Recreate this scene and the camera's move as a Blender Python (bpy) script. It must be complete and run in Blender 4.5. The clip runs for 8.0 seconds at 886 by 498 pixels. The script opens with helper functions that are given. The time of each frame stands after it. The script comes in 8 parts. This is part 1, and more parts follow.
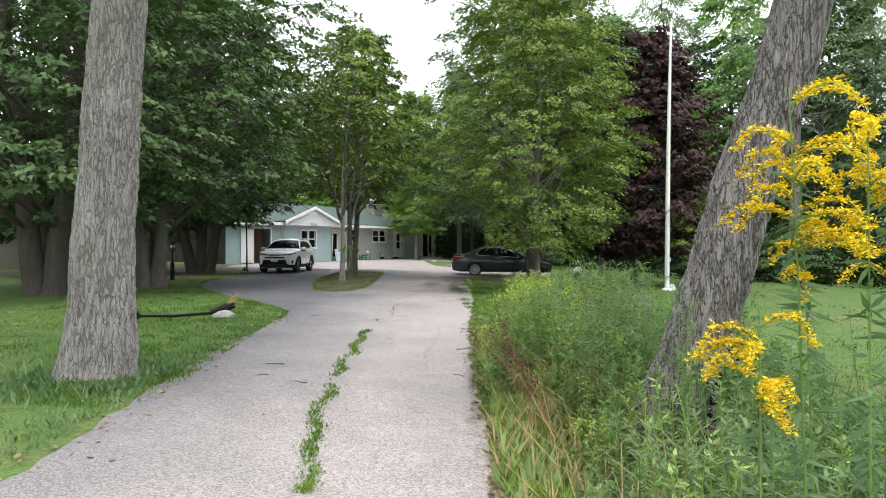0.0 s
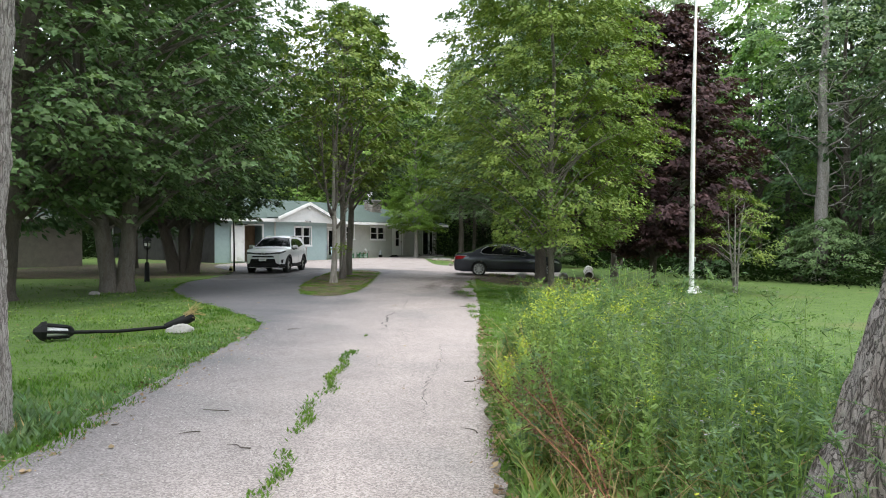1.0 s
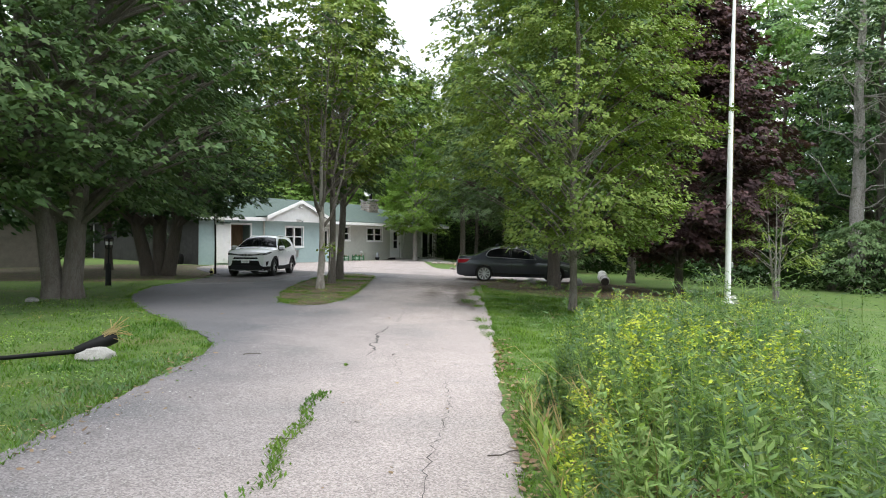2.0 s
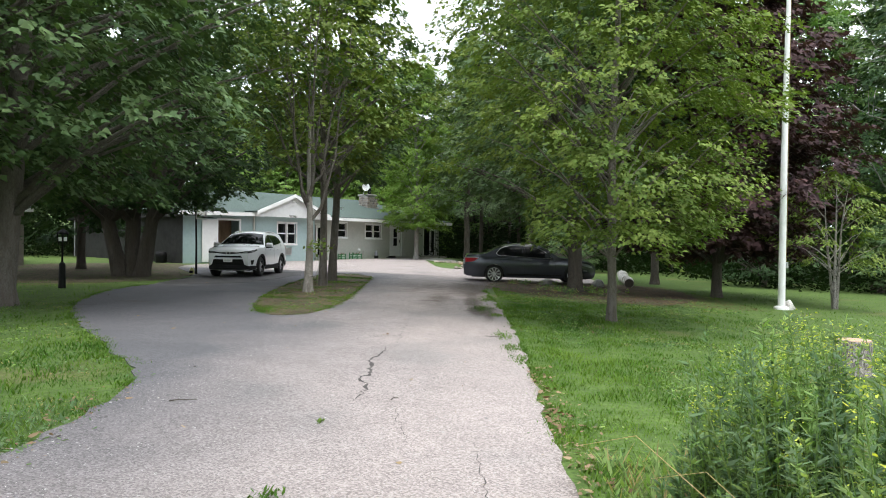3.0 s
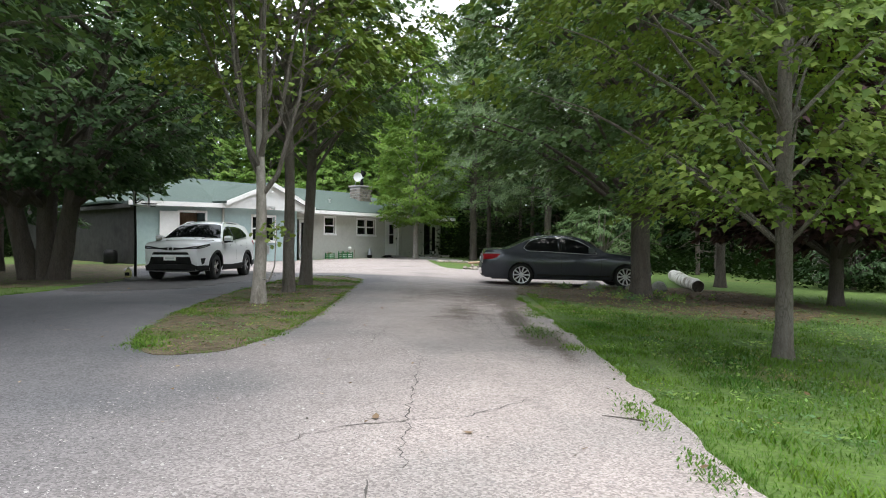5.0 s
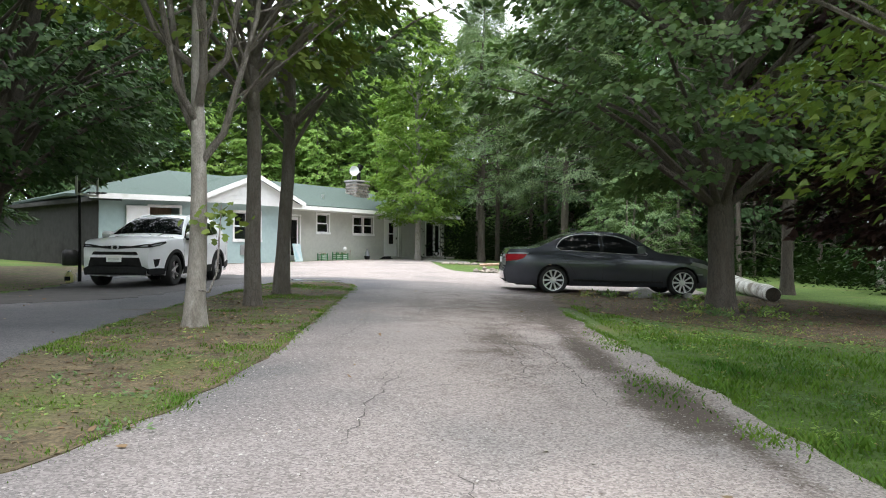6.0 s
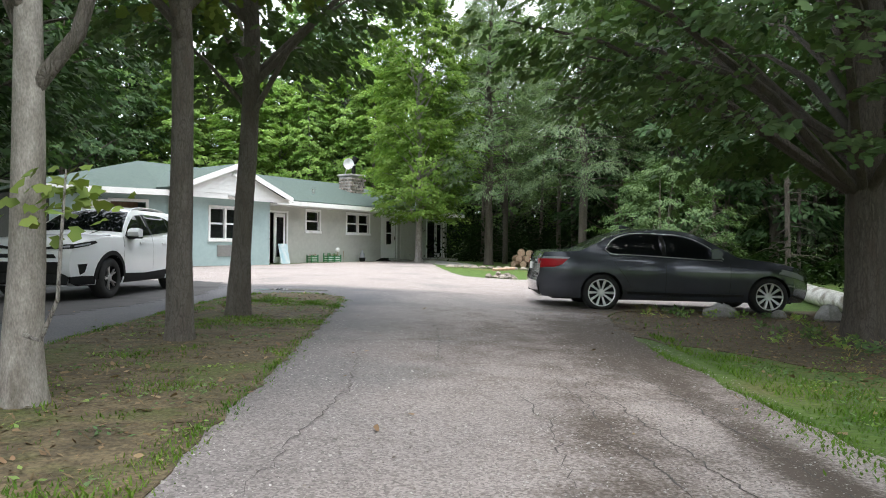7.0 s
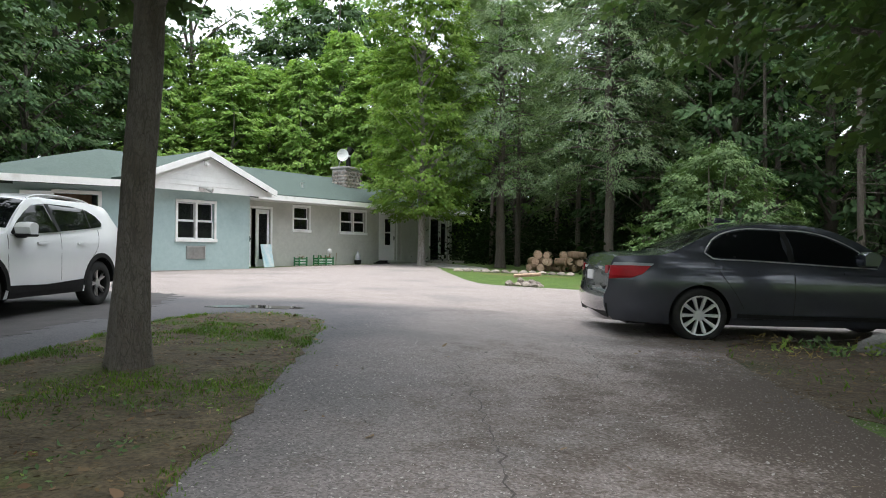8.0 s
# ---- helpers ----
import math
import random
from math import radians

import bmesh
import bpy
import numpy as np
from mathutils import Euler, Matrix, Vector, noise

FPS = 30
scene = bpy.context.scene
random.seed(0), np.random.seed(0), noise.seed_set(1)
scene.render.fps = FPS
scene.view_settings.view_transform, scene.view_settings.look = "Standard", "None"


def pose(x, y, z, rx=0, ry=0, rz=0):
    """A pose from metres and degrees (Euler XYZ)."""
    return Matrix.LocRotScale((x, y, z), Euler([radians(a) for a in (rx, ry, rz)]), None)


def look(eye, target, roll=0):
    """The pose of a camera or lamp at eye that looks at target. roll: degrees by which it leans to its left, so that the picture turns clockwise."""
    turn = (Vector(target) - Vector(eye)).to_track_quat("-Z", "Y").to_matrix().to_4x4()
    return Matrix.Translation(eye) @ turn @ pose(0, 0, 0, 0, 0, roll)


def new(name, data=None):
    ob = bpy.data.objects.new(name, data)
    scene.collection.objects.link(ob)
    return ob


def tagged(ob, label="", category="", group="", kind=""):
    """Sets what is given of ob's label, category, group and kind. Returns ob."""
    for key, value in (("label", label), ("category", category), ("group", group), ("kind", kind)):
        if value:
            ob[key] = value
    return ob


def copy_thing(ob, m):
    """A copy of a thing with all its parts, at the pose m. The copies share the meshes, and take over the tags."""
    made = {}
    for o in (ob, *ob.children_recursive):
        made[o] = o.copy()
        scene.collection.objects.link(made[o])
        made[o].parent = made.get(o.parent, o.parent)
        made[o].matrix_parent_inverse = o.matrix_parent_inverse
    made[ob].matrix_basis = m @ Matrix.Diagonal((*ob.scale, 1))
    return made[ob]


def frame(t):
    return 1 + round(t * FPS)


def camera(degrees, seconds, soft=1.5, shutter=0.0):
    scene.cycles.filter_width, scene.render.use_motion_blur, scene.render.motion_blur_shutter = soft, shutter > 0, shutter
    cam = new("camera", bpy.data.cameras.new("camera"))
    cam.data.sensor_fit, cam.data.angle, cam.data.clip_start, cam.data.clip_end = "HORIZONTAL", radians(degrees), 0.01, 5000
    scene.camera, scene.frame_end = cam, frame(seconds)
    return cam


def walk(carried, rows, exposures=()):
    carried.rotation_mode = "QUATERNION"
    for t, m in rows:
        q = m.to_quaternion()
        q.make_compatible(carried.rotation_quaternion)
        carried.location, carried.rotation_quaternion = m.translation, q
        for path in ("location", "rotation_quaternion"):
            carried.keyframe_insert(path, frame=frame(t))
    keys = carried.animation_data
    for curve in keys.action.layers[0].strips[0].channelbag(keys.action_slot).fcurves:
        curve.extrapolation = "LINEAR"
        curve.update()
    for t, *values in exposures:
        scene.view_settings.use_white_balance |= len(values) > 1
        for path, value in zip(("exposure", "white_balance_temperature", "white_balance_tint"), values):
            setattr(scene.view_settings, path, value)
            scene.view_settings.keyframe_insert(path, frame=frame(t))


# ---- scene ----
from mathutils import geometry

cam = camera(65.5, 8.0, soft=1.0)
PATH = [
    (0, (0.414, -4.151, 1.268), (0.337, -2.152, 1.259), 0.1),
    (0.5, (0.356, -3.018, 1.286), (0.277, -1.019, 1.27), -0.0),
    (1, (0.287, -1.806, 1.315), (0.208, 0.192, 1.297), 0.1),
    (1.5, (0.187, -0.411, 1.275), (0.11, 1.587, 1.268), 0.4),
    (3, (-0.236, 3.846, 1.213), (-0.312, 5.844, 1.199), 0.6),
    (3.5, (-0.44, 5.298, 1.103), (-0.511, 7.297, 1.094), 0.3),
    (4, (-0.564, 6.697, 1.013), (-0.638, 8.696, 1.007), 0.5),
    (4.5, (-0.704, 8.059, 0.981), (-0.771, 10.058, 0.971), 0.4),
    (6, (-1.323, 13.438, 0.855), (-1.384, 15.437, 0.852), 0.4),
    (6.5, (-1.56, 15.122, 0.891), (-1.616, 17.121, 0.887), 0.5),
    (7, (-1.76, 16.977, 0.889), (-1.811, 18.977, 0.887), 0.6),
    (7.5, (-1.944, 18.844, 0.923), (-1.996, 20.844, 0.921), 0.6),
    (8, (-2.166, 20.742, 0.906), (-2.213, 22.741, 0.906), 0.6),
]
walk(cam, [(t, look(eye, target, roll)) for t, eye, target, roll in PATH], [(0.0, 1.22), (1.5, 1.32), (3.5, 1.28), (4.5, 1.28), (6.0, 1.70), (7.2, 1.58), (8.0, 1.32)])

# ---- light: bright overcast sky, with a wide weak sun high in the south ----
SUN_UP, SUN_ROUND = radians(72), radians(156)
world = bpy.data.worlds.new("overcast")
scene.world = world
world.use_nodes = True
wn, wl = world.node_tree.nodes, world.node_tree.links
wn.clear()
sky = wn.new("ShaderNodeTexSky")
sky.sky_type, sky.sun_disc, sky.sun_elevation, sky.sun_rotation = "NISHITA", False, SUN_UP, SUN_ROUND
dim = wn.new("ShaderNodeVectorMath")
dim.operation = "SCALE"
dim.inputs["Scale"].default_value = 0.10
cloud = wn.new("ShaderNodeTexNoise")
cloud.inputs["Scale"].default_value, cloud.inputs["Detail"].default_value = 1.6, 4
ramp = wn.new("ShaderNodeValToRGB")
ramp.color_ramp.elements[0].color = (0.77, 0.84, 0.94, 1)
ramp.color_ramp.elements[1].color = (1.08, 1.12, 1.16, 1)
mix = wn.new("ShaderNodeMix")
mix.data_type = "RGBA"
mix.inputs[0].default_value = 0.86
back = wn.new("ShaderNodeBackground")
back.inputs["Strength"].default_value = 1.10
wout = wn.new("ShaderNodeOutputWorld")
wl.new(sky.outputs[0], dim.inputs[0])
wl.new(cloud.outputs[0], ramp.inputs[0])
wl.new(dim.outputs[0], mix.inputs[6])
wl.new(ramp.outputs[0], mix.inputs[7])
wl.new(mix.outputs[2], back.inputs["Color"])
wl.new(back.outputs[0], wout.inputs["Surface"])
lamp = bpy.data.lights.new("sun", "SUN")
lamp.energy, lamp.angle, lamp.color = 1.05, radians(30), (1.0, 0.97, 0.92)
sun = new("sun", lamp)
sun.matrix_world = look((30 * math.cos(SUN_UP) * math.sin(SUN_ROUND), 30 * math.cos(SUN_UP) * math.cos(SUN_ROUND), 30 * math.sin(SUN_UP)), (0, 0, 0))


# ---- materials ----
def material(name, low, high, scale=6.0, rough=0.8, bump=0.0, detail=6.0, metal=0.0, fine=0.0, stretch=(1, 1, 1), vary=0.0,
             island=False, sheen=0.0, coat=0.0, stain=None, stain_scale=0.6, stain_at=0.55, through_light=None, grit=0.0, aged_shade=None, shine=0.5, soil_and_shade=None):
    """Two colours mixed by a noise in metres, a coarser stain, a fine grain, a bump and a chance shift of brightness per object."""
    m = bpy.data.materials.new(name)
    m.use_nodes = True
    n, l = m.node_tree.nodes, m.node_tree.links
    n.clear()
    out, bsdf = n.new("ShaderNodeOutputMaterial"), n.new("ShaderNodeBsdfPrincipled")
    coord, size = n.new("ShaderNodeNewGeometry"), n.new("ShaderNodeMapping")
    size.inputs["Scale"].default_value = stretch
    if stretch == (1, 1, 1) and not island:
        l.new(coord.outputs["Position"], size.inputs["Vector"])
    else:
        obj = n.new("ShaderNodeTexCoord")
        l.new(obj.outputs["Object"], size.inputs["Vector"])
    tex = n.new("ShaderNodeTexNoise")
    tex.inputs["Scale"].default_value, tex.inputs["Detail"].default_value, tex.inputs["Roughness"].default_value = scale, detail, 0.62
    l.new(size.outputs[0], tex.inputs["Vector"])
    ramp = n.new("ShaderNodeValToRGB")
    ramp.color_ramp.elements[0].position, ramp.color_ramp.elements[1].position = 0.32, 0.68
    ramp.color_ramp.elements[0].color, ramp.color_ramp.elements[1].color = (*low, 1), (*high, 1)
    l.new(tex.outputs[0], ramp.inputs[0])
    colour = ramp.outputs[0]
    if stain:
        big, edge, mixer = n.new("ShaderNodeTexNoise"), n.new("ShaderNodeValToRGB"), n.new("ShaderNodeMix")
        big.inputs["Scale"].default_value, big.inputs["Detail"].default_value = stain_scale, 5
        l.new(size.outputs[0], big.inputs["Vector"])
        edge.color_ramp.elements[0].position, edge.color_ramp.elements[1].position = stain_at, stain_at + 0.13
        mixer.data_type = "RGBA"
        l.new(big.outputs[0], edge.inputs[0])
        l.new(edge.outputs[0], mixer.inputs[0])
        l.new(colour, mixer.inputs[6])
        mixer.inputs[7].default_value = (*stain, 1)
        colour = mixer.outputs[2]
    if fine:
        speck, hsv = n.new("ShaderNodeTexNoise"), n.new("ShaderNodeHueSaturation")
        speck.inputs["Scale"].default_value, speck.inputs["Detail"].default_value = scale * 9, 3
        l.new(size.outputs[0], speck.inputs["Vector"])
        rng = n.new("ShaderNodeMapRange")
        rng.inputs["From Min"].default_value, rng.inputs["From Max"].default_value = 0.3, 0.7
        rng.inputs["To Min"].default_value, rng.inputs["To Max"].default_value = 1 - fine, 1 + fine
        l.new(speck.outputs[0], rng.inputs[0])
        l.new(rng.outputs[0], hsv.inputs["Value"])
        l.new(colour, hsv.inputs["Color"])
        colour = hsv.outputs[0]
    if aged_shade:
        # the older, greyer west of the drive, shade added in colour, uneven soft border
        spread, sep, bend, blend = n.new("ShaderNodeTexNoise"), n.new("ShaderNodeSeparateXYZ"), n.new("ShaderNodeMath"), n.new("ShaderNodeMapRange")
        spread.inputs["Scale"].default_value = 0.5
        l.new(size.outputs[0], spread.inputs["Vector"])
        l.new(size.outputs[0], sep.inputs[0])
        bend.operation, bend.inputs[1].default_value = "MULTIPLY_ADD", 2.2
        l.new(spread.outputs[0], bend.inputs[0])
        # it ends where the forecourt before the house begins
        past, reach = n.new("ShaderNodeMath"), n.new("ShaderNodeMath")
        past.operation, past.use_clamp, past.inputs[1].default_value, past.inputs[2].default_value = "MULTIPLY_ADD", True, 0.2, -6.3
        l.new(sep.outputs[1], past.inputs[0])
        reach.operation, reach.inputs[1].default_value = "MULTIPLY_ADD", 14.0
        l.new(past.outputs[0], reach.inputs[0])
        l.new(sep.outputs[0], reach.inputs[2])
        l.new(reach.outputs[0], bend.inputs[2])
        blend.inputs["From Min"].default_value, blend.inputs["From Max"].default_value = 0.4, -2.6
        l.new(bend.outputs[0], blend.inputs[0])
        west_tint = n.new("ShaderNodeMix")
        west_tint.data_type, west_tint.blend_type = "RGBA", "MULTIPLY"
        west_tint.inputs[7].default_value = (*aged_shade, 1)
        l.new(blend.outputs[0], west_tint.inputs[0])
        l.new(colour, west_tint.inputs[6])
        colour = west_tint.outputs[2]
    if grit:
        # stone chips in the surface: a cell pattern of about 2 cm, each chip lighter or darker by chance
        chip, hsv, rng = n.new("ShaderNodeTexVoronoi"), n.new("ShaderNodeHueSaturation"), n.new("ShaderNodeMapRange")
        chip.inputs["Scale"].default_value = 88.0
        sep = n.new("ShaderNodeSeparateColor")
        l.new(size.outputs[0], chip.inputs["Vector"])
        l.new(chip.outputs["Color"], sep.inputs[0])
        rng.inputs["To Min"].default_value, rng.inputs["To Max"].default_value = 1 - grit, 1 + grit
        l.new(sep.outputs[0], rng.inputs[0])
        l.new(rng.outputs[0], hsv.inputs["Value"])
        l.new(colour, hsv.inputs["Color"])
        colour = hsv.outputs[0]
    if soil_and_shade:
        # trodden soil, and tree shade put into the colour: patches (x, y, half width, half length, weight) with frayed
        # borders
        patches, soil_shade_tint = soil_and_shade
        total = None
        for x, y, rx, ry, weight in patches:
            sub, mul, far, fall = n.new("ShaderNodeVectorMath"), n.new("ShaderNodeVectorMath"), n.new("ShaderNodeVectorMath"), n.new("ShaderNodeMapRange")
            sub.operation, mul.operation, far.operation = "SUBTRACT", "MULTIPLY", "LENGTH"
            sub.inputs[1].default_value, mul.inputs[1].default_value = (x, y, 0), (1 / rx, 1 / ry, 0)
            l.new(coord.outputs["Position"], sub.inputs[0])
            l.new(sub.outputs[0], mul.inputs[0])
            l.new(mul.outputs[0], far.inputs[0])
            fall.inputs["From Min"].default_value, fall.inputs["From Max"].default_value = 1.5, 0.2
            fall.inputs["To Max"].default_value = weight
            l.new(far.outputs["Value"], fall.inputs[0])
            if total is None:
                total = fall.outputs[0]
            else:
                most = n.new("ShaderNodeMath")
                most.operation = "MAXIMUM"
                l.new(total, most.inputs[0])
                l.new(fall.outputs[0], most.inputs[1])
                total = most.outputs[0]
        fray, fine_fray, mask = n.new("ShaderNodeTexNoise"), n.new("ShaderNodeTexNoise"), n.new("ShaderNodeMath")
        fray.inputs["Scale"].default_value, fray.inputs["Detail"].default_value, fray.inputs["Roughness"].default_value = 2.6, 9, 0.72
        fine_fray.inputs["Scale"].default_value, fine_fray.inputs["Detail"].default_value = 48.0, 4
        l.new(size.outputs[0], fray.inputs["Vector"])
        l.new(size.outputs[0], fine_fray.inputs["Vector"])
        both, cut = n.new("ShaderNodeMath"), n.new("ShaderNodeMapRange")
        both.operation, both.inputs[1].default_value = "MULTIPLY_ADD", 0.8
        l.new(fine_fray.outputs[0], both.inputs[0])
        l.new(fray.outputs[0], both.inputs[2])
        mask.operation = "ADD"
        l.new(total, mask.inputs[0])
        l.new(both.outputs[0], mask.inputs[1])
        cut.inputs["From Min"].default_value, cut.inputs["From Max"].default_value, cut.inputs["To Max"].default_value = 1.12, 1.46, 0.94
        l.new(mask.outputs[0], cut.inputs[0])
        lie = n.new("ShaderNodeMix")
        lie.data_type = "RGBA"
        lie.inputs[7].default_value = (*soil_shade_tint, 1)
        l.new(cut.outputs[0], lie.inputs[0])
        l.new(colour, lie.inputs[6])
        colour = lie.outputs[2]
    if vary:
        info, hsv, rng = n.new("ShaderNodeObjectInfo"), n.new("ShaderNodeHueSaturation"), n.new("ShaderNodeMapRange")
        rng.inputs["To Min"].default_value, rng.inputs["To Max"].default_value = 1 - vary, 1 + vary
        l.new(coord.outputs["Random Per Island"] if island else info.outputs["Random"], rng.inputs[0])
        l.new(rng.outputs[0], hsv.inputs["Value"])
        if island:
            hue = n.new("ShaderNodeMapRange")
            hue.inputs["To Min"].default_value, hue.inputs["To Max"].default_value = 0.485, 0.512
            wob = n.new("ShaderNodeMath")
            wob.operation, wob.inputs[1].default_value = "MULTIPLY", 7.31
            frac = n.new("ShaderNodeMath")
            frac.operation = "FRACT"
            l.new(coord.outputs["Random Per Island"], wob.inputs[0])
            l.new(wob.outputs[0], frac.inputs[0])
            l.new(frac.outputs[0], hue.inputs[0])
            l.new(hue.outputs[0], hsv.inputs["Hue"])
        l.new(colour, hsv.inputs["Color"])
        colour = hsv.outputs[0]
    l.new(colour, bsdf.inputs["Base Color"])
    bsdf.inputs["Roughness"].default_value, bsdf.inputs["Metallic"].default_value = rough, metal
    bsdf.inputs["Specular IOR Level"].default_value = shine
    bsdf.inputs["Coat Weight"].default_value, bsdf.inputs["Coat Roughness"].default_value = coat, 0.04
    if bump:
        b = n.new("ShaderNodeBump")
        b.inputs["Strength"].default_value, b.inputs["Distance"].default_value = 0.8, bump
        grain = n.new("ShaderNodeTexNoise")
        grain.inputs["Scale"].default_value, grain.inputs["Detail"].default_value = scale * 2.5, 6
        l.new(size.outputs[0], grain.inputs["Vector"])
        l.new(grain.outputs[0], b.inputs["Height"])
        l.new(b.outputs[0], bsdf.inputs["Normal"])
    shader = bsdf.outputs[0]
    if through_light:
        bsdf.inputs["Specular IOR Level"].default_value = 0.22
        trans, add = n.new("ShaderNodeBsdfTranslucent"), n.new("ShaderNodeMixShader")
        tint = n.new("ShaderNodeMix")
        tint.data_type, tint.blend_type = "RGBA", "MULTIPLY"
        tint.inputs[0].default_value = 1.0
        tint.inputs[7].default_value = (1.6, 1.75, 0.8, 1)
        l.new(colour, tint.inputs[6])
        l.new(tint.outputs[2], trans.inputs["Color"])
        add.inputs[0].default_value = through_light
        l.new(shader, add.inputs[1])
        l.new(trans.outputs[0], add.inputs[2])
        shader = add.outputs[0]
    l.new(shader, out.inputs["Surface"])
    return m


def bark_material(name, low, high, scale=7.0, depth=0.03, stretch=0.13, brown=0.35):
    """Furrowed bark: plates of two sizes with uneven dark cracks between, a fine grain, brown weathered areas."""
    m = bpy.data.materials.new(name)
    m.use_nodes = True
    n, l = m.node_tree.nodes, m.node_tree.links
    b = n["Principled BSDF"]
    coord, size = n.new("ShaderNodeTexCoord"), n.new("ShaderNodeMapping")
    size.inputs["Scale"].default_value = (1, 1, stretch)
    l.new(coord.outputs["Object"], size.inputs["Vector"])
    warp, addv = n.new("ShaderNodeTexNoise"), n.new("ShaderNodeVectorMath")
    warp.inputs["Scale"].default_value, warp.inputs["Detail"].default_value = scale * 0.8, 4
    addv.operation = "MULTIPLY_ADD"
    addv.inputs[1].default_value = (1.6 / scale, 1.6 / scale, 1.6 / scale)
    l.new(size.outputs[0], warp.inputs["Vector"])
    l.new(warp.outputs["Color"], addv.inputs[0])
    l.new(size.outputs[0], addv.inputs[2])

    def noise_tex(k, detail, rough=0.6, vector=size.outputs[0]):
        t = n.new("ShaderNodeTexNoise")
        t.inputs["Scale"].default_value, t.inputs["Detail"].default_value, t.inputs["Roughness"].default_value = k, detail, rough
        l.new(vector, t.inputs["Vector"])
        return t.outputs[0]

    def remap(value, a0, a1, b0=0.0, b1=1.0):
        r = n.new("ShaderNodeMapRange")
        r.inputs["From Min"].default_value, r.inputs["From Max"].default_value = a0, a1
        r.inputs["To Min"].default_value, r.inputs["To Max"].default_value = b0, b1
        l.new(value, r.inputs[0])
        return r

    def math_node(op, p, q):
        t = n.new("ShaderNodeMath")
        t.operation = op
        for i, v in enumerate((p, q)):
            if isinstance(v, float):
                t.inputs[i].default_value = v
            else:
                l.new(v, t.inputs[i])
        return t.outputs[0]

    solid = None
    for k, wide in ((scale, 0.20), (scale * 2.1, 0.15)):
        plate = n.new("ShaderNodeTexVoronoi")
        plate.feature = "DISTANCE_TO_EDGE"
        plate.inputs["Scale"].default_value = k
        l.new(addv.outputs[0], plate.inputs["Vector"])
        # cracks gape in places and close in others
        edge = remap(plate.outputs["Distance"], 0.0, 0.1)
        l.new(remap(noise_tex(k * 0.45, 2), 0.36, 0.70, 0.012, wide).outputs[0], edge.inputs["From Max"])
        solid = edge.outputs[0] if solid is None else math_node("MULTIPLY", solid, edge.outputs[0])
    grain = noise_tex(scale * 5.0, 8, 0.72, addv.outputs[0])
    tone = remap(grain, 0.30, 0.70)
    face = n.new("ShaderNodeMix")
    face.data_type = "RGBA"
    face.inputs[6].default_value, face.inputs[7].default_value = (*[c * 0.62 for c in high], 1), (*high, 1)
    l.new(tone.outputs[0], face.inputs[0])
    worn = n.new("ShaderNodeMix")
    worn.data_type = "RGBA"
    worn.inputs[7].default_value = (high[0] * 0.50, high[1] * 0.42, high[2] * 0.37, 1)
    l.new(remap(noise_tex(scale * 0.28, 5, 0.65), 0.46, 0.66, 0.0, brown * 2).outputs[0], worn.inputs[0])
    l.new(face.outputs[2], worn.inputs[6])
    dark = n.new("ShaderNodeMix")
    dark.data_type = "RGBA"
    dark.inputs[6].default_value = (*low, 1)
    l.new(math_node("POWER", solid, 0.7), dark.inputs[0])
    l.new(worn.outputs[2], dark.inputs[7])
    l.new(dark.outputs[2], b.inputs["Base Color"])
    b.inputs["Roughness"].default_value = 0.95
    bump = n.new("ShaderNodeBump")
    bump.inputs["Strength"].default_value, bump.inputs["Distance"].default_value = 1.0, depth
    l.new(math_node("ADD", solid, math_node("MULTIPLY", grain, 0.8)), bump.inputs["Height"])
    l.new(bump.outputs[0], b.inputs["Normal"])
    return m


def leaf_material(name, low, high, light=0.38):
    return material(name, low, high, scale=0.9, rough=0.62, vary=0.26, island=True, through_light=light, detail=3)


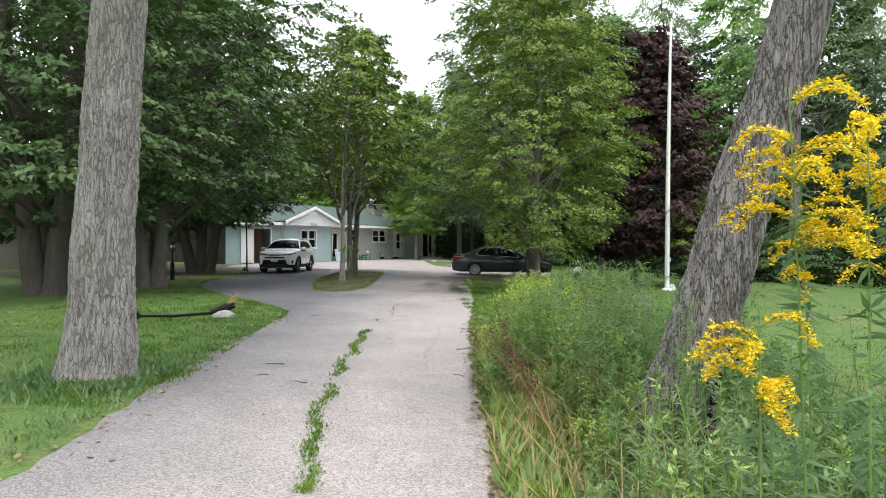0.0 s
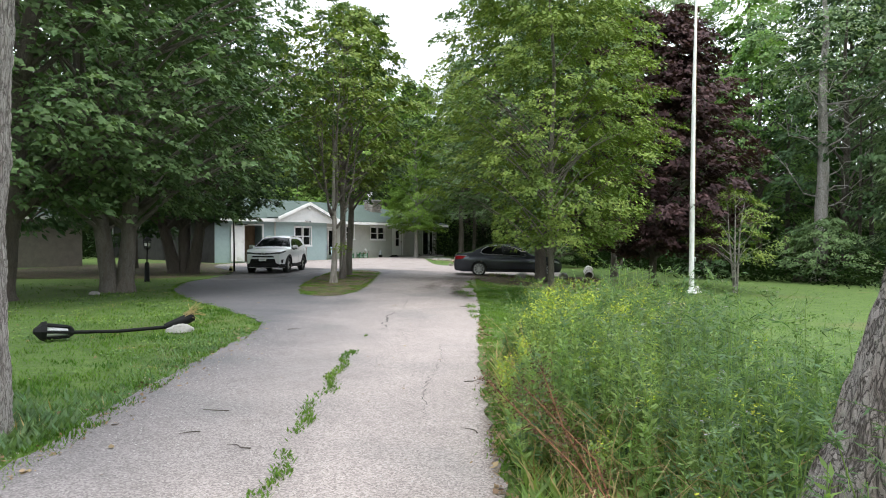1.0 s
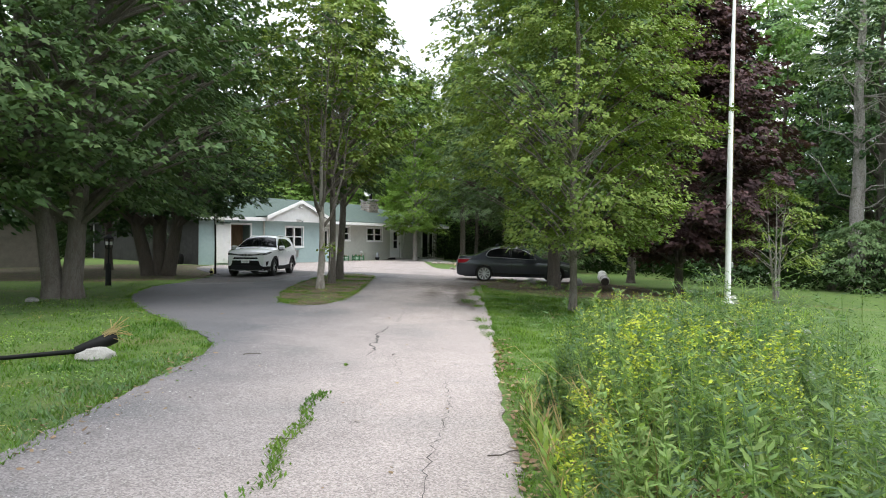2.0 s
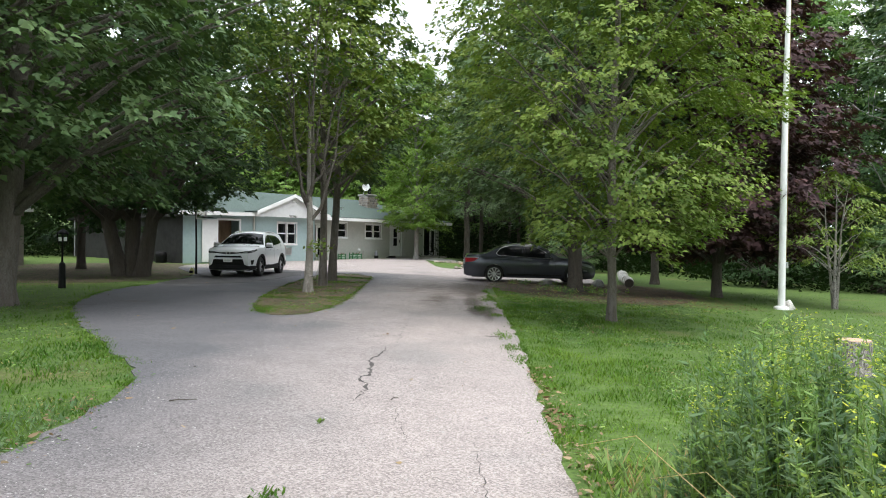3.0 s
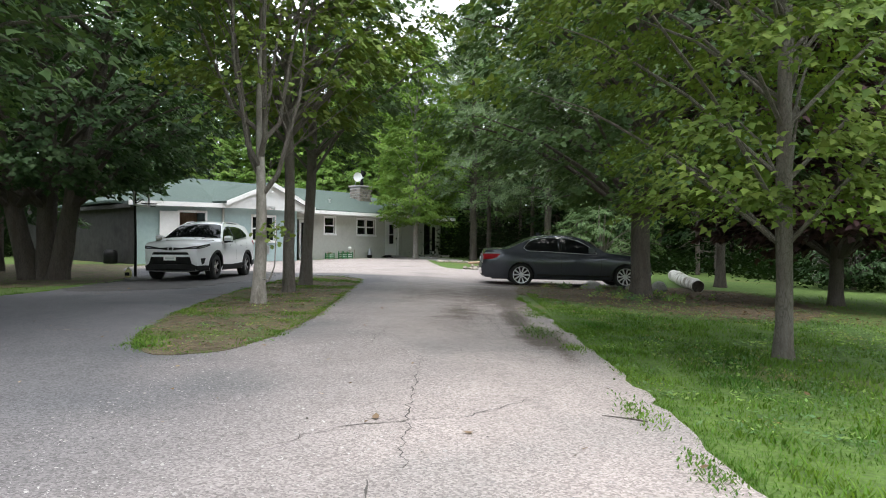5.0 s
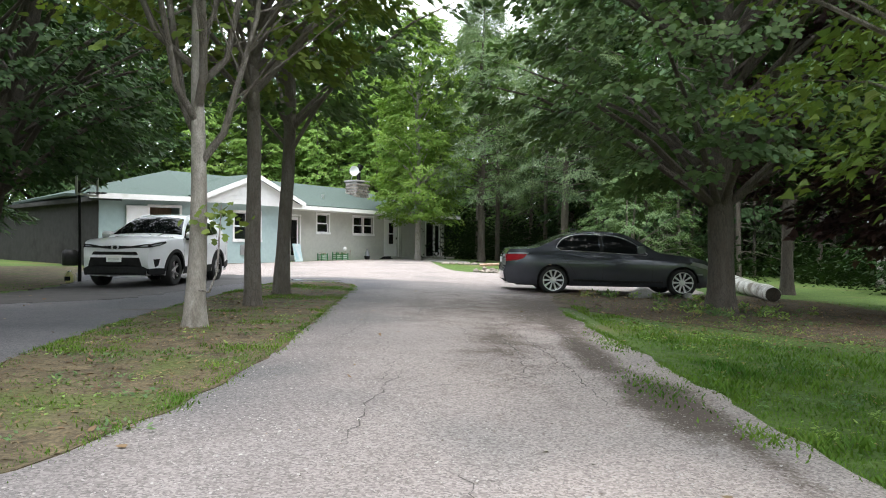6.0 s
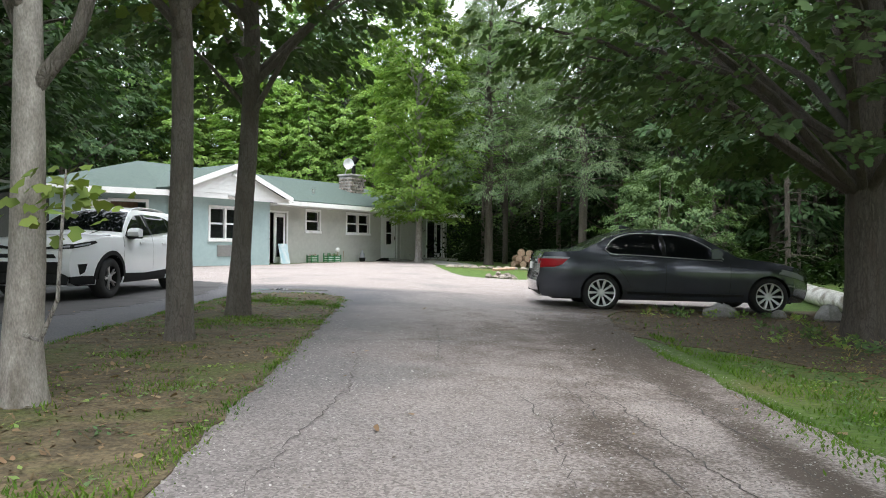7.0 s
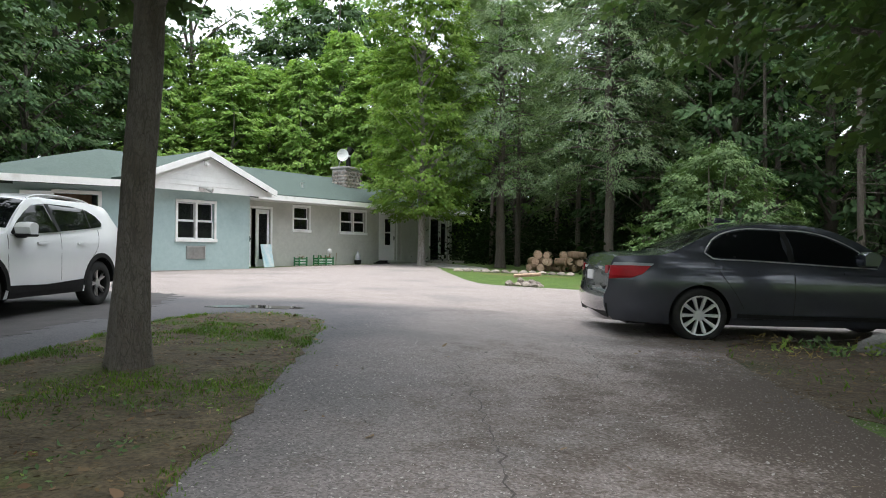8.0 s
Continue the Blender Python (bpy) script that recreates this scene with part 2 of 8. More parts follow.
M = dict(
    leaf_maple=leaf_material("leaf_maple", (0.070, 0.124, 0.050), (0.122, 0.190, 0.072), 0.15),
    leaf_bright=leaf_material("leaf_bright", (0.108, 0.168, 0.038), (0.205, 0.270, 0.060), 0.17),
    leaf_lime=leaf_material("leaf_lime", (0.112, 0.191, 0.041), (0.186, 0.277, 0.066), 0.42),
    # dark leaf green with the woods' deep shade put into it
    leaf_deep=leaf_material("leaf_deep", (0.034, 0.072, 0.028), (0.058, 0.108, 0.038), 0.16),
    leaf_grey=leaf_material("leaf_grey", (0.118, 0.176, 0.099), (0.202, 0.267, 0.156), 0.3),
    leaf_purple=leaf_material("leaf_purple", (0.045, 0.025, 0.029), (0.090, 0.046, 0.046), 0.12),
    leaf_wood=leaf_material("leaf_wood", (0.098, 0.188, 0.060), (0.178, 0.283, 0.096), 0.30),
    leaf_cedar=leaf_material("leaf_cedar", (0.155, 0.262, 0.070), (0.275, 0.400, 0.115), 0.34),
    # undergrowth green darkened further: deep shade put into the leaf colour
    leaf_shaded=leaf_material("leaf_shaded", (0.014, 0.030, 0.010), (0.026, 0.050, 0.016), 0.10),
    weed=leaf_material("weed", (0.160, 0.255, 0.080), (0.290, 0.385, 0.140), 0.36),
    weed_dark=leaf_material("weed_dark", (0.085, 0.155, 0.075), (0.165, 0.240, 0.115), 0.34),
    flower=leaf_material("flower", (0.70, 0.50, 0.015), (0.86, 0.66, 0.04), 0.2),
    dry=leaf_material("dry", (0.17, 0.075, 0.035), (0.30, 0.17, 0.075), 0.15),
    straw=leaf_material("straw", (0.30, 0.23, 0.10), (0.42, 0.33, 0.17), 0.25),
    blade=leaf_material("blade", (0.047, 0.117, 0.015), (0.135, 0.221, 0.038), 0.35),
    needle=leaf_material("needle", (0.10, 0.068, 0.038), (0.23, 0.165, 0.095), 0.05),
    litter=leaf_material("litter", (0.13, 0.075, 0.038), (0.34, 0.25, 0.15), 0.05),
    bud=leaf_material("bud", (0.36, 0.42, 0.055), (0.54, 0.58, 0.085), 0.3),
    rust=leaf_material("rust", (0.075, 0.034, 0.021), (0.150, 0.078, 0.043), 0.1),
    stone_grey=material("stone_grey", (0.22, 0.21, 0.20), (0.38, 0.37, 0.35), 6, 0.9, 0.012, fine=0.2, stain=(0.17, 0.165, 0.15), stain_scale=2.0),
    crumb=leaf_material("crumb", (0.10, 0.082, 0.068), (0.25, 0.22, 0.20), 0.02),
    chip=leaf_material("chip", (0.28, 0.262, 0.255), (0.46, 0.435, 0.42), 0.02),
    board=material("board", (0.38, 0.62, 0.70), (0.78, 0.82, 0.84), 5, 0.5),
    bark=bark_material("bark", (0.130, 0.113, 0.096), (0.270, 0.240, 0.208), 26, 0.010, 0.30, 0.30),
    bark_smooth=material("bark_smooth", (0.23, 0.205, 0.18), (0.40, 0.365, 0.33), 14, 0.95, 0.010, stretch=(1, 1, 0.4), fine=0.25, stain=(0.17, 0.148, 0.122), stain_scale=5.0, stain_at=0.56),
    bark_pale=bark_material("bark_pale", (0.15, 0.13, 0.115), (0.54, 0.50, 0.465), 22, 0.014, 0.22, 0.14),
    bark_furrow=bark_material("bark_furrow", (0.060, 0.048, 0.042), (0.47, 0.425, 0.395), 24, 0.022, 0.10, 0.30),
    bark_dark=bark_material("bark_dark", (0.072, 0.061, 0.051), (0.165, 0.140, 0.118), 24, 0.010, 0.26, 0.30),
    grass=material("grass", (0.055, 0.105, 0.016), (0.098, 0.160, 0.026), 3.0, 0.9, 0.03, fine=0.35, stain=(0.135, 0.130, 0.045), stain_scale=0.35, stain_at=0.58),
    bare=material("bare", (0.052, 0.041, 0.024), (0.150, 0.118, 0.068), 5.0, 0.95, 0.03, fine=0.5, stain=(0.080, 0.096, 0.026), stain_scale=1.3, stain_at=0.52),
    asphalt=material("asphalt", (0.305, 0.263, 0.247), (0.365, 0.315, 0.296), 2.2, 0.92, 0.004, fine=0.0, stain=(0.265, 0.238, 0.226), stain_scale=0.55, stain_at=0.53, grit=0.40, aged_shade=(0.355, 0.40, 0.45),
                     # narrow patches are soil; the broad ones round y 24 also paint maple shade
                     soil_and_shade=([(-0.14, 19.9, 0.22, 1.4, 0.80), (0.02, 18.0, 0.30, 0.9, 0.90), (0.15, 17.0, 0.16, 1.0, 0.5), (-0.95, 20.4, 0.55, 2.6, 0.44), (-0.15, 22.6, 0.3, 1.8, 0.7), (0.2, 24.8, 1.3, 3.4, 0.85), (0.7, 28.4, 1.2, 1.0, 0.75),
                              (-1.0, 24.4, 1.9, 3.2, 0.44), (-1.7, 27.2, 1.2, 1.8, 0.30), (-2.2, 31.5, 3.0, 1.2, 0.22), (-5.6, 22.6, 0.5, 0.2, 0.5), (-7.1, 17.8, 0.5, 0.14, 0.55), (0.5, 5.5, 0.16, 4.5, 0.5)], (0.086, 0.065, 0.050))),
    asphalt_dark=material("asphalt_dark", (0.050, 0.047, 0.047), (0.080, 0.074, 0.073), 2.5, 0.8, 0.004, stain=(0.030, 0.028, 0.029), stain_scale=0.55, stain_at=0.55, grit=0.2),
    soil=material("soil", (0.062, 0.046, 0.028), (0.132, 0.098, 0.062), 6.0, 0.95, 0.03, fine=0.45, stain=(0.045, 0.055, 0.018), stain_scale=0.8, stain_at=0.58),
    crack=material("crack", (0.055, 0.050, 0.047), (0.115, 0.105, 0.097), 20, 0.95, 0.005),
    wet=material("wet", (0.060, 0.056, 0.054), (0.085, 0.079, 0.075), 8, 0.07),
    stucco_blue=material("stucco_blue", (0.345, 0.455, 0.455), (0.395, 0.505, 0.50), 7, 0.9, 0.006, fine=0.06, stain=(0.325, 0.42, 0.42), stain_scale=0.8, stain_at=0.6),
    stucco_grey=material("stucco_grey", (0.46, 0.46, 0.42), (0.53, 0.53, 0.485), 7, 0.9, 0.006, fine=0.06, stain=(0.42, 0.42, 0.385), stain_scale=0.8, stain_at=0.6),
    # near-black siding: deep tree shade on the wall put into the colour
    siding_old_shaded=material("siding_old_shaded", (0.027, 0.026, 0.025), (0.045, 0.043, 0.041), 4, 0.9, 0.004, fine=0.1, stain=(0.018, 0.017, 0.016), stain_scale=0.9),
    shed=material("shed", (0.21, 0.185, 0.158), (0.27, 0.24, 0.205), 3, 0.9, 0.004, fine=0.1),
    white=material("white", (0.80, 0.80, 0.79), (0.87, 0.87, 0.86), 5, 0.55, 0.002, fine=0.04, stain=(0.62, 0.62, 0.58), stain_scale=1.4, stain_at=0.62),
    shingle=material("shingle", (0.054, 0.080, 0.070), (0.084, 0.114, 0.100), 12, 0.95, 0.006, fine=0.25, vary=0.08, stain=(0.046, 0.072, 0.061), stain_scale=0.5, stain_at=0.6),
    shingle_dark=material("shingle_dark", (0.026, 0.038, 0.035), (0.048, 0.064, 0.058), 12, 0.95, 0.006, fine=0.25),
    concrete=material("concrete", (0.30, 0.29, 0.27), (0.42, 0.40, 0.37), 9, 0.95, 0.006, fine=0.2, stain=(0.22, 0.21, 0.19)),
    stone=material("stone", (0.20, 0.17, 0.15), (0.42, 0.36, 0.31), 5, 0.9, 0.01, fine=0.2, vary=0.35),
    inside=material("inside", (0.02, 0.02, 0.02), (0.05, 0.048, 0.045), 3, 0.9),
    wood=material("wood", (0.16, 0.10, 0.06), (0.30, 0.20, 0.13), 6, 0.85, 0.006, stretch=(1, 1, 0.2), fine=0.15, vary=0.2),
    cut=material("cut", (0.34, 0.22, 0.15), (0.50, 0.36, 0.26), 14, 0.9, 0.004, vary=0.25),
    log_white=material("log_white", (0.46, 0.44, 0.40), (0.76, 0.74, 0.70), 5, 0.9, 0.02, fine=0.25, stain=(0.24, 0.21, 0.17), stain_scale=2.4, stain_at=0.52),
    black=material("black", (0.008, 0.008, 0.008), (0.016, 0.016, 0.016), 8, 0.5, shine=0.15),
    rubber=material("rubber", (0.014, 0.014, 0.014), (0.028, 0.027, 0.026), 20, 0.8, 0.002),
    metal=material("metal", (0.55, 0.55, 0.55), (0.66, 0.66, 0.66), 12, 0.35, metal=0.9),
    alloy=material("alloy", (0.78, 0.78, 0.77), (0.86, 0.86, 0.85), 12, 0.3, metal=0.25),
    paint_white=material("paint_white", (0.83, 0.84, 0.85), (0.86, 0.87, 0.88), 3, 0.3, coat=0.8),
    paint_grey=material("paint_grey", (0.072, 0.079, 0.098), (0.084, 0.091, 0.112), 3, 0.20, metal=0.4, coat=1.0),
    plastic=material("plastic", (0.012, 0.012, 0.013), (0.020, 0.020, 0.020), 25, 0.65, 0.001, shine=0.2),
    red=material("red", (0.34, 0.004, 0.010), (0.46, 0.008, 0.016), 10, 0.3, shine=0.3),
    plant_green=material("plant_green", (0.02, 0.14, 0.05), (0.04, 0.21, 0.08), 10, 0.45),
    yellow=material("yellow", (0.60, 0.58, 0.20), (0.72, 0.70, 0.35), 9, 0.5),
)


def glass(name, tint, rough=0.03):
    m = bpy.data.materials.new(name)
    m.use_nodes = True
    b = m.node_tree.nodes["Principled BSDF"]
    n, l = m.node_tree.nodes, m.node_tree.links
    wave = n.new("ShaderNodeTexNoise")
    wave.inputs["Scale"].default_value = 1.2
    bmp = n.new("ShaderNodeBump")
    bmp.inputs["Strength"].default_value, bmp.inputs["Distance"].default_value = 0.15, 0.02
    l.new(wave.outputs[0], bmp.inputs["Height"])
    l.new(bmp.outputs[0], b.inputs["Normal"])
    b.inputs["Base Color"].default_value = (*tint, 1)
    b.inputs["Roughness"].default_value, b.inputs["IOR"].default_value = rough, 1.5
    b.inputs["Specular IOR Level"].default_value = 0.7
    return m


M["glass"] = glass("dark_glass", (0.012, 0.013, 0.014))
M["glass_car"] = glass("tinted_glass", (0.006, 0.007, 0.008))
M["glass_car"].node_tree.nodes["Principled BSDF"].inputs["Specular IOR Level"].default_value = 0.16
M["lens"] = glass("lamp_lens", (0.35, 0.36, 0.38))
M["clear"] = glass("clear_plastic", (0.95, 0.96, 0.96), 0.0)
M["clear"].node_tree.nodes["Principled BSDF"].inputs["Transmission Weight"].default_value = 1.0


# ---- building helpers ----
def G(x, y):
    """Height of the ground: it rises gently towards the house and falls off to the east."""
    a, b, c = y - 21, y - 31, x + 4
    soft = lambda q: 0.5 * (q + math.sqrt(q * q + 2.0))
    ease = lambda q: min(1.0, max(0.0, q)) ** 2 * (3 - 2 * min(1.0, max(0.0, q)))
    dip = 0.048 * ease((-5.2 - x) / 2.2) * ease((y - 20.5) / 3.5) * ease((37.5 - y) / 4.0)
    return -dip + 0.009 * (a - soft(a) if y > -15 else -36) + 0.0115 * (soft(b) - soft(y - 55)) - 0.03 * (soft(c) - soft(x - 14))


def mesh(name, verts, faces, mats, smooth=0.0, index=None):
    me = bpy.data.meshes.new(name)
    me.from_pydata([tuple(v) for v in verts], [], faces)
    for m in (mats if isinstance(mats, (list, tuple)) else [mats]):
        me.materials.append(m)
    if index is not None:
        me.polygons.foreach_set("material_index", index)
    if smooth:
        me.polygons.foreach_set("use_smooth", [True] * len(me.polygons))
        me.set_sharp_from_angle(angle=radians(smooth))
    me.update()
    return me


def thing(name, x, y, z=None, turn=0.0, label="", category="", group="", kind=""):
    ob = new(name)
    ob.empty_display_size = 0.2
    ob.matrix_basis = pose(x, y, G(x, y) if z is None else z, 0, 0, turn)
    return tagged(ob, label, category, group, kind)


def part(name, shape, mats, parent, label="", smooth=0.0, at=None):
    """Links a shape (verts, faces), or a mesh, as one object under its thing or part."""
    me = shape if isinstance(shape, bpy.types.Mesh) else mesh(name, shape[0], shape[1], mats, smooth)
    ob = new(name, me)
    ob.parent = parent
    if at is not None:
        ob.matrix_basis = at
    return tagged(ob, label)


def solo(name, shape, mats, label="", category="", group="", kind="", smooth=0.0, at=None):
    ob = new(name, shape if isinstance(shape, bpy.types.Mesh) else mesh(name, shape[0], shape[1], mats, smooth))
    if at is not None:
        ob.matrix_basis = at
    return tagged(ob, label, category, group, kind)


def join(*shapes):
    v, f = [], []
    for a, b in shapes:
        k = len(v)
        v += [tuple(p) for p in a]
        f += [tuple(i + k for i in q) for q in b]
    return v, f


def box(x0, x1, y0, y1, z0, z1, e=0.0):
    """A box whose edges are cut back by e."""
    if e <= 0:
        v = [(x, y, z) for z in (z0, z1) for x, y in ((x0, y0), (x1, y0), (x1, y1), (x0, y1))]
        return v, [(3, 2, 1, 0), (4, 5, 6, 7), (0, 1, 5, 4), (1, 2, 6, 5), (2, 3, 7, 6), (3, 0, 4, 7)]
    rings = []
    for z, d in ((z0, e), (z0 + e, 0), (z1 - e, 0), (z1, e)):
        a, b, c, g = x0 + d, x1 - d, y0 + d, y1 - d
        rings.append([(a + e, c, z), (b - e, c, z), (b, c + e, z), (b, g - e, z), (b - e, g, z), (a + e, g, z), (a, g - e, z), (a, c + e, z)])
    return loft(rings)


def loft(rings, closed=True, caps=True):
    v, f, n = [p for r in rings for p in r], [], len(rings[0])
    for i in range(len(rings) - 1):
        for j in range(n if closed else n - 1):
            k = (j + 1) % n
            f.append((i * n + j, i * n + k, (i + 1) * n + k, (i + 1) * n + j))
    if caps and closed:
        f += [tuple(range(n - 1, -1, -1)), tuple(range((len(rings) - 1) * n, len(rings) * n))]
    return v, f


def tube(points, radii, sides=8, ragged=0.0, rng=None):
    """A tapered tube along points."""
    rings, points = [], [Vector(p) for p in points]
    side = Vector((1, 0, 0))
    for i, p in enumerate(points):
        d = (points[min(i + 1, len(points) - 1)] - points[max(i - 1, 0)]).normalized()
        a = side - d * side.dot(d)
        if a.length < 1e-3:
            a = Vector((0, 1, 0)) - d * d.y
        a.normalize()
        side, b = a, d.cross(a)
        r = radii[i] if isinstance(radii, (list, tuple)) else radii
        rings.append([tuple(p + (a * math.cos(q) + b * math.sin(q)) * r * (1 + (rng.uniform(-ragged, ragged) if rng else 0)))
                      for q in (2 * math.pi * k / sides for k in range(sides))])
    return loft(rings)


def inside(p, poly):
    hit, j = False, len(poly) - 1
    for i in range(len(poly)):
        (a, b), (c, d) = poly[i], poly[j]
        if (b > p[1]) != (d > p[1]) and p[0] < (c - a) * (p[1] - b) / (d - b) + a:
            hit = not hit
        j = i
    return hit


def dense(poly, step, wobble=0.0, seed=0):
    """A closed outline with a point every step, shaken by up to wobble, its corners rounded."""
    rng, out = random.Random(seed), []
    for _ in range(2):
        poly = [q for i in range(len(poly)) for q in (
            tuple(0.75 * a + 0.25 * b for a, b in zip(poly[i], poly[(i + 1) % len(poly)])),
            tuple(0.25 * a + 0.75 * b for a, b in zip(poly[i], poly[(i + 1) % len(poly)])))] if wobble else poly
    for i in range(len(poly)):
        a, b = Vector(poly[i]), Vector(poly[(i + 1) % len(poly)])
        for k in range(max(1, round((b - a).length / step))):
            p = a.lerp(b, k / max(1, round((b - a).length / step)))
            out.append((p.x + rng.uniform(-wobble, wobble), p.y + rng.uniform(-wobble, wobble)))
    return out


def fill(outline, holes=(), grid=0.5):
    """Triangles that fill an outline with holes, with inner points every grid metres."""
    pts, edges = [], []
    for ring in (outline, *holes):
        k = len(pts)
        pts += ring
        edges += [(k + i, k + (i + 1) % len(ring)) for i in range(len(ring))]
    xs, ys = [p[0] for p in outline], [p[1] for p in outline]
    x = min(xs) + grid / 2
    while x < max(xs):
        y = min(ys) + grid / 2
        while y < max(ys):
            if inside((x, y), outline) and not any(inside((x, y), h) for h in holes):
                pts.append((x, y))
            y += grid
        x += grid
    v, _, f, *_ = geometry.delaunay_2d_cdt([Vector(p) for p in pts], edges, [], 0, 1e-5)
    good = []
    for t in f:
        c = (sum(v[i].x for i in t) / 3, sum(v[i].y for i in t) / 3)
        if inside(c, outline) and not any(inside(c, h) for h in holes):
            a, b, d = (v[i] for i in t)
            good.append(tuple(t) if (b - a).cross(d - a) > 0 else tuple(reversed(t)))
    return [(p.x, p.y) for p in v], good


def sheet(name, outline, lift, mats, holes=(), grid=0.8, label="", category="", kind="structure"):
    v, f = fill(outline, holes, grid)
    v3 = [(x, y, G(x, y) + lift) for x, y in v]
    # a skirt closes the rim down into the ground
    n, m = len(v3), len(outline)
    v3 += [(x, y, G(x, y) + lift - h) for h in (0.0005, 0.04) for x, y in [(p[0], p[1]) for p in outline]]
    f = list(f) + [(n + i, n + m + i, n + m + (i + 1) % m, n + (i + 1) % m) for i in range(m)]
    return solo(name, (v3, f), mats, label, category, kind=kind)


# ---- ground, driveway, island ----
def ground_sheet():
    xs = [-900, -300, -120, -70, -45] + list(range(-36, 41, 2)) + [50, 75, 130, 320, 900]
    ys = [-300, -100, -40, -20] + list(range(-12, 71, 1)) + [85, 120, 220, 500, 1200]
    rise = lambda x, y: 4.5 * min(1.0, max(0.0, (math.hypot(x - 4, y - 26) - 50) / 25)) ** 1.5
    v = [(x, y, rise(x, y) + G(x, y) + 0.004 * noise.noise(Vector((x * 0.2, y * 0.2, 0))) - 0.008) for y in ys for x in xs]
    n = len(xs)
    f = [(j * n + i, j * n + i + 1, (j + 1) * n + i + 1, (j + 1) * n + i) for j in range(len(ys) - 1) for i in range(n - 1)]
    return solo("ground", (v, f), M["grass"], "mown green lawn with brownish thin patches", "lawn", kind="structure", smooth=80)


ground_sheet()
DRIVE = [(-2.1, -14), (-2.3, -4), (-2.5, 0), (-2.75, 2), (-2.98, 4.2), (-3.1, 6.3), (-3.2, 9), (-3.35, 10.3), (-4.1, 11.4), (-6.05, 13.9), (-7.7, 16.5),
         (-8.8, 19.2), (-9.25, 21.5), (-9.6, 24), (-9.95, 27.8), (-10.8, 30), (-12.2, 32.5), (-14.2, 36), (-13.2, 39.7), (-9.4, 44.35), (-8.5, 46.6), (-4.8, 51.6),
         (-3.2, 50.5), (-2.9, 47.0), (-2.55, 44.0), (-1.9, 39.6), (-1.4, 38.1), (0.9, 37.7), (3.6, 36.9), (4.9, 35.0), (5.1, 32.4), (4.5, 30.3), (1.9, 29.3), (0.55, 28.4),
         (0.24, 25.5), (0.2, 22.7), (0.42, 19.5), (0.5, 16), (0.5, 12.5), (0.42, 10), (0.4, 6.5), (0.5, 3), (0.65, 0.5), (0.8, -4), (0.9, -14)]
ISLAND = [(-3.9, 15.9), (-3.3, 15.9), (-2.98, 16.8), (-2.92, 19), (-3.05, 21), (-3.35, 24.6), (-3.65, 28.0), (-3.85, 29.4), (-4.5, 30.1), (-5.3, 30.1), (-5.85, 29.3),
          (-5.75, 26.5), (-5.35, 22.2), (-4.85, 18.8), (-4.45, 17.1)]
drive_edge, island_edge = dense(DRIVE, 0.22, 0.045, 3), dense(ISLAND, 0.22, 0.04, 4)
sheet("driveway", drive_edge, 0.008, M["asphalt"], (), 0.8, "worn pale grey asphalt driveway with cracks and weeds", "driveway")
sheet("island", island_edge, 0.014, M["bare"], (), 0.5, "thin grass and bare soil of the tree island in the driveway", "verge")
sheet("bare_soil", dense([(-0.1, 28.35), (0.02, 26.6), (0.25, 25.2), (1.3, 23.8), (2.6, 21.9), (4.3, 21.0), (6.3, 23.0), (7.0, 27.0), (6.6, 30.2), (5.6, 30.9), (2.2, 29.7), (0.7, 28.9)], 0.3, 0.14, 5), -0.002, M["soil"], (), 0.6,
      "brown bare soil and dry needles under the trees", "soil")
sheet("walkway", dense([(-5.2, 51.4), (-3.4, 50.4), (-2.6, 47.6), (-1.2, 47.4), (-0.9, 49.5), (-2.2, 52.6), (-3.3, 54.2)], 0.4, 0.05, 6), 0.016, M["concrete"], (), 0.7,
      "pale worn concrete path to the end door", "path")
sheet("puddle", dense([(-6.0, 31.0), (-5.6, 30.85), (-5.2, 30.8), (-4.7, 30.75), (-4.45, 30.95), (-4.6, 31.15), (-5.1, 31.2), (-5.5, 31.3), (-5.9, 31.2)], 0.12, 0.05, 12), 0.0145, M["wet"], (), 0.5,
      "shallow puddle on the asphalt beside the island", "puddle")
# brown sheet, wider than the bare soil, standing in for shade on the lawn
sheet("shaded_soil", dense([(-10.4, 25.4), (-12.0, 23.6), (-17.5, 23.0), (-22.5, 26.5), (-22.0, 36.5), (-16.6, 39.0), (-13.0, 36.6), (-11.6, 33.4), (-10.9, 30.4), (-10.3, 27.6)], 0.3, 0.16, 7), -0.002, M["bare"], (), 0.6,
      "thin grass and brown soil under the western trees, spread wider to darken the lawn as shade", "soil")
# ragged dark sheet: damp asphalt with canopy shade put into its colour
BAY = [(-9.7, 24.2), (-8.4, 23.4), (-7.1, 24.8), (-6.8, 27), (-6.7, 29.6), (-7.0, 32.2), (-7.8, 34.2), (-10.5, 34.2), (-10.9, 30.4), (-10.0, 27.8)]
sheet("parking_bay", dense(BAY, 0.14, 0.2, 8), 0.0125, M["asphalt_dark"], (), 0.8, "damp asphalt patch where the white car stands, darkened further for tree shade", "parking bay")


# ---- house: u runs along its front, w is how far in front of the main wall ----
HU, HN, HC = Vector((math.sin(radians(35)), math.cos(radians(35)), 0)), Vector((math.cos(radians(35)), -math.sin(radians(35)), 0)), -34.35


def hp(u, w, z):
    return (HU * u + HN * (HC + w)) + Vector((0, 0, z))


def at_house(shape):
    """Takes a shape in (u, w, z) to the world; turned inside out, as w comes toward the viewer."""
    return [tuple(hp(*p)) for p in shape[0]], [tuple(reversed(q)) for q in shape[1]]


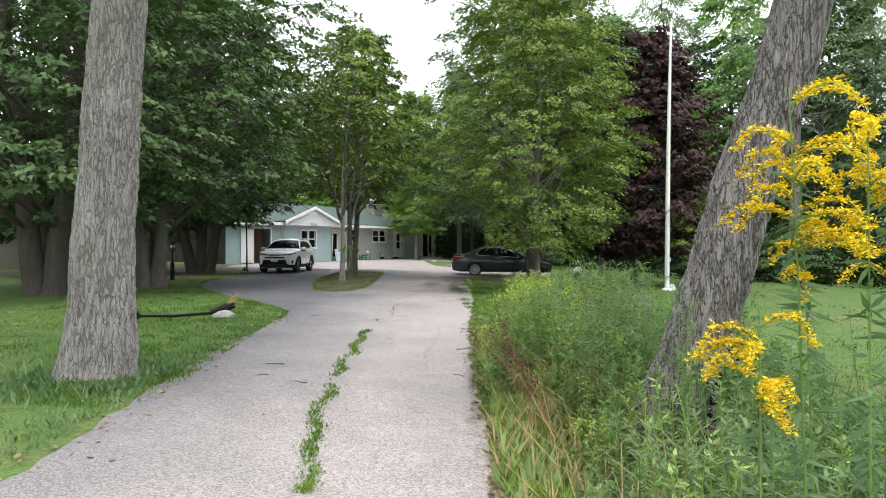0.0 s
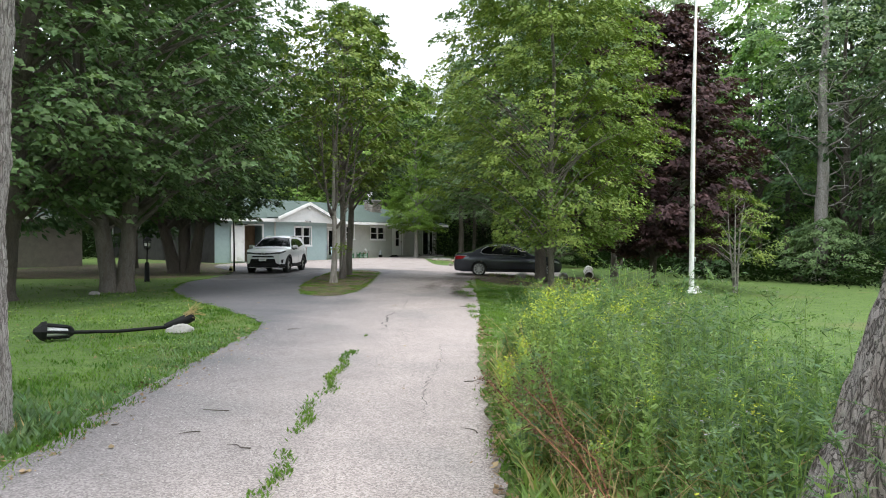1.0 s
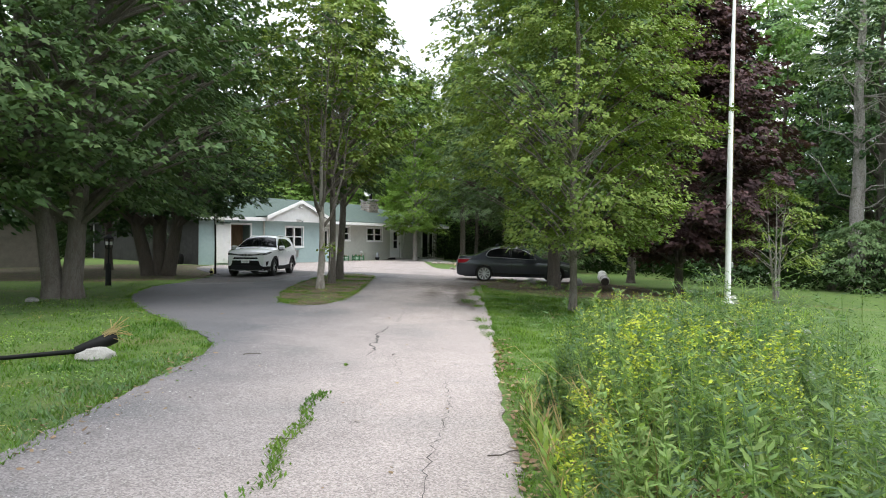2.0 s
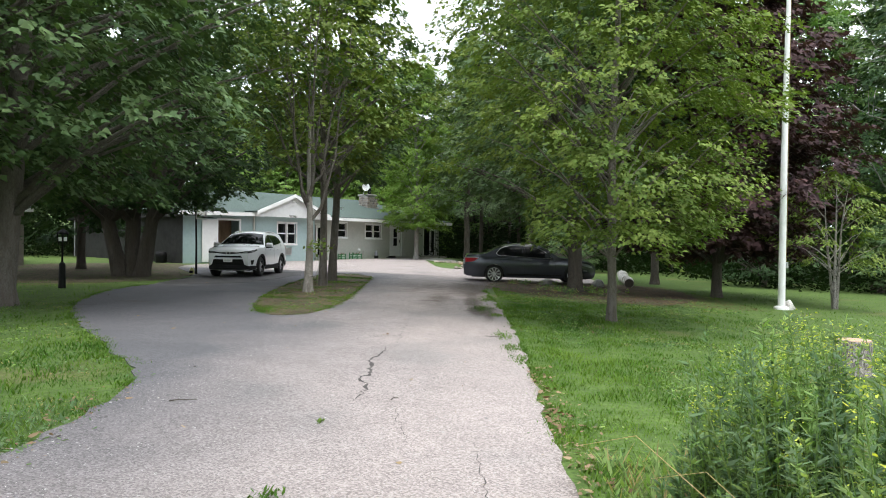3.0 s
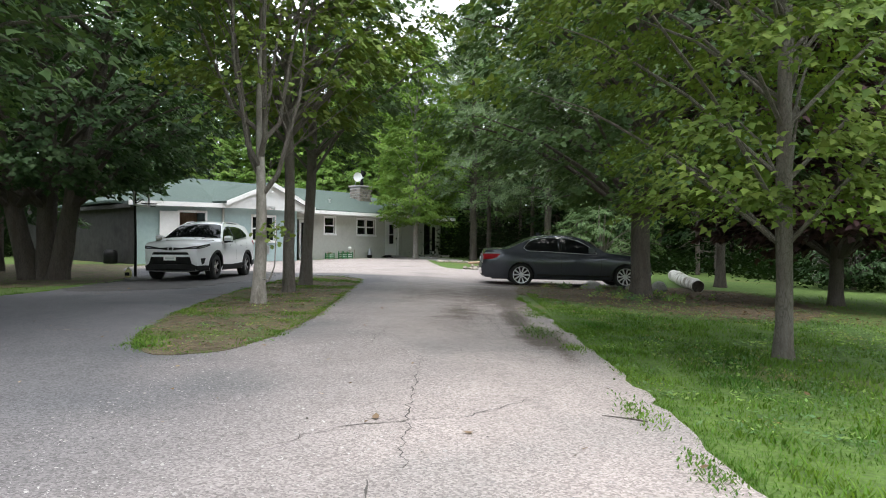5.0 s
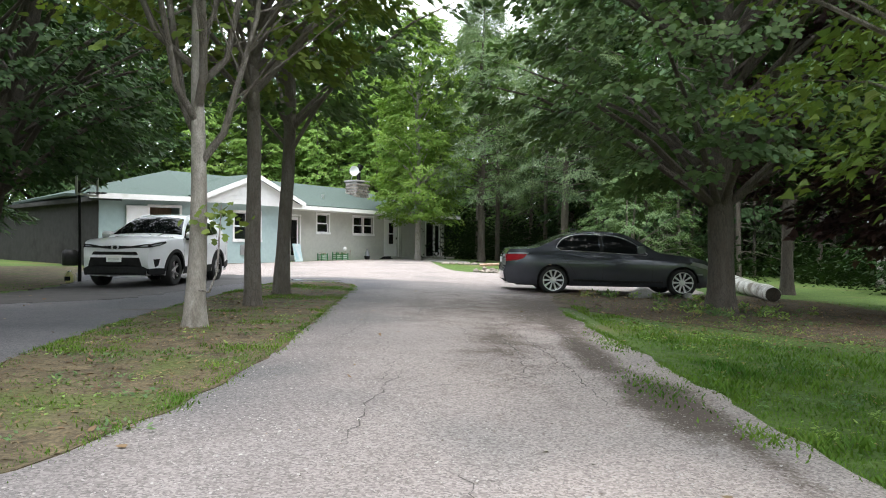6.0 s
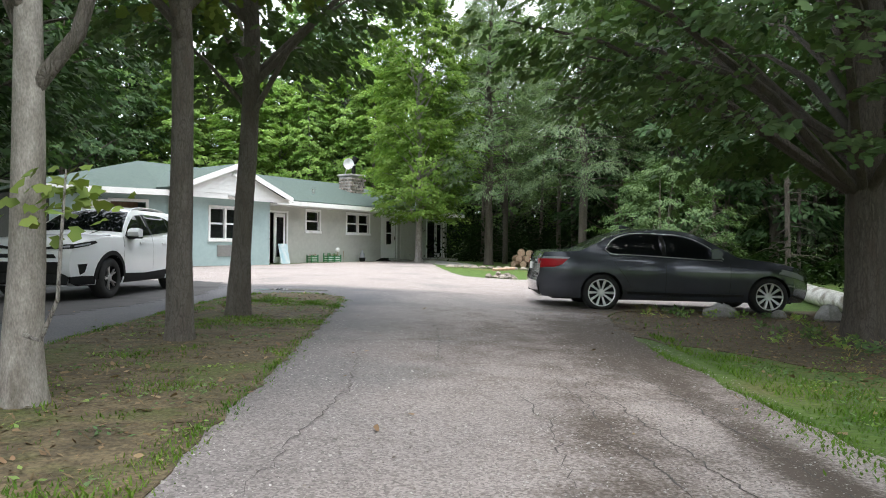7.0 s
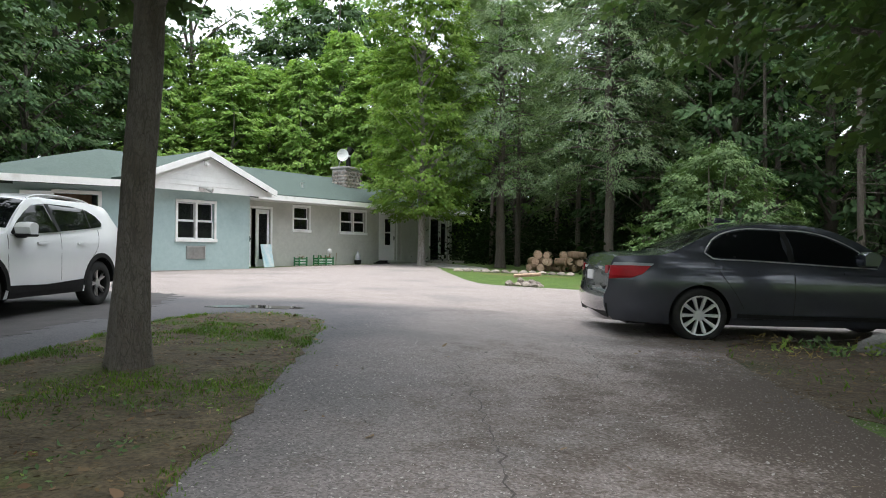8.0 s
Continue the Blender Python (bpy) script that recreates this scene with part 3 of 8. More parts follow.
def wall_with_holes(u0, u1, w_front, thick, z0, z1, holes):
    """A wall along u with rectangular openings (u0, u1, z0, z1) right through it."""
    us = sorted({u0, u1, *[h[0] for h in holes], *[h[1] for h in holes]})
    zs = sorted({z0, z1, *[h[2] for h in holes], *[h[3] for h in holes]})
    nu, nz = len(us), len(zs)
    solid = lambda i, j: 0 <= i < nu - 1 and 0 <= j < nz - 1 and not any(h[0] <= us[i] and us[i + 1] <= h[1] and h[2] <= zs[j] and zs[j + 1] <= h[3] for h in holes)
    v = [(u, w, z) for w in (w_front, w_front - thick) for z in zs for u in us]
    at = lambda i, j, back: back * nu * nz + j * nu + i
    f = []
    for i in range(nu - 1):
        for j in range(nz - 1):
            if not solid(i, j):
                continue
            a, b, c, d = at(i, j, 0), at(i + 1, j, 0), at(i + 1, j + 1, 0), at(i, j + 1, 0)
            k = nu * nz
            f += [(d, c, b, a), (a + k, b + k, c + k, d + k)]
            for (p, q), (di, dj) in (((a, b), (0, -1)), ((b, c), (1, 0)), ((c, d), (0, 1)), ((d, a), (-1, 0))):
                if not solid(i + di, j + dj):
                    f.append((p, q, q + k, p + k))
    used = sorted({i for q in f for i in q})
    name = {o: n for n, o in enumerate(used)}
    return [v[i] for i in used], [tuple(name[i] for i in q) for q in f]


def house():
    h = thing("house", 0, 0, 0, 0, "low stucco bungalow with green shingle roof and white front gable", "house")
    P = lambda name, shape, mats, label="", smooth=0.0, parent=h: part(name, at_house(shape), mats, parent, label, smooth)
    BW = 1.25
    P("wall", wall_with_holes(26.64, 30.9, BW, 0.25, -0.05, 2.78, [(28.15, 29.47, 1.15, 2.30), (28.45, 29.15, 0.5, 0.93)]), M["stucco_blue"], "pale blue-green stucco wall")
    P("wall", box(30.65, 30.898, -0.001, BW - 0.251, -0.05, 2.78), M["stucco_blue"])
    P("wall", wall_with_holes(30.902, 44.6, 0, 0.25, -0.05, 2.72, [(31.15, 32.82, 0.16, 2.33), (33.97, 34.76, 1.60, 2.49), (36.54, 38.06, 1.58, 2.47), (39.05, 40.14, 0.34, 2.44), (42.75, 44.25, 0.36, 2.38)]),
      M["stucco_grey"], "grey stucco wall")
    P("wall", box(44.35, 44.6, -9.0, -0.252, -0.05, 2.72), M["stucco_grey"])
    P("wall", box(26.64, 44.6, -9.25, -9.002, -0.05, 2.72), M["stucco_grey"])
    P("wall", box(26.64, 26.89, -9.0, BW - 0.252, -0.05, 2.72), M["stucco_blue"])
    P("floor", box(26.9, 44.34, -9.0, -0.26, -0.04, 0.15), M["inside"])
    P("ceiling", box(26.9, 44.34, -9.0, -0.26, 2.66, 2.70), M["inside"])
    P("inner_wall", box(26.9, 44.34, -3.0, -2.9, 0.15, 2.66), M["stucco_grey"])
    P("skirt", box(26.66, 30.88, BW, BW + 0.015, -0.1, 0.16), M["concrete"], "concrete foundation strip")
    P("skirt", box(30.92, 44.5, 0, 0.015, -0.1, 0.14), M["concrete"])

    def window(u0, u1, z0, z1, w, cols, rows=2):
        g = P("window", join(box(u0 - 0.08, u1 + 0.08, w + 0.002, w + 0.045, z1, z1 + 0.09, 0.006), box(u0 - 0.10, u1 + 0.10, w + 0.002, w + 0.07, z0 - 0.10, z0, 0.006),
                         box(u0 - 0.08, u0, w + 0.002, w + 0.04, z0 + 0.001, z1 - 0.001, 0.006), box(u1, u1 + 0.08, w + 0.002, w + 0.04, z0 + 0.001, z1 - 0.001, 0.006)), M["white"], "white window with a thick white surround")
        step = (u1 - u0) / cols
        for c in range(cols):
            a, b = u0 + c * step, u0 + (c + 1) * step
            for r in range(rows):
                zz0, zz1 = z0 + (z1 - z0) * r / rows, z0 + (z1 - z0) * (r + 1) / rows
                d = w - 0.06 - 0.04 * r
                e = 0.035
                bars = join(box(a, a + e, d - 0.03, d, zz0, zz1), box(b - e, b, d - 0.03, d, zz0, zz1), box(a + e, b - e, d - 0.03, d, zz0, zz0 + e), box(a + e, b - e, d - 0.03, d, zz1 - e, zz1))
                P("sash", bars, M["white"], parent=g)
                P("pane", box(a + e, b - e, d - 0.018, d - 0.012, zz0 + e, zz1 - e), M["glass"], "dark window glass", parent=g)
        if cols > 1:
            P("mullion", box((u0 + u1) / 2 - 0.04, (u0 + u1) / 2 + 0.04, w - 0.10, w + 0.03, z0 + 0.001, z1 - 0.001, 0.006), M["white"], parent=g)
        return g

    w0 = window(28.15, 29.47, 1.15, 2.30, BW, 2)
    P("curtain", box(29.28, 29.40, BW - 0.22, BW - 0.19, 1.16, 2.29), M["white"], "pale curtain edge", parent=w0)
    window(33.97, 34.76, 1.60, 2.49, 0, 1)
    window(36.54, 38.06, 1.58, 2.47, 0, 2)
    # through-wall air conditioner
    ac = P("air_conditioner", box(28.46, 29.14, BW - 0.2, BW + 0.05, 0.51, 0.92, 0.01), M["metal"], "metal grille of a through-wall air conditioner")
    for k in range(16):
        P("louvre", box(28.49 + k * 0.04, 28.51 + k * 0.04, BW + 0.051, BW + 0.065, 0.54, 0.89), M["metal"], parent=ac)

    def door(u0, u1, z0, z1, w, lights, name="door", knob=1, mat="white", label=""):
        d = P(name, box(u0, u1, w - 0.09, w - 0.045, z0, z1), M[mat], label)
        for a, b, c, e in lights:
            P("pane", box(a, b, w - 0.044, w - 0.038, c, e), M["glass"], "dark glass", parent=d)
            P("bead", join(box(a - 0.03, a, w - 0.044, w - 0.03, c - 0.03, e + 0.03), box(b, b + 0.03, w - 0.044, w - 0.03, c - 0.03, e + 0.03),
                           box(a, b, w - 0.044, w - 0.03, c - 0.03, c), box(a, b, w - 0.044, w - 0.03, e, e + 0.03)), M[mat], parent=d)
        if knob:
            k = u1 - 0.07 if knob > 0 else u0 + 0.07
            P("handle", join(box(k - 0.02, k + 0.02, w - 0.044, w - 0.02, z0 + 0.92, z0 + 1.12, 0.005), box(k - 0.03, k + 0.03, w - 0.02, w + 0.02, z0 + 1.0, z0 + 1.06, 0.008)), M["black"], "dark door handle", parent=d)
        return d

    def casing(u0, u1, z0, z1, w):
        P("door_frame", join(box(u0 - 0.09, u0, w + 0.002, w + 0.04, z0, z1, 0.006), box(u1, u1 + 0.09, w + 0.002, w + 0.04, z0, z1, 0.006), box(u0 - 0.09, u1 + 0.09, w + 0.002, w + 0.045, z1 + 0.001, z1 + 0.09, 0.006)), M["white"], "white door casing")

    casing(39.05, 40.14, 0.34, 2.44, 0)
    door(39.07, 40.12, 0.36, 2.42, 0, [(39.42, 39.80, 1.66, 2.24), (39.42, 39.80, 1.06, 1.60)], label="white storm door with two dark lights")
    P("doorstep", box(38.9, 40.4, 0.02, 0.75, 0.0, 0.30, 0.02), M["concrete"], "low concrete doorstep")
    # glazed entrance beside the gable block: one leaf half open
    casing(31.15, 32.82, 0.16, 2.33, 0)
    door(31.17, 31.98, 0.18, 2.31, 0, [(31.30, 31.85, 1.20, 2.15), (31.30, 31.85, 0.72, 1.12)], label="white glazed entrance door")
    door(32.2, 32.80, 0.18, 2.31, 0, [(32.32, 32.70, 0.45, 2.15)], knob=0)
    P("sill", box(31.0, 33.0, 0.02, 0.6, 0.0, 0.15, 0.02), M["wood"], "weathered wooden sill step")
    # glazed double door at the east end
    casing(42.75, 44.25, 0.36, 2.38, 0)
    door(42.77, 43.48, 0.38, 2.36, 0, [(42.85, 43.40, 0.5, 2.25)], knob=0, mat="black")
    door(43.52, 44.23, 0.38, 2.36, 0, [(43.70, 44.05, 0.6, 2.2)], knob=-1, label="white glazed door leaf")
    P("doorstep", box(42.4, 44.5, 0.02, 0.9, 0.0, 0.32, 0.02), M["concrete"])

    # roofs
    def slab(points, thick, mat, name="roof", label=""):
        top = [Vector(p) for p in points]
        nrm = (top[1] - top[0]).cross(top[2] - top[0]).normalized()
        nrm = nrm if nrm.z > 0 else -nrm
        low = [p - nrm * thick for p in top]
        n = len(top)
        v = [tuple(p) for p in low + top]
        f = [tuple(range(n)), tuple(range(2 * n - 1, n - 1, -1))] + [(i + n, (i + 1) % n + n, (i + 1) % n, i) for i in range(n)]
        return P(name, (v, f), mat, label)

    E1, RZ, RW, RL, RR = 44.9, 4.45, -4.45, 28.6, 41.0
    slab([(26.5, 0.95, 2.84), (E1, 0.95, 2.84), (RR, RW, RZ), (RL, RW, RZ)], 0.10, M["shingle"], label="weathered green shingle roof")
    slab([(E1, 0.95, 2.84), (E1, -9.9, 2.84), (RR, RW, RZ)], 0.10, M["shingle"])
    slab([(E1, -9.9, 2.84), (24.0, -9.9, 2.84), (RL, RW, RZ), (RR, RW, RZ)], 0.10, M["shingle"])
    slab([(RL, RW, RZ), (24.0, -9.9, 2.84), (22.6, -1.6, 2.84), (26.5, 0.95, 2.84)], 0.10, M["shingle"], label="green hip end of the roof")
    P("fascia", box(31.5, 44.94, 0.955, 0.985, 2.62, 2.80), M["white"], "white eaves board")
    P("fascia", box(44.91, 44.94, -9.9, 0.952, 2.62, 2.80), M["white"])
    P("soffit", box(30.92, 44.90, 0.003, 0.95, 2.62, 2.65), M["white"], "white soffit")
    P("gutter_pipe", box(40.42, 40.50, 0.02, 0.10, 0.1, 2.6, 0.02), M["stucco_grey"], "grey downpipe")
    # gable block roof
    PU, PZ, EZ, OW = 28.81, 3.93, 2.90, BW + 0.70
    for a, s in ((26.2, -1), (31.5, 1)):
        slab([(a, OW, EZ if s < 0 else 2.84), (PU, OW, PZ), (PU, -2.9, PZ), (a, 0.9, EZ if s < 0 else 2.84)], 0.09, M["shingle"])
        a0, a1 = Vector((a - s * 0.02, OW + 0.02, (EZ if s < 0 else 2.84) - 0.05)), Vector((PU, OW + 0.02, PZ - 0.05))
        ring = lambda p: [(p.x, p.y - 0.015, p.z + 0.05), (p.x, p.y + 0.015, p.z + 0.05), (p.x, p.y + 0.015, p.z - 0.15), (p.x, p.y - 0.015, p.z - 0.15)]
        P("bargeboard", loft([ring(a0), ring(a1)]), M["white"], "white gable bargeboard")
    tri = [(26.5, OW - 0.2, 2.80), (31.2, OW - 0.2, 2.80), (PU, OW - 0.2, PZ - 0.12)]
    P("gable", ([*tri, *[(u, w - 0.08, z) for u, w, z in tri]], [(0, 2, 1), (3, 4, 5), (0, 1, 4, 3), (1, 2, 5, 4), (2, 0, 3, 5)]), M["white"], "white boarded gable")
    for k in range(1, 6):
        z = 2.80 + k * 0.17
        a, b = 26.5 + (PU - 26.5) * (z - 2.8) / (PZ - 2.92) + 0.05, 31.2 - (31.2 - PU) * (z - 2.8) / (PZ - 2.92) - 0.05
        P("board_edge", box(a, b, OW - 0.199, OW - 0.188, z - 0.02, z), M["white"])
    P("soffit", box(26.3, 31.45, BW + 0.002, OW - 0.28, 2.66, 2.69), M["white"])
    P("fascia", box(26.3, 31.45, OW - 0.26, OW - 0.22, 2.62, 2.80), M["white"])
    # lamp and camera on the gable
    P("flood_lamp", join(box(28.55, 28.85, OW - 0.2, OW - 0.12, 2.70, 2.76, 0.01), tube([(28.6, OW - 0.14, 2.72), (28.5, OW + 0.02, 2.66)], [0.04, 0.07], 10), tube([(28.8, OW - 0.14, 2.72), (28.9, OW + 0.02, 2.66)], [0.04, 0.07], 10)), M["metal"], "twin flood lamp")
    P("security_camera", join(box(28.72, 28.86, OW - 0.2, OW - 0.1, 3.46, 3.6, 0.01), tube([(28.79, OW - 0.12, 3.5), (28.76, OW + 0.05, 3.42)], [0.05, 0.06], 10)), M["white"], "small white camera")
    P("vent", join(tube([(35.2, -0.9, 3.2), (35.2, -0.9, 3.55)], [0.05, 0.05], 8), tube([(35.2, -0.9, 3.55), (35.2, -0.9, 3.6)], [0.08, 0.08], 8)), M["metal"], "roof vent pipe")
    # chimney of field stones with a flue and a dish
    ch = P("chimney", box(38.95, 39.95, -3.0, -2.1, 3.2, 4.62, 0.03), M["concrete"], "field-stone chimney with a concrete cap")
    rng = random.Random(9)
    for wall in range(2):
        for row in range(6):
            for k in range(5):
                q = -0.42 + k * 0.21 + (0.1 if row % 2 else 0) + rng.uniform(-0.02, 0.02)
                z, r = 3.62 + row * 0.165, 0.085 + rng.uniform(-0.01, 0.02)
                ring = lambda d, f: [(math.cos(a) * r * f * rng.uniform(0.85, 1.15), math.sin(a) * r * f * 0.85 * rng.uniform(0.85, 1.15), d) for a in (math.pi * i / 3 for i in range(6))]
                sh = loft([ring(-0.02, 1), ring(0.025, 0.95), ring(0.045, 0.6)])
                pts = [((39.45 + q + x, -2.1 + d, z + y) if wall == 0 else (38.95 - d, -2.55 + q * 0.9 + x, z + y)) for x, y, d in sh[0]]
                P("stone", (pts, sh[1]), M["stone"], parent=ch)
    P("cap", box(38.88, 40.02, -3.07, -2.03, 4.62, 4.74, 0.03), M["concrete"], parent=ch)
    P("flue", join(tube([(39.6, -2.55, 4.7), (39.6, -2.55, 5.45)], 0.11, 12), tube([(39.6, -2.55, 5.4), (39.72, -2.5, 5.66)], [0.15, 0.19], 12)), M["black"], "black metal flue", parent=ch)
    bowl = []
    for k in range(6):
        q = k / 5
        bowl.append([(38.86 + 0.27 * q * math.cos(a) * 0.72 - 0.69 * 0.08 * q * q, -2.2 + 0.27 * q * math.cos(a) * 0.69 + 0.72 * 0.08 * q * q, 5.24 + 0.29 * q * math.sin(a)) for a in (2 * math.pi * i / 20 for i in range(20))])
    d = P("satellite_dish", join(loft(bowl, caps=False), loft([[(u + 0.01, w - 0.012, z) for u, w, z in r] for r in bowl], caps=False)), M["white"], "pale round satellite dish", smooth=60)
    P("arm", join(tube([(38.9, -2.5, 4.74), (38.88, -2.35, 5.0), (38.86, -2.22, 5.2)], 0.025, 8), tube([(38.86, -2.2, 4.98), (38.86, -1.8, 5.15)], 0.015, 6), box(38.82, 38.90, -1.82, -1.72, 5.12, 5.2, 0.01)), M["metal"], parent=d)
    return h


house()


# ---- garage wing, angled off the block's corner ----
C0 = hp(26.64, 1.25, 0)
WD = Vector((-math.sin(radians(56)), -math.cos(radians(56)), 0))
WN = Vector((math.cos(radians(56)) * 1.0, -math.sin(radians(56)), 0))


def wing_shape(shape, start, along, out):
    return [tuple(start + along * a + out * w + Vector((0, 0, z))) for a, w, z in shape[0]], shape[1]


def wing():
    g = thing("garage_wing", 0, 0, 0, 0, "low pale blue-green garage wing with a flat white-edged roof", "garage")
    P = lambda name, shape, mats, label="", parent=g: part(name, wing_shape(shape, C0, WD, WN), mats, parent, label)
    P("wall", wall_with_holes(0.02, 3.75, -0.02, 0.2, -0.1, 2.62, [(0.88, 1.98, 0.12, 2.36)]), M["stucco_blue"])
    P("frame", join(box(0.79, 0.88, -0.018, 0.03, 0.12, 2.36), box(1.98, 2.06, -0.018, 0.03, 0.12, 2.36), box(0.79, 2.06, -0.018, 0.035, 2.361, 2.46)), M["white"], "white door casing")
    P("door", box(2.02, 2.82, 0.05, 0.10, 0.16, 2.40, 0.01), M["white"], "white door leaf standing open")
    P("doorway", box(0.9, 1.96, -1.6, -1.5, 0.0, 2.5), M["wood"], "reddish-brown inner wall")
    P("fascia", box(-0.35, 4.1, 0.42, 0.46, 2.60, 2.80), M["white"], "white roof edge board")
    P("roof", box(-0.35, 4.1, -4.0, 0.418, 2.64, 2.79), M["shingle_dark"], "flat dark roof")
    P("downpipe", box(0.05, 0.15, 0.0, 0.09, 0.0, 2.6, 0.02), M["stucco_grey"], "grey downpipe")
    P("wall", box(3.55, 3.748, -4.2, -0.222, -0.1, 2.62), M["stucco_blue"])
    # older wing behind, running back to the west, its shade put into the siding colour
    s0 = C0 + WD * 3.75 + Vector((0, 0, 0))
    e0 = Vector((-26.0, 47.9, 0))
    along = (e0 - Vector((s0.x, s0.y, 0))).normalized()
    out = Vector((along.y, -along.x, 0)) * (-1 if along.y * WN.x - along.x * WN.y < 0 else 1)
    length = (e0 - Vector((s0.x, s0.y, 0))).length
    o = thing("old_wing", 0, 0, 0, 0, "weathered grey-brown back wing of the house, deep shade put into its wall colour", "outbuilding")
    Q = lambda name, shape, mats, label="": part(name, wing_shape(shape, Vector((s0.x, s0.y, 0)), along, out), mats, o, label)
    Q("wall", box(0.05, length, -0.25, 0.0, -0.2, 2.55), M["siding_old_shaded"])
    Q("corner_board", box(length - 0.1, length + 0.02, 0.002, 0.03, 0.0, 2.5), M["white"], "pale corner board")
    Q("eaves_board", box(-0.2, length + 0.4, 0.3, 0.34, 2.5, 2.66), M["siding_old_shaded"])
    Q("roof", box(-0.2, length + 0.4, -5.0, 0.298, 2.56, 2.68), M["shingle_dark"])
    Q("end_wall", box(length - 0.25, length - 0.002, -5.0, -0.252, -0.2, 2.55), M["siding_old_shaded"])
    sh = thing("shed", -21.0, 35.2, None, 39, "tan boarded shed with a dark roof and white eaves line", "shed")
    part("wall", box(-10, 0, 0, 0.2, -0.3, 2.55), M["shed"], sh)
    part("wall", box(-0.2, -0.002, 0.202, 6, -0.3, 2.55), M["shed"], sh)
    part("eaves_board", box(-10.3, 0.35, -0.36, -0.32, 2.5, 2.66), M["white"], sh, "white eaves board")
    v = [(-10.3, -0.32, 2.62), (0.35, -0.32, 2.62), (0.35, 3.2, 3.7), (-10.3, 3.2, 3.7), (0.35, 6.6, 2.62), (-10.3, 6.6, 2.62)]
    part("roof", (v + [(x, y, z - 0.1) for x, y, z in v], [(0, 1, 2, 3), (3, 2, 4, 5), (9, 8, 7, 6), (11, 10, 8, 9), (0, 6, 7, 1), (4, 10, 11, 5), (1, 7, 8, 2), (2, 8, 10, 4), (6, 0, 3, 9), (9, 3, 5, 11)]), M["shingle_dark"], sh)
    part("gable", ([(-0.05, 0.2, 2.55), (-0.05, 6, 2.55), (-0.05, 3.2, 3.58), (-0.2, 0.2, 2.55), (-0.2, 6, 2.55), (-0.2, 3.2, 3.58)], [(0, 1, 2), (5, 4, 3), (0, 3, 4, 1), (1, 4, 5, 2), (2, 5, 3, 0)]), M["shed"], sh)


wing()


# ---- trees ----
STAR = [(0.0, 0.0), (0.46, 0.14), (0.25, 0.36), (0.37, 0.64), (0.0, 1.0), (-0.37, 0.64), (-0.25, 0.36), (-0.46, 0.14)]
OVAL = [(0.0, 0.0), (0.24, 0.42), (0.0, 1.0), (-0.24, 0.42)]
MAPLE = [(0.0, 0.0), (0.46, 0.14), (0.24, 0.42), (0.0, 1.0), (-0.24, 0.42), (-0.46, 0.14)]
LANCE = [(0.0, 0.0), (0.10, 0.40), (0.0, 1.0), (-0.10, 0.40)]


def leaves(name, centres, normals, sizes, mats, outline, seed, tips=None):
    """One mesh of flat leaves: each lies at its centre, square to its normal, turned by chance or pointing along tips."""
    rng = np.random.default_rng(seed)
    c, n = np.asarray(centres, float), np.asarray(normals, float)
    n /= np.linalg.norm(n, axis=1, keepdims=True) + 1e-9
    a = rng.normal(size=c.shape) if tips is None else np.asarray(tips, float)
    a = a - n * np.sum(a * n, axis=1, keepdims=True)
    a /= np.linalg.norm(a, axis=1, keepdims=True) + 1e-9
    b = np.cross(n, a)
    s = np.asarray(sizes, float)[:, None, None]
    o = np.asarray(outline)
    k = len(o)
    bend = -0.25 * (o[:, 1] - 0.4) ** 2 - 0.35 * np.abs(o[:, 0])
    v = c[:, None, :] + s * (o[None, :, 0, None] * b[:, None, :] + o[None, :, 1, None] * a[:, None, :] + bend[None, :, None] * n[:, None, :])
    me = bpy.data.meshes.new(name)
    count = len(c)
    me.vertices.add(count * k)
    me.vertices.foreach_set("co", v.astype(np.float32).ravel())
    me.loops.add(count * k)
    me.loops.foreach_set("vertex_index", np.arange(count * k, dtype=np.int32))
    me.polygons.add(count)
    me.polygons.foreach_set("loop_start", np.arange(0, count * k, k, dtype=np.int32))
    me.polygons.foreach_set("loop_total", np.full(count, k, dtype=np.int32))
    me.materials.append(mats)
    me.update(calc_edges=True)
    return me


def envelope(profile, q):
    q = min(max(q, 0.0), 1.0) * (len(profile) - 1)
    i = min(int(q), len(profile) - 2)
    return profile[i] + (profile[i + 1] - profile[i]) * (q - i)


def clump_centres(rng, n, z0, z1, radius, profile, lean=(0, 0), shell=0.5):
    out = []
    while len(out) < n:
        q, ang, d = rng.random(), rng.uniform(0, 2 * math.pi), rng.random() ** (shell * 0.75)
        r = radius * envelope(profile, q)
        if rng.random() * radius > r + 0.15 * radius:
            continue
        z = z0 + (z1 - z0) * q
        lump = 0.92 + 0.5 * noise.noise(Vector((math.cos(ang) * 1.7, math.sin(ang) * 1.7, z * 0.55 + n)))
        if noise.noise(Vector((math.cos(ang) * r * d * 0.6, math.sin(ang) * r * d * 0.6 + n, z * 1.1))) < -0.10 and rng.random() < 0.85:
            continue
        out.append(Vector((math.cos(ang) * r * d * lump + lean[0] * q, math.sin(ang) * r * d * lump + lean[1] * q, z)))
    return out


ROUND = [0.45, 0.85, 1.0, 0.97, 0.88, 0.72, 0.52, 0.30, 0.08]
CONE = [0.70, 1.0, 0.95, 0.82, 0.68, 0.54, 0.40, 0.24, 0.06]
FULL = [0.62, 0.92, 1.0, 0.98, 0.93, 0.85, 0.74, 0.55, 0.22]
TALL = [0.35, 0.75, 1.0, 1.0, 0.92, 0.80, 0.62, 0.40, 0.12]


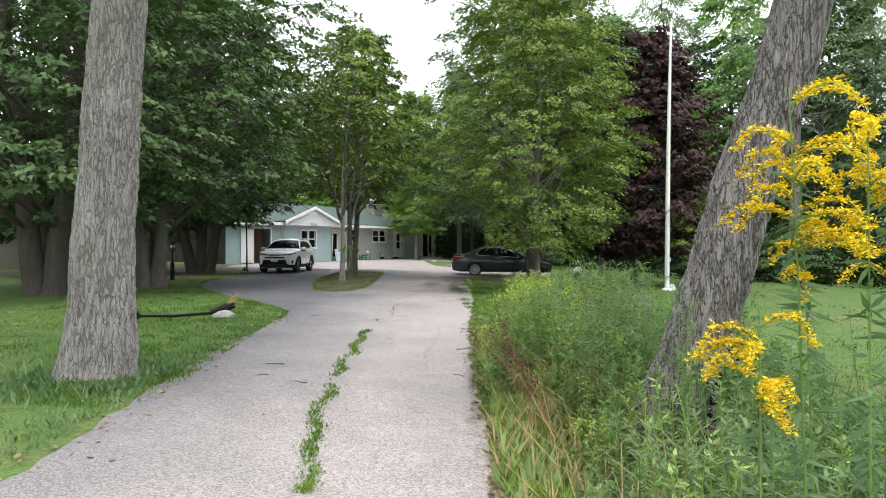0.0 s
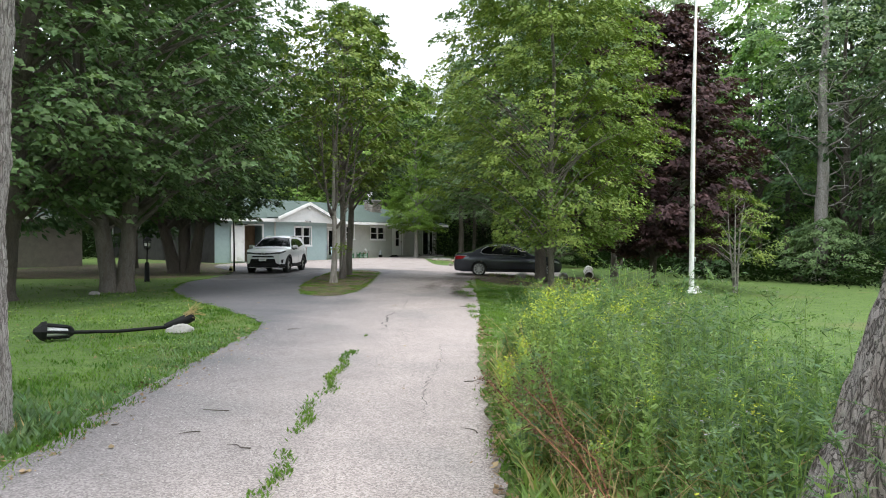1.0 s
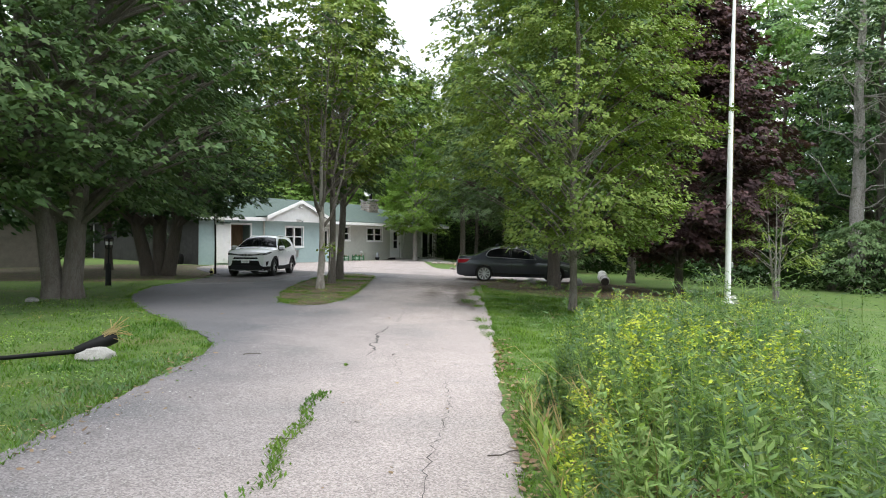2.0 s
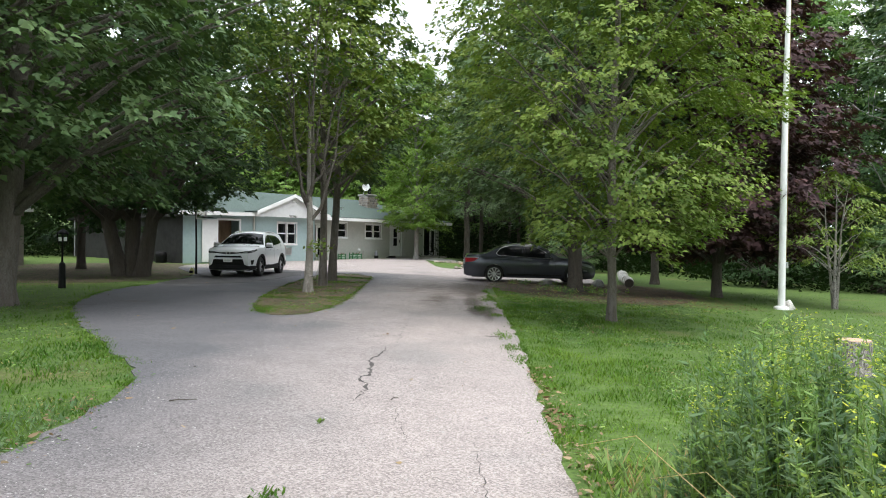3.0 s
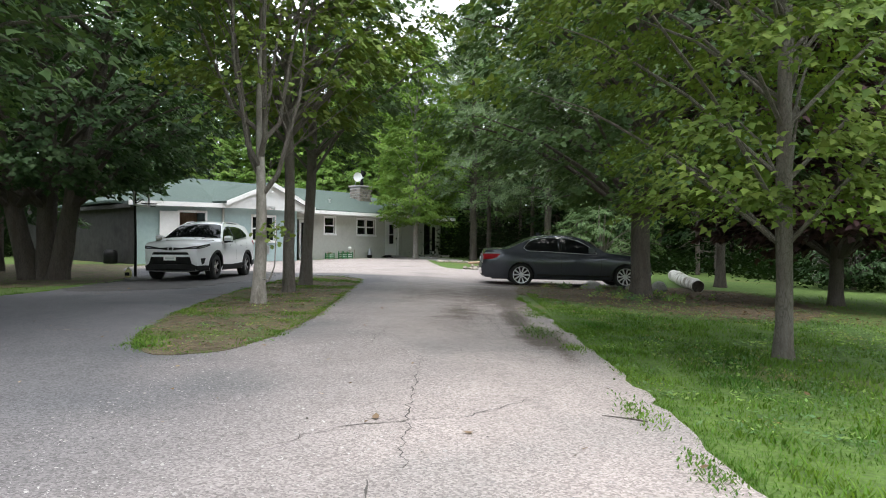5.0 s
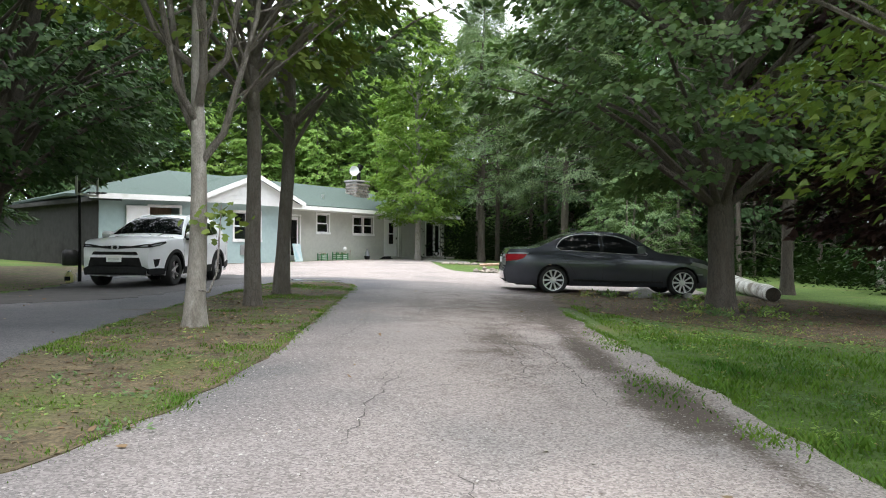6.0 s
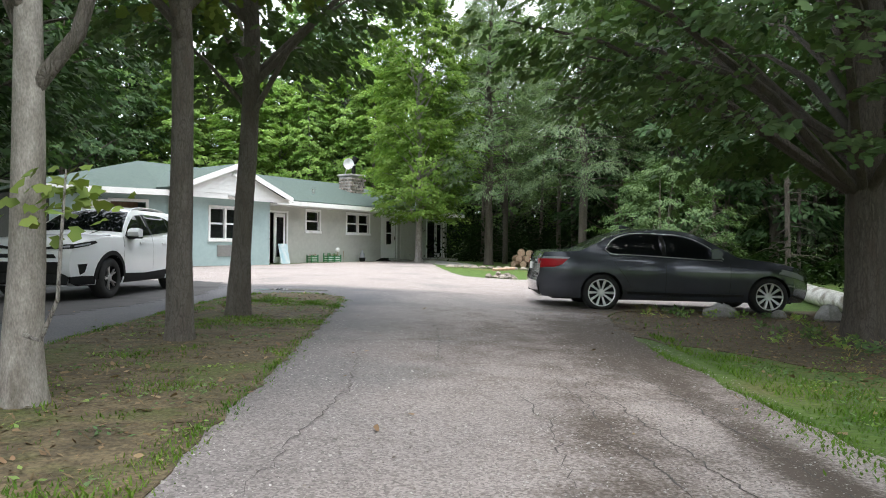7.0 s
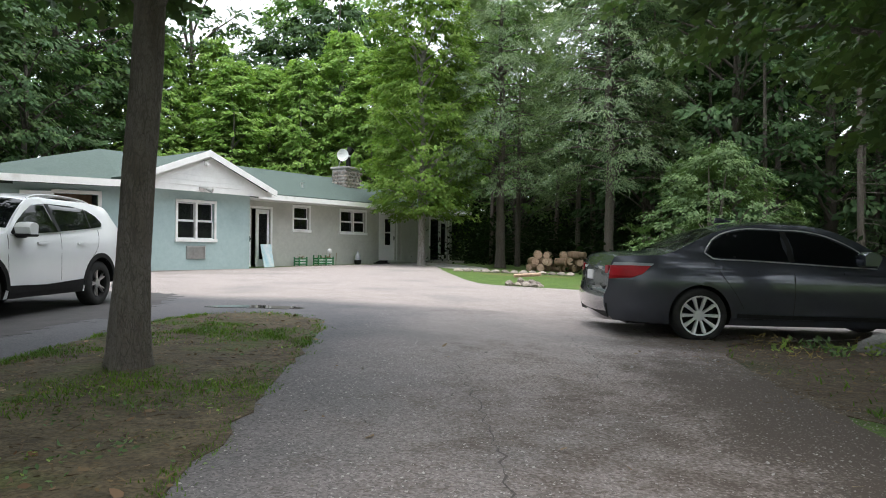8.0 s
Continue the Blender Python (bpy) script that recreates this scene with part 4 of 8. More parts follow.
def boughs(rng, ats, z0, z1, radius, profile, clumps, per, spread, size, lean, drooping=False):
    """A crown of boughs: each leaves its stem, bends over, and carries flat fans of leaves along its outer part."""
    each = 9 if clumps > 380 else 6
    count = max(6, clumps // each)
    c, n, s, t, wood = [], [], [], [], []
    rnd = np.random.default_rng(rng.randint(0, 10 ** 6))
    up = Vector((0, 0, 1))
    low, high = 0.75 * z0, z1 * 0.9
    for b in range(count):
        q = min(1.0, ((b + rng.random()) / count) ** 0.92)
        a = b * 2.39996 + rng.uniform(-0.5, 0.5)
        r = radius * envelope(profile, q) * rng.uniform(0.70, 1.10) * (1 + 0.4 * noise.noise(Vector((math.cos(a) * 1.3, math.sin(a) * 1.3, q * 4 + clumps))))
        r = max(r, 0.25)
        out = Vector((math.cos(a), math.sin(a), 0))
        end = out * r + Vector((lean[0] * q, lean[1] * q, z0 + (z1 - z0) * q))
        stem = ats[b % len(ats)]
        foot = stem(min(high, max(low, end.z + (0.15 if drooping else -rng.uniform(0.35, 0.8)) * r - 0.1)))[0]
        ctrl = foot.lerp(end, 0.55) + up * (0.20 * r + 0.1)
        at = lambda f: foot * ((1 - f) * (1 - f)) + ctrl * (2 * f * (1 - f)) + end * (f * f)
        wood.append((r, [at(f) for f in (0.0, 0.3, 0.6, 0.85)]))
        for j in range(each):
            f = 0.34 + 0.66 * (j + rng.random()) / each
            side = 1 if j % 2 else -1
            turn = a + side * rng.uniform(0.15, 1.0) * (1.15 - 0.6 * f)
            head = np.array((math.cos(turn), math.sin(turn), 0.0))
            across = np.array((-head[1], head[0], 0.0))
            p = at(f) + Vector((-out.y, out.x, 0)) * (side * rng.uniform(0.0, 0.55) * r * (1.08 - f)) + up * rng.gauss(0, 0.10)
            reach = spread * rng.uniform(0.55, 1.05)
            k = max(4, int(per * rng.uniform(0.6, 1.4)))
            u = rnd.random(k) ** 0.75 * reach
            v = rnd.normal(0, 0.26, k) * (0.25 * reach + 0.75 * u)
            fall = -(0.55 if drooping else 0.30) * u * u / reach + rnd.normal(0, 0.05 * reach + 0.02, k) - (rnd.random(k) ** 3 * 0.35 * reach if drooping else 0)
            c.append(np.array(p) + u[:, None] * head + v[:, None] * across + np.stack([0 * u, 0 * u, fall], 1))
            tilt = rnd.normal(0, 0.40, (k, 3)) + head * 0.30 + np.array(out) * 0.30
            tilt[:, 2] = 0.80 + rnd.normal(0, 0.25, k)
            n.append(tilt)
            t.append(head + across * (v / reach)[:, None] * 1.6 + rnd.normal(0, 0.35, (k, 3)) + np.array((0, 0, -0.45)))
            s.append(size * rnd.uniform(0.6, 1.3, k))
    return np.concatenate(c), np.concatenate(n), np.concatenate(s), np.concatenate(t), wood


def crown_arrays(rng, centres, per, spread, size, droop=0.38, flat=0.15):
    c, n, s = [], [], []
    for p in centres:
        out = Vector((p.x, p.y, 0))
        out = out.normalized() if out.length > 0.01 else Vector((1, 0, 0))
        k = spread * rng.uniform(0.7, 1.35)
        for _ in range(max(3, int(per * rng.uniform(0.6, 1.4)))):
            d = Vector((rng.gauss(0, 1), rng.gauss(0, 1), rng.gauss(0, flat))) * (k * 0.55)
            q = p + d - Vector((0, 0, droop * (d.x * out.x + d.y * out.y)))
            c.append(q)
            n.append((out.x * 0.45 + rng.gauss(0, 0.45), out.y * 0.45 + rng.gauss(0, 0.45), 0.9 + rng.gauss(0, 0.35)))
            s.append(size * rng.uniform(0.65, 1.3))
    return [tuple(p) for p in c], n, s


def trunk_shape(rng, height, r, lean=(0, 0), sides=14, flare=0.35, wave=0.12, ragged=0.05, base=(0, 0), ridge=0.0):
    wave = 0.03 if ridge else wave
    pts, rad = [], []
    steps = max(7, int(height / 0.7))
    ph, pv = rng.uniform(0, 6), rng.uniform(0, 6)
    zs = [-0.25, 0.0, 0.12, 0.35, 0.8] + [0.8 + (height - 0.8) * (k + 1) / steps for k in range(steps)]
    for z in zs:
        q = max(z, 0) / height
        pts.append(Vector((base[0] + lean[0] * max(z, 0) + wave * q * math.sin(ph + z * 0.9), base[1] + lean[1] * max(z, 0) + wave * q * math.sin(pv + z * 0.8), z)))
        crook = min(1.0, max(z, 0))
        pts[-1] += Vector((noise.noise(Vector((ph, pv, z * 0.9))), noise.noise(Vector((pv, ph, z * 0.9 + 7))), 0)) * (0.22 * r * crook)
        rad.append((1 + 0.12 * noise.noise(Vector((ph, z * 1.7, pv)))) * r * ((1 - q) ** 0.75 * 0.97 + 0.03) * (1 + flare * math.exp(-max(z, 0) * 5)))

    def at(z):
        for i in range(len(zs) - 1):
            if zs[i] <= z <= zs[i + 1]:
                f = (z - zs[i]) / (zs[i + 1] - zs[i])
                return pts[i].lerp(pts[i + 1], f), rad[i] + (rad[i + 1] - rad[i]) * f
        return pts[-1], rad[-1]
    if not ridge:
        return tube(pts, rad, sides, ragged, rng), at
    # deep vertical furrows: fine rings whose radius follows a drawn-out noise
    rings, z = [], -0.25
    while z < height:
        p, r0 = at(max(z, -0.24))
        ring = []
        for k in range(sides):
            a = 2 * math.pi * k / sides
            q = noise.noise(Vector((math.cos(a) * 7.5, math.sin(a) * 7.5, z * 1.8))) + 0.6 * noise.noise(Vector((math.cos(a) * 17, math.sin(a) * 17, z * 5))) + 0.3 * noise.noise(Vector((math.cos(a) * 34, math.sin(a) * 34, z * 14)))
            rr = r0 * (1 + ridge * (abs(q) * 2 - 0.6))
            ring.append((p.x + rr * math.cos(a), p.y + rr * math.sin(a), z))
        rings.append(ring)
        z += 0.04 if z < 4.4 else 0.4
    return loft(rings), at


def tree(name, x, y, height, r, crown, leaf, bark, seed, label, category="tree", group="", lean=(0, 0), stems=1, flare=0.35, limbs=40, sides=14, limb_r=0.05, crown_lean=(0, 0), single=True, ridge=0.0, fan=None):
    """crown: z0, z1, radius, profile, clumps, leaves a clump, clump size, leaf size, outline."""
    rng = random.Random(seed)
    t = thing(name, x, y, label=label, category=category, group=group)
    z0, z1, radius, profile, clumps, per, spread, size, outline = crown
    ats = []
    for k in range(stems):
        a = 2 * math.pi * k / stems + seed
        off = (0.0, 0.0) if stems == 1 else (math.cos(a) * r * 0.75, math.sin(a) * r * 0.75)
        ln = lean if stems == 1 else (lean[0] + math.cos(a) * 0.10, lean[1] + math.sin(a) * 0.10)
        if fan:
            off, ln = (fan[k][0], 0.1 * (k % 2)), (fan[k][1], 0.03)
        shape, at = trunk_shape(rng, height * (1 - 0.06 * k), r, ln, sides, flare, base=off, ridge=ridge)
        part("trunk", shape, M[bark], t, smooth=50)
        ats.append(at)
    c, n, s, tips, wood = boughs(rng, ats, z0, z1, radius, profile, clumps, per, spread, size, (lean[0] * z1 + crown_lean[0], lean[1] * z1 + crown_lean[1]), outline is LANCE)
    wood = sorted(wood, key=lambda w: -w[0])[:limbs]
    ls = [tube(pts, [limb_r * q * min(1.0, 0.4 + reach / radius * 0.6) for q in (1, 0.72, 0.42, 0.12)], 6) for reach, pts in wood]
    if single:
        for shape in ls:
            part("branch", shape, M[bark], t, smooth=60)
    elif ls:
        tagged(part("branch", join(*ls), M[bark], t, smooth=60), kind="stuff")
    # the drive is kept clear of low twigs
    free = ~((c[:, 0] + x > -3.0) & (c[:, 0] + x < 0.9) & (c[:, 2] < 2.9)) if y < 40 else np.ones(len(c), bool)
    part("crown", leaves("crown", c[free], n[free], s[free], M[leaf], outline, seed, tips[free]), None, t)
    return t


# maples beside the driveway
tree("maple_tree", 2.5, 17.15, 10.4, 0.092, (1.55, 11.6, 3.1, FULL, 1500, 44, 0.72, 0.088, MAPLE), "leaf_bright", "bark", 11, "young green maple with a dense low crown on the lawn", "maple tree", limbs=34, limb_r=0.026)
tree("maple_tree", 3.05, 25.3, 13.0, 0.22, (2.3, 14.0, 4.9, FULL, 1700, 32, 0.85, 0.125, STAR), "leaf_maple", "bark_dark", 12, "broad maple standing in bare soil beside the parked car", "maple tree", limbs=60, limb_r=0.07)
tree("island_tree", -4.42, 23.45, 9.8, 0.115, (3.7, 10.2, 2.9, TALL, 460, 26, 0.65, 0.125, STAR), "leaf_bright", "bark", 14, "slender dark-barked tree on the driveway island", "tree", "island trees", limbs=40)
tree("island_tree", -4.64, 25.85, 10.4, 0.135, (3.4, 11.0, 3.2, TALL, 540, 26, 0.65, 0.125, STAR), "leaf_maple", "bark", 15, "slender dark-barked tree at the far end of the island", "tree", "island trees", limbs=40, lean=(0.035, 0.0))
# big trees
tree("roadside_tree", -3.68, 3.25, 15, 0.345, (6.2, 14.5, 4.6, ROUND, 330, 28, 0.9, 0.17, MAPLE), "leaf_maple", "bark_pale", 16, "thick straight trunk with furrowed grey bark beside the driveway", "tree", lean=(0.068, 0.0), flare=0.28, sides=120, limbs=30, crown_lean=(-2.5, 1.0), ridge=0.055)
tree("leaning_tree", 1.88, 1.25, 11, 0.285, (6.0, 12.0, 3.2, ROUND, 220, 26, 0.9, 0.17, MAPLE), "leaf_deep", "bark_furrow", 17, "leaning old trunk with deeply furrowed bark among goldenrod", "tree", lean=(0.33, 0.03), flare=0.3, sides=120, limbs=24, crown_lean=(1.5, 0), ridge=0.07)
tree("lawn_tree", -9.35, 16.6, 13, 0.23, (2.2, 14.0, 5.2, FULL, 1500, 28, 0.85, 0.145, MAPLE), "leaf_maple", "bark", 18, "twin-stemmed maple on the lawn with drooping low branches", "maple tree", stems=2, limbs=60, limb_r=0.07, crown_lean=(2.2, 1.0), fan=((-0.16, -0.16), (0.17, 0.06)))
tree("lawn_tree", -12.4, 28.2, 13, 0.27, (2.5, 14.0, 5.6, FULL, 1800, 30, 0.9, 0.17, MAPLE), "leaf_deep", "bark_dark", 19, "three-stemmed maple at the edge of the parking bay", "maple tree", stems=3, limbs=60, limb_r=0.08, crown_lean=(-1.0, 0.5), fan=((-0.36, -0.26), (0.04, -0.02), (0.40, 0.17)))
tree("lawn_tree", -11.0, 13.9, 14, 0.30, (2.3, 15.0, 5.5, FULL, 1350, 26, 0.95, 0.17, MAPLE), "leaf_maple", "bark_dark", 20, "dark maple with forked stems on the shaded lawn", "maple tree", stems=2, limbs=50, limb_r=0.08, fan=((-0.2, -0.14), (0.2, 0.1)))
tree("purple_tree", 7.4, 25.4, 10.5, 0.15, (1.3, 10.8, 3.5, FULL, 1700, 28, 0.7, 0.18, MAPLE), "leaf_purple", "bark_dark", 21, "copper maple with dark purple leaves behind the flagpole", "maple tree", limbs=40)
tree("lawn_tree", 7.3, 32.1, 12, 0.16, (3.0, 13.0, 3.8, TALL, 520, 28, 0.8, 0.19, OVAL), "leaf_deep", "bark_dark", 22, "slim dark tree on the lawn behind the log", "tree", limbs=40)
tree("sapling", 9.55, 22.65, 3.6, 0.045, (1.15, 3.7, 1.6, ROUND, 150, 24, 0.5, 0.10, OVAL), "leaf_bright", "bark_pale", 23, "small thin tree with several pale stems on the lawn", "sapling", stems=3, limbs=24, limb_r=0.02)
# trees round the house
tree("house_tree", -3.75, 49.6, 11.5, 0.16, (2.2, 13.2, 2.6, FULL, 1700, 40, 0.72, 0.15, OVAL), "leaf_lime", "bark_pale", 24, "upright light-green tree in front of the house wall", "tree", limbs=50)
tree("spruce_tree", -0.4, 50.5, 14.8, 0.20, (2.9, 15.5, 3.4, CONE, 1100, 58, 0.85, 0.16, LANCE), "leaf_grey", "bark_dark", 25, "grey-green drooping conifer beside the house", "conifer", limbs=70)
tree("spruce_tree", 3.6, 47.5, 15.2, 0.20, (3.1, 16.0, 3.7, CONE, 1100, 58, 0.85, 0.16, LANCE), "leaf_grey", "bark_dark", 26, "grey-green conifer at the edge of the yard", "conifer", limbs=70)
tree("shrub_tree", 5.3, 41.0, 3.8, 0.09, (0.4, 4.2, 2.6, ROUND, 560, 40, 0.5, 0.10, OVAL), "leaf_maple", "bark", 27, "bushy green small tree behind the dark car", "small tree", stems=2, limbs=24)


def bare_trunk_tree():
    """A tall old tree at the edge of the woods: a long pale trunk with dead bare branches under a thin high crown."""
    rng = random.Random(53)
    g = thing("edge_tree", 17.4, 32.6, label="tall pale trunk with dead bare branches at the wood's edge", category="tree")
    shape, at = trunk_shape(rng, 17.0, 0.33, (0.012, 0), 14, 0.3)
    part("trunk", shape, M["bark_pale"], g, smooth=50)
    for k in range(24):
        z = rng.uniform(3.2, 12.0)
        a = rng.uniform(0, 6.283)
        o, d = at(z)[0], Vector((math.cos(a), math.sin(a), 0))
        l = rng.uniform(1.2, 3.4)
        pts = [o, o + d * l * 0.4 + Vector((0, 0, l * rng.uniform(-0.1, 0.25))), o + d * l * 0.75 + Vector((rng.gauss(0, 0.2), rng.gauss(0, 0.2), l * rng.uniform(0.0, 0.5))), o + d * l + Vector((rng.gauss(0, 0.3), rng.gauss(0, 0.3), l * rng.uniform(0.0, 0.7)))]
        part("dead_branch", tube(pts, [0.04, 0.03, 0.02, 0.006], 6), M["bark_pale"], g, smooth=60)
        for m in range(3):
            p = pts[1].lerp(pts[3], rng.random())
            w = Vector((rng.gauss(0, 0.4), rng.gauss(0, 0.4), rng.uniform(-0.3, 0.8)))
            part("twig", tube([p, p + w * 0.5, p + w * 1.1 + Vector((0, 0, -0.1))], [0.018, 0.012, 0.004], 5), M["bark_pale"], g)
    ends = clump_centres(rng, 150, 8.5, 18.0, 3.2, TALL)
    c, n, s = crown_arrays(rng, ends, 26, 0.8, 0.22)
    part("crown", leaves("crown", c, n, s, M["leaf_grey"], OVAL, 54), None, g)


bare_trunk_tree()
tree("shrub", 16.9, 31.2, 2.6, 0.06, (0.25, 3.1, 2.3, ROUND, 260, 30, 0.6, 0.15, OVAL), "leaf_maple", "bark_dark", 55, "round dark green shrub in front of the woods", "shrub", "wood edge shrubs", stems=3, limbs=18)
tree("shrub", 12.3, 33.6, 3.0, 0.06, (0.3, 3.4, 2.2, ROUND, 240, 30, 0.6, 0.15, OVAL), "leaf_deep", "bark_dark", 56, "mid-green shrub in front of the woods", "shrub", "wood edge shrubs", stems=3, limbs=18)


def forked_tree():
    """The pale island tree: a short trunk that forks into upright, half-bare limbs with many twigs."""
    rng = random.Random(13)
    g = thing("island_tree", -4.23, 20.8, label="pale tree forking into bare upright limbs on the driveway island", category="tree", group="island trees")
    shape, at = trunk_shape(rng, 5.4, 0.106, (0.02, 0), 18, 0.30)
    part("trunk", shape, M["bark_smooth"], g, smooth=50)
    ends = []
    for z0, dx, dy, out, top, r in ((1.75, 1, 0.1, 0.75, 5.6, 0.055), (2.05, -1, 0.3, 0.55, 6.8, 0.06), (2.2, -0.5, -0.9, 0.8, 6.2, 0.05), (2.35, 0.6, -0.7, 0.5, 7.6, 0.06), (2.6, 0.9, 0.6, 0.9, 7.0, 0.05), (2.8, -1, -0.2, 1.2, 6.4, 0.045), (3.1, 0.3, 1, 0.8, 7.4, 0.045), (2.45, -0.2, 0.9, 0.4, 8.0, 0.05)):
        o = at(z0)[0]
        d = Vector((dx, dy, 0)).normalized()
        pts = [o, o + d * out * 0.35 + Vector((0, 0, 0.35)), o + d * out * 0.75 + Vector((rng.gauss(0, 0.06), rng.gauss(0, 0.06), (top - z0) * 0.42)), o + d * out * 1.05 + Vector((rng.gauss(0, 0.12), rng.gauss(0, 0.12), (top - z0) * 0.72)), o + d * out * 1.25 + Vector((0, 0, top - z0))]
        part("limb", tube(pts, [r * 0.9, r * 0.75, r * 0.52, r * 0.32, r * 0.08], 8), M["bark"], g, smooth=60)
        for k in range(10):
            f = rng.uniform(1.0, 3.8)
            i = int(f)
            p = pts[i].lerp(pts[i + 1], f - i)
            w = (d * rng.uniform(-0.2, 1.0) + Vector((rng.gauss(0, 0.6), rng.gauss(0, 0.6), rng.uniform(0.5, 1.5)))) * rng.uniform(0.4, 1.0)
            part("twig", tube([p, p + w * 0.5 + Vector((0, 0, -0.03)), p + w], [r * 0.26, r * 0.18, 0.003], 5), M["bark"], g)
            ends.append(p + w)
    for k in range(75):
        a, q = rng.uniform(0, 6.283), rng.random()
        r = 0.5 + 1.5 * rng.random() ** 0.6
        ends.append(Vector((math.cos(a) * r, math.sin(a) * r, 3.6 + 4.8 * q)))
    ends = [p for p in ends if p.z > 4.4 or rng.random() < 0.4]
    c, n, s = crown_arrays(rng, ends, 24, 0.5, 0.115)
    part("crown", leaves("crown", c, n, s, M["leaf_bright"], STAR, 13), None, g)


forked_tree()


def sprout():
    """A sucker with a tuft of bright leaves that curves up from the pale island tree."""
    g = thing("tree_sprout", -4.05, 20.62, label="thin sucker with bright maple leaves beside the pale trunk", category="sapling")
    part("stem", tube([(-0.08, 0.05, 0.42), (0.05, -0.02, 0.40), (0.13, 0, 0.62), (0.15, 0, 1.0), (0.17, 0.0, 1.32)], [0.014, 0.013, 0.011, 0.009, 0.005], 6), M["bark_pale"], g, smooth=60)
    rng = random.Random(33)
    c, n, s = [], [], []
    for k in range(48):
        c.append((0.12 + rng.gauss(0, 0.16), rng.gauss(0, 0.14), 1.16 + rng.gauss(0, 0.09)))
        n.append((rng.gauss(0, 0.6), -0.4 + rng.gauss(0, 0.5), 0.7))
        s.append(rng.uniform(0.055, 0.115))
    tagged(part("leaf_tuft", leaves("leaf_tuft", c, n, s, M["leaf_bright"], STAR, 34), None, g), kind="stuff")


sprout()


# ---- the woods that close the yard: a few kinds, each repeated ----
def woods():
    rng = random.Random(77)
    kinds = []
    spec = [("leaf_wood", (2.6, 16.0, 4.8, ROUND, 320, 40, 1.35, 0.30, OVAL), 15.0, 0.22), ("leaf_deep", (1.9, 17.0, 4.6, TALL, 320, 40, 1.35, 0.30, OVAL), 16.0, 0.22),
            ("leaf_maple", (2.2, 14.0, 4.4, ROUND, 320, 40, 1.35, 0.29, OVAL), 13.0, 0.18), ("leaf_grey", (1.5, 17.5, 3.6, CONE, 320, 40, 1.3, 0.36, LANCE), 16.5, 0.20)]
    spots = []
    # behind the house, east edge, west edge
    for x in (-31, -26, -21, 1, 6, 11):
        spots.append((x + rng.uniform(-1.5, 1.5), 61 + abs(x + 10) * 0.1 + rng.uniform(-2, 3), rng.choice((0, 0, 2, 1))))
    for x in (-27, -13, 2, 14, 26):
        spots.append((x + rng.uniform(-2, 2), 70 + rng.uniform(-3, 3), rng.choice((0, 1, 3))))
    for k in range(7):
        spots.append((5.5 + k * 3.4 + rng.uniform(-1, 1), 49 - k * 1.2 + rng.uniform(-2, 2), rng.choice((1, 3, 1))))
    for k in range(5):
        spots.append((17 + k * 2.6, 38 - k * 3.6 + rng.uniform(-1.5, 1.5), rng.choice((1, 3, 0))))
        if k % 2:
            spots.append((24 + k * 2.4, 45 - k * 4.0 + rng.uniform(-1.5, 1.5), rng.choice((1, 3))))
    for k in range(4):
        spots.append((-26 - rng.uniform(0, 3) - k * 2.6, 54 - k * 4.5, rng.choice((1, 0, 2))))
    # two trees out of view in the west, added only for their shade
    spots += [(-20.0, 14.0, 1), (-24.0, 20.0, 2)]
    # three trees out of view behind the start, there only for reflections
    for k in range(3):
        spots.append((-15 + k * 16, -24 - rng.uniform(0, 5), rng.choice((0, 1, 2))))
    spots += [(-23.5, 54.0, 1), (-27.0, 50.0, 1), (-15.0, 67.5, 1), (-10.5, 68.0, 1), (-6.0, 67.0, 1), (-17.5, 24.0, 1), (-17.0, 33.0, 1), (-20.5, 28.5, 2), (1.5, 60.5, 0), (5.5, 58.0, 3), (8.5, 54.0, 1), (11.0, 57.0, 3), (13.5, 50.0, 1)]
    labels = ["tall broad-leaved tree of the woods round the yard", "dark tall tree in the shaded woods", "mid-green tree at the edge of the woods", "grey-green conifer in the woods"]
    for i, (leaf, crown, h, r) in enumerate(spec):
        kinds.append(tree("woodland_tree", *spots[i][:2], h, r, crown, leaf, "bark_dark", 40 + i, labels[i], "tree", "woodland trees", limbs=26, sides=9, limb_r=0.07, single=False))
        spots[i] = (*spots[i][:2], i, True)
    for s in spots:
        if len(s) == 4:
            continue
        x, y, k = s
        q = rng.uniform(0.85, 1.12)
        if y > 55:
            q *= 1.1 if -16 < x < -4.5 else 1.22
        copy_thing(kinds[k], pose(x, y, G(x, y), 0, 0, rng.uniform(0, 360)) @ Matrix.Diagonal((q, q, rng.uniform(0.9, 1.1) * q, 1)))

    for x, y, k, q in ((15.0, 48.5, 3, 1.3), (19.5, 47.0, 0, 1.3), (11.5, 53.0, 0, 1.3), (25.0, 44.0, 3, 1.3), (-20.0, 66.0, 1, 1.35), (-26.0, 63.0, 0, 1.3), (-14.0, 70.0, 0, 1.25), (-25.5, 60.0, 1, 1.4), (-30.0, 55.0, 0, 1.3), (-9.8, 75.0, 0, 1.27), (-0.8, 75.0, 3, 1.22)):
        copy_thing(kinds[k], pose(x, y, G(x, y), 0, 0, x * 40) @ Matrix.Diagonal((q, q, q, 1)))


woods()


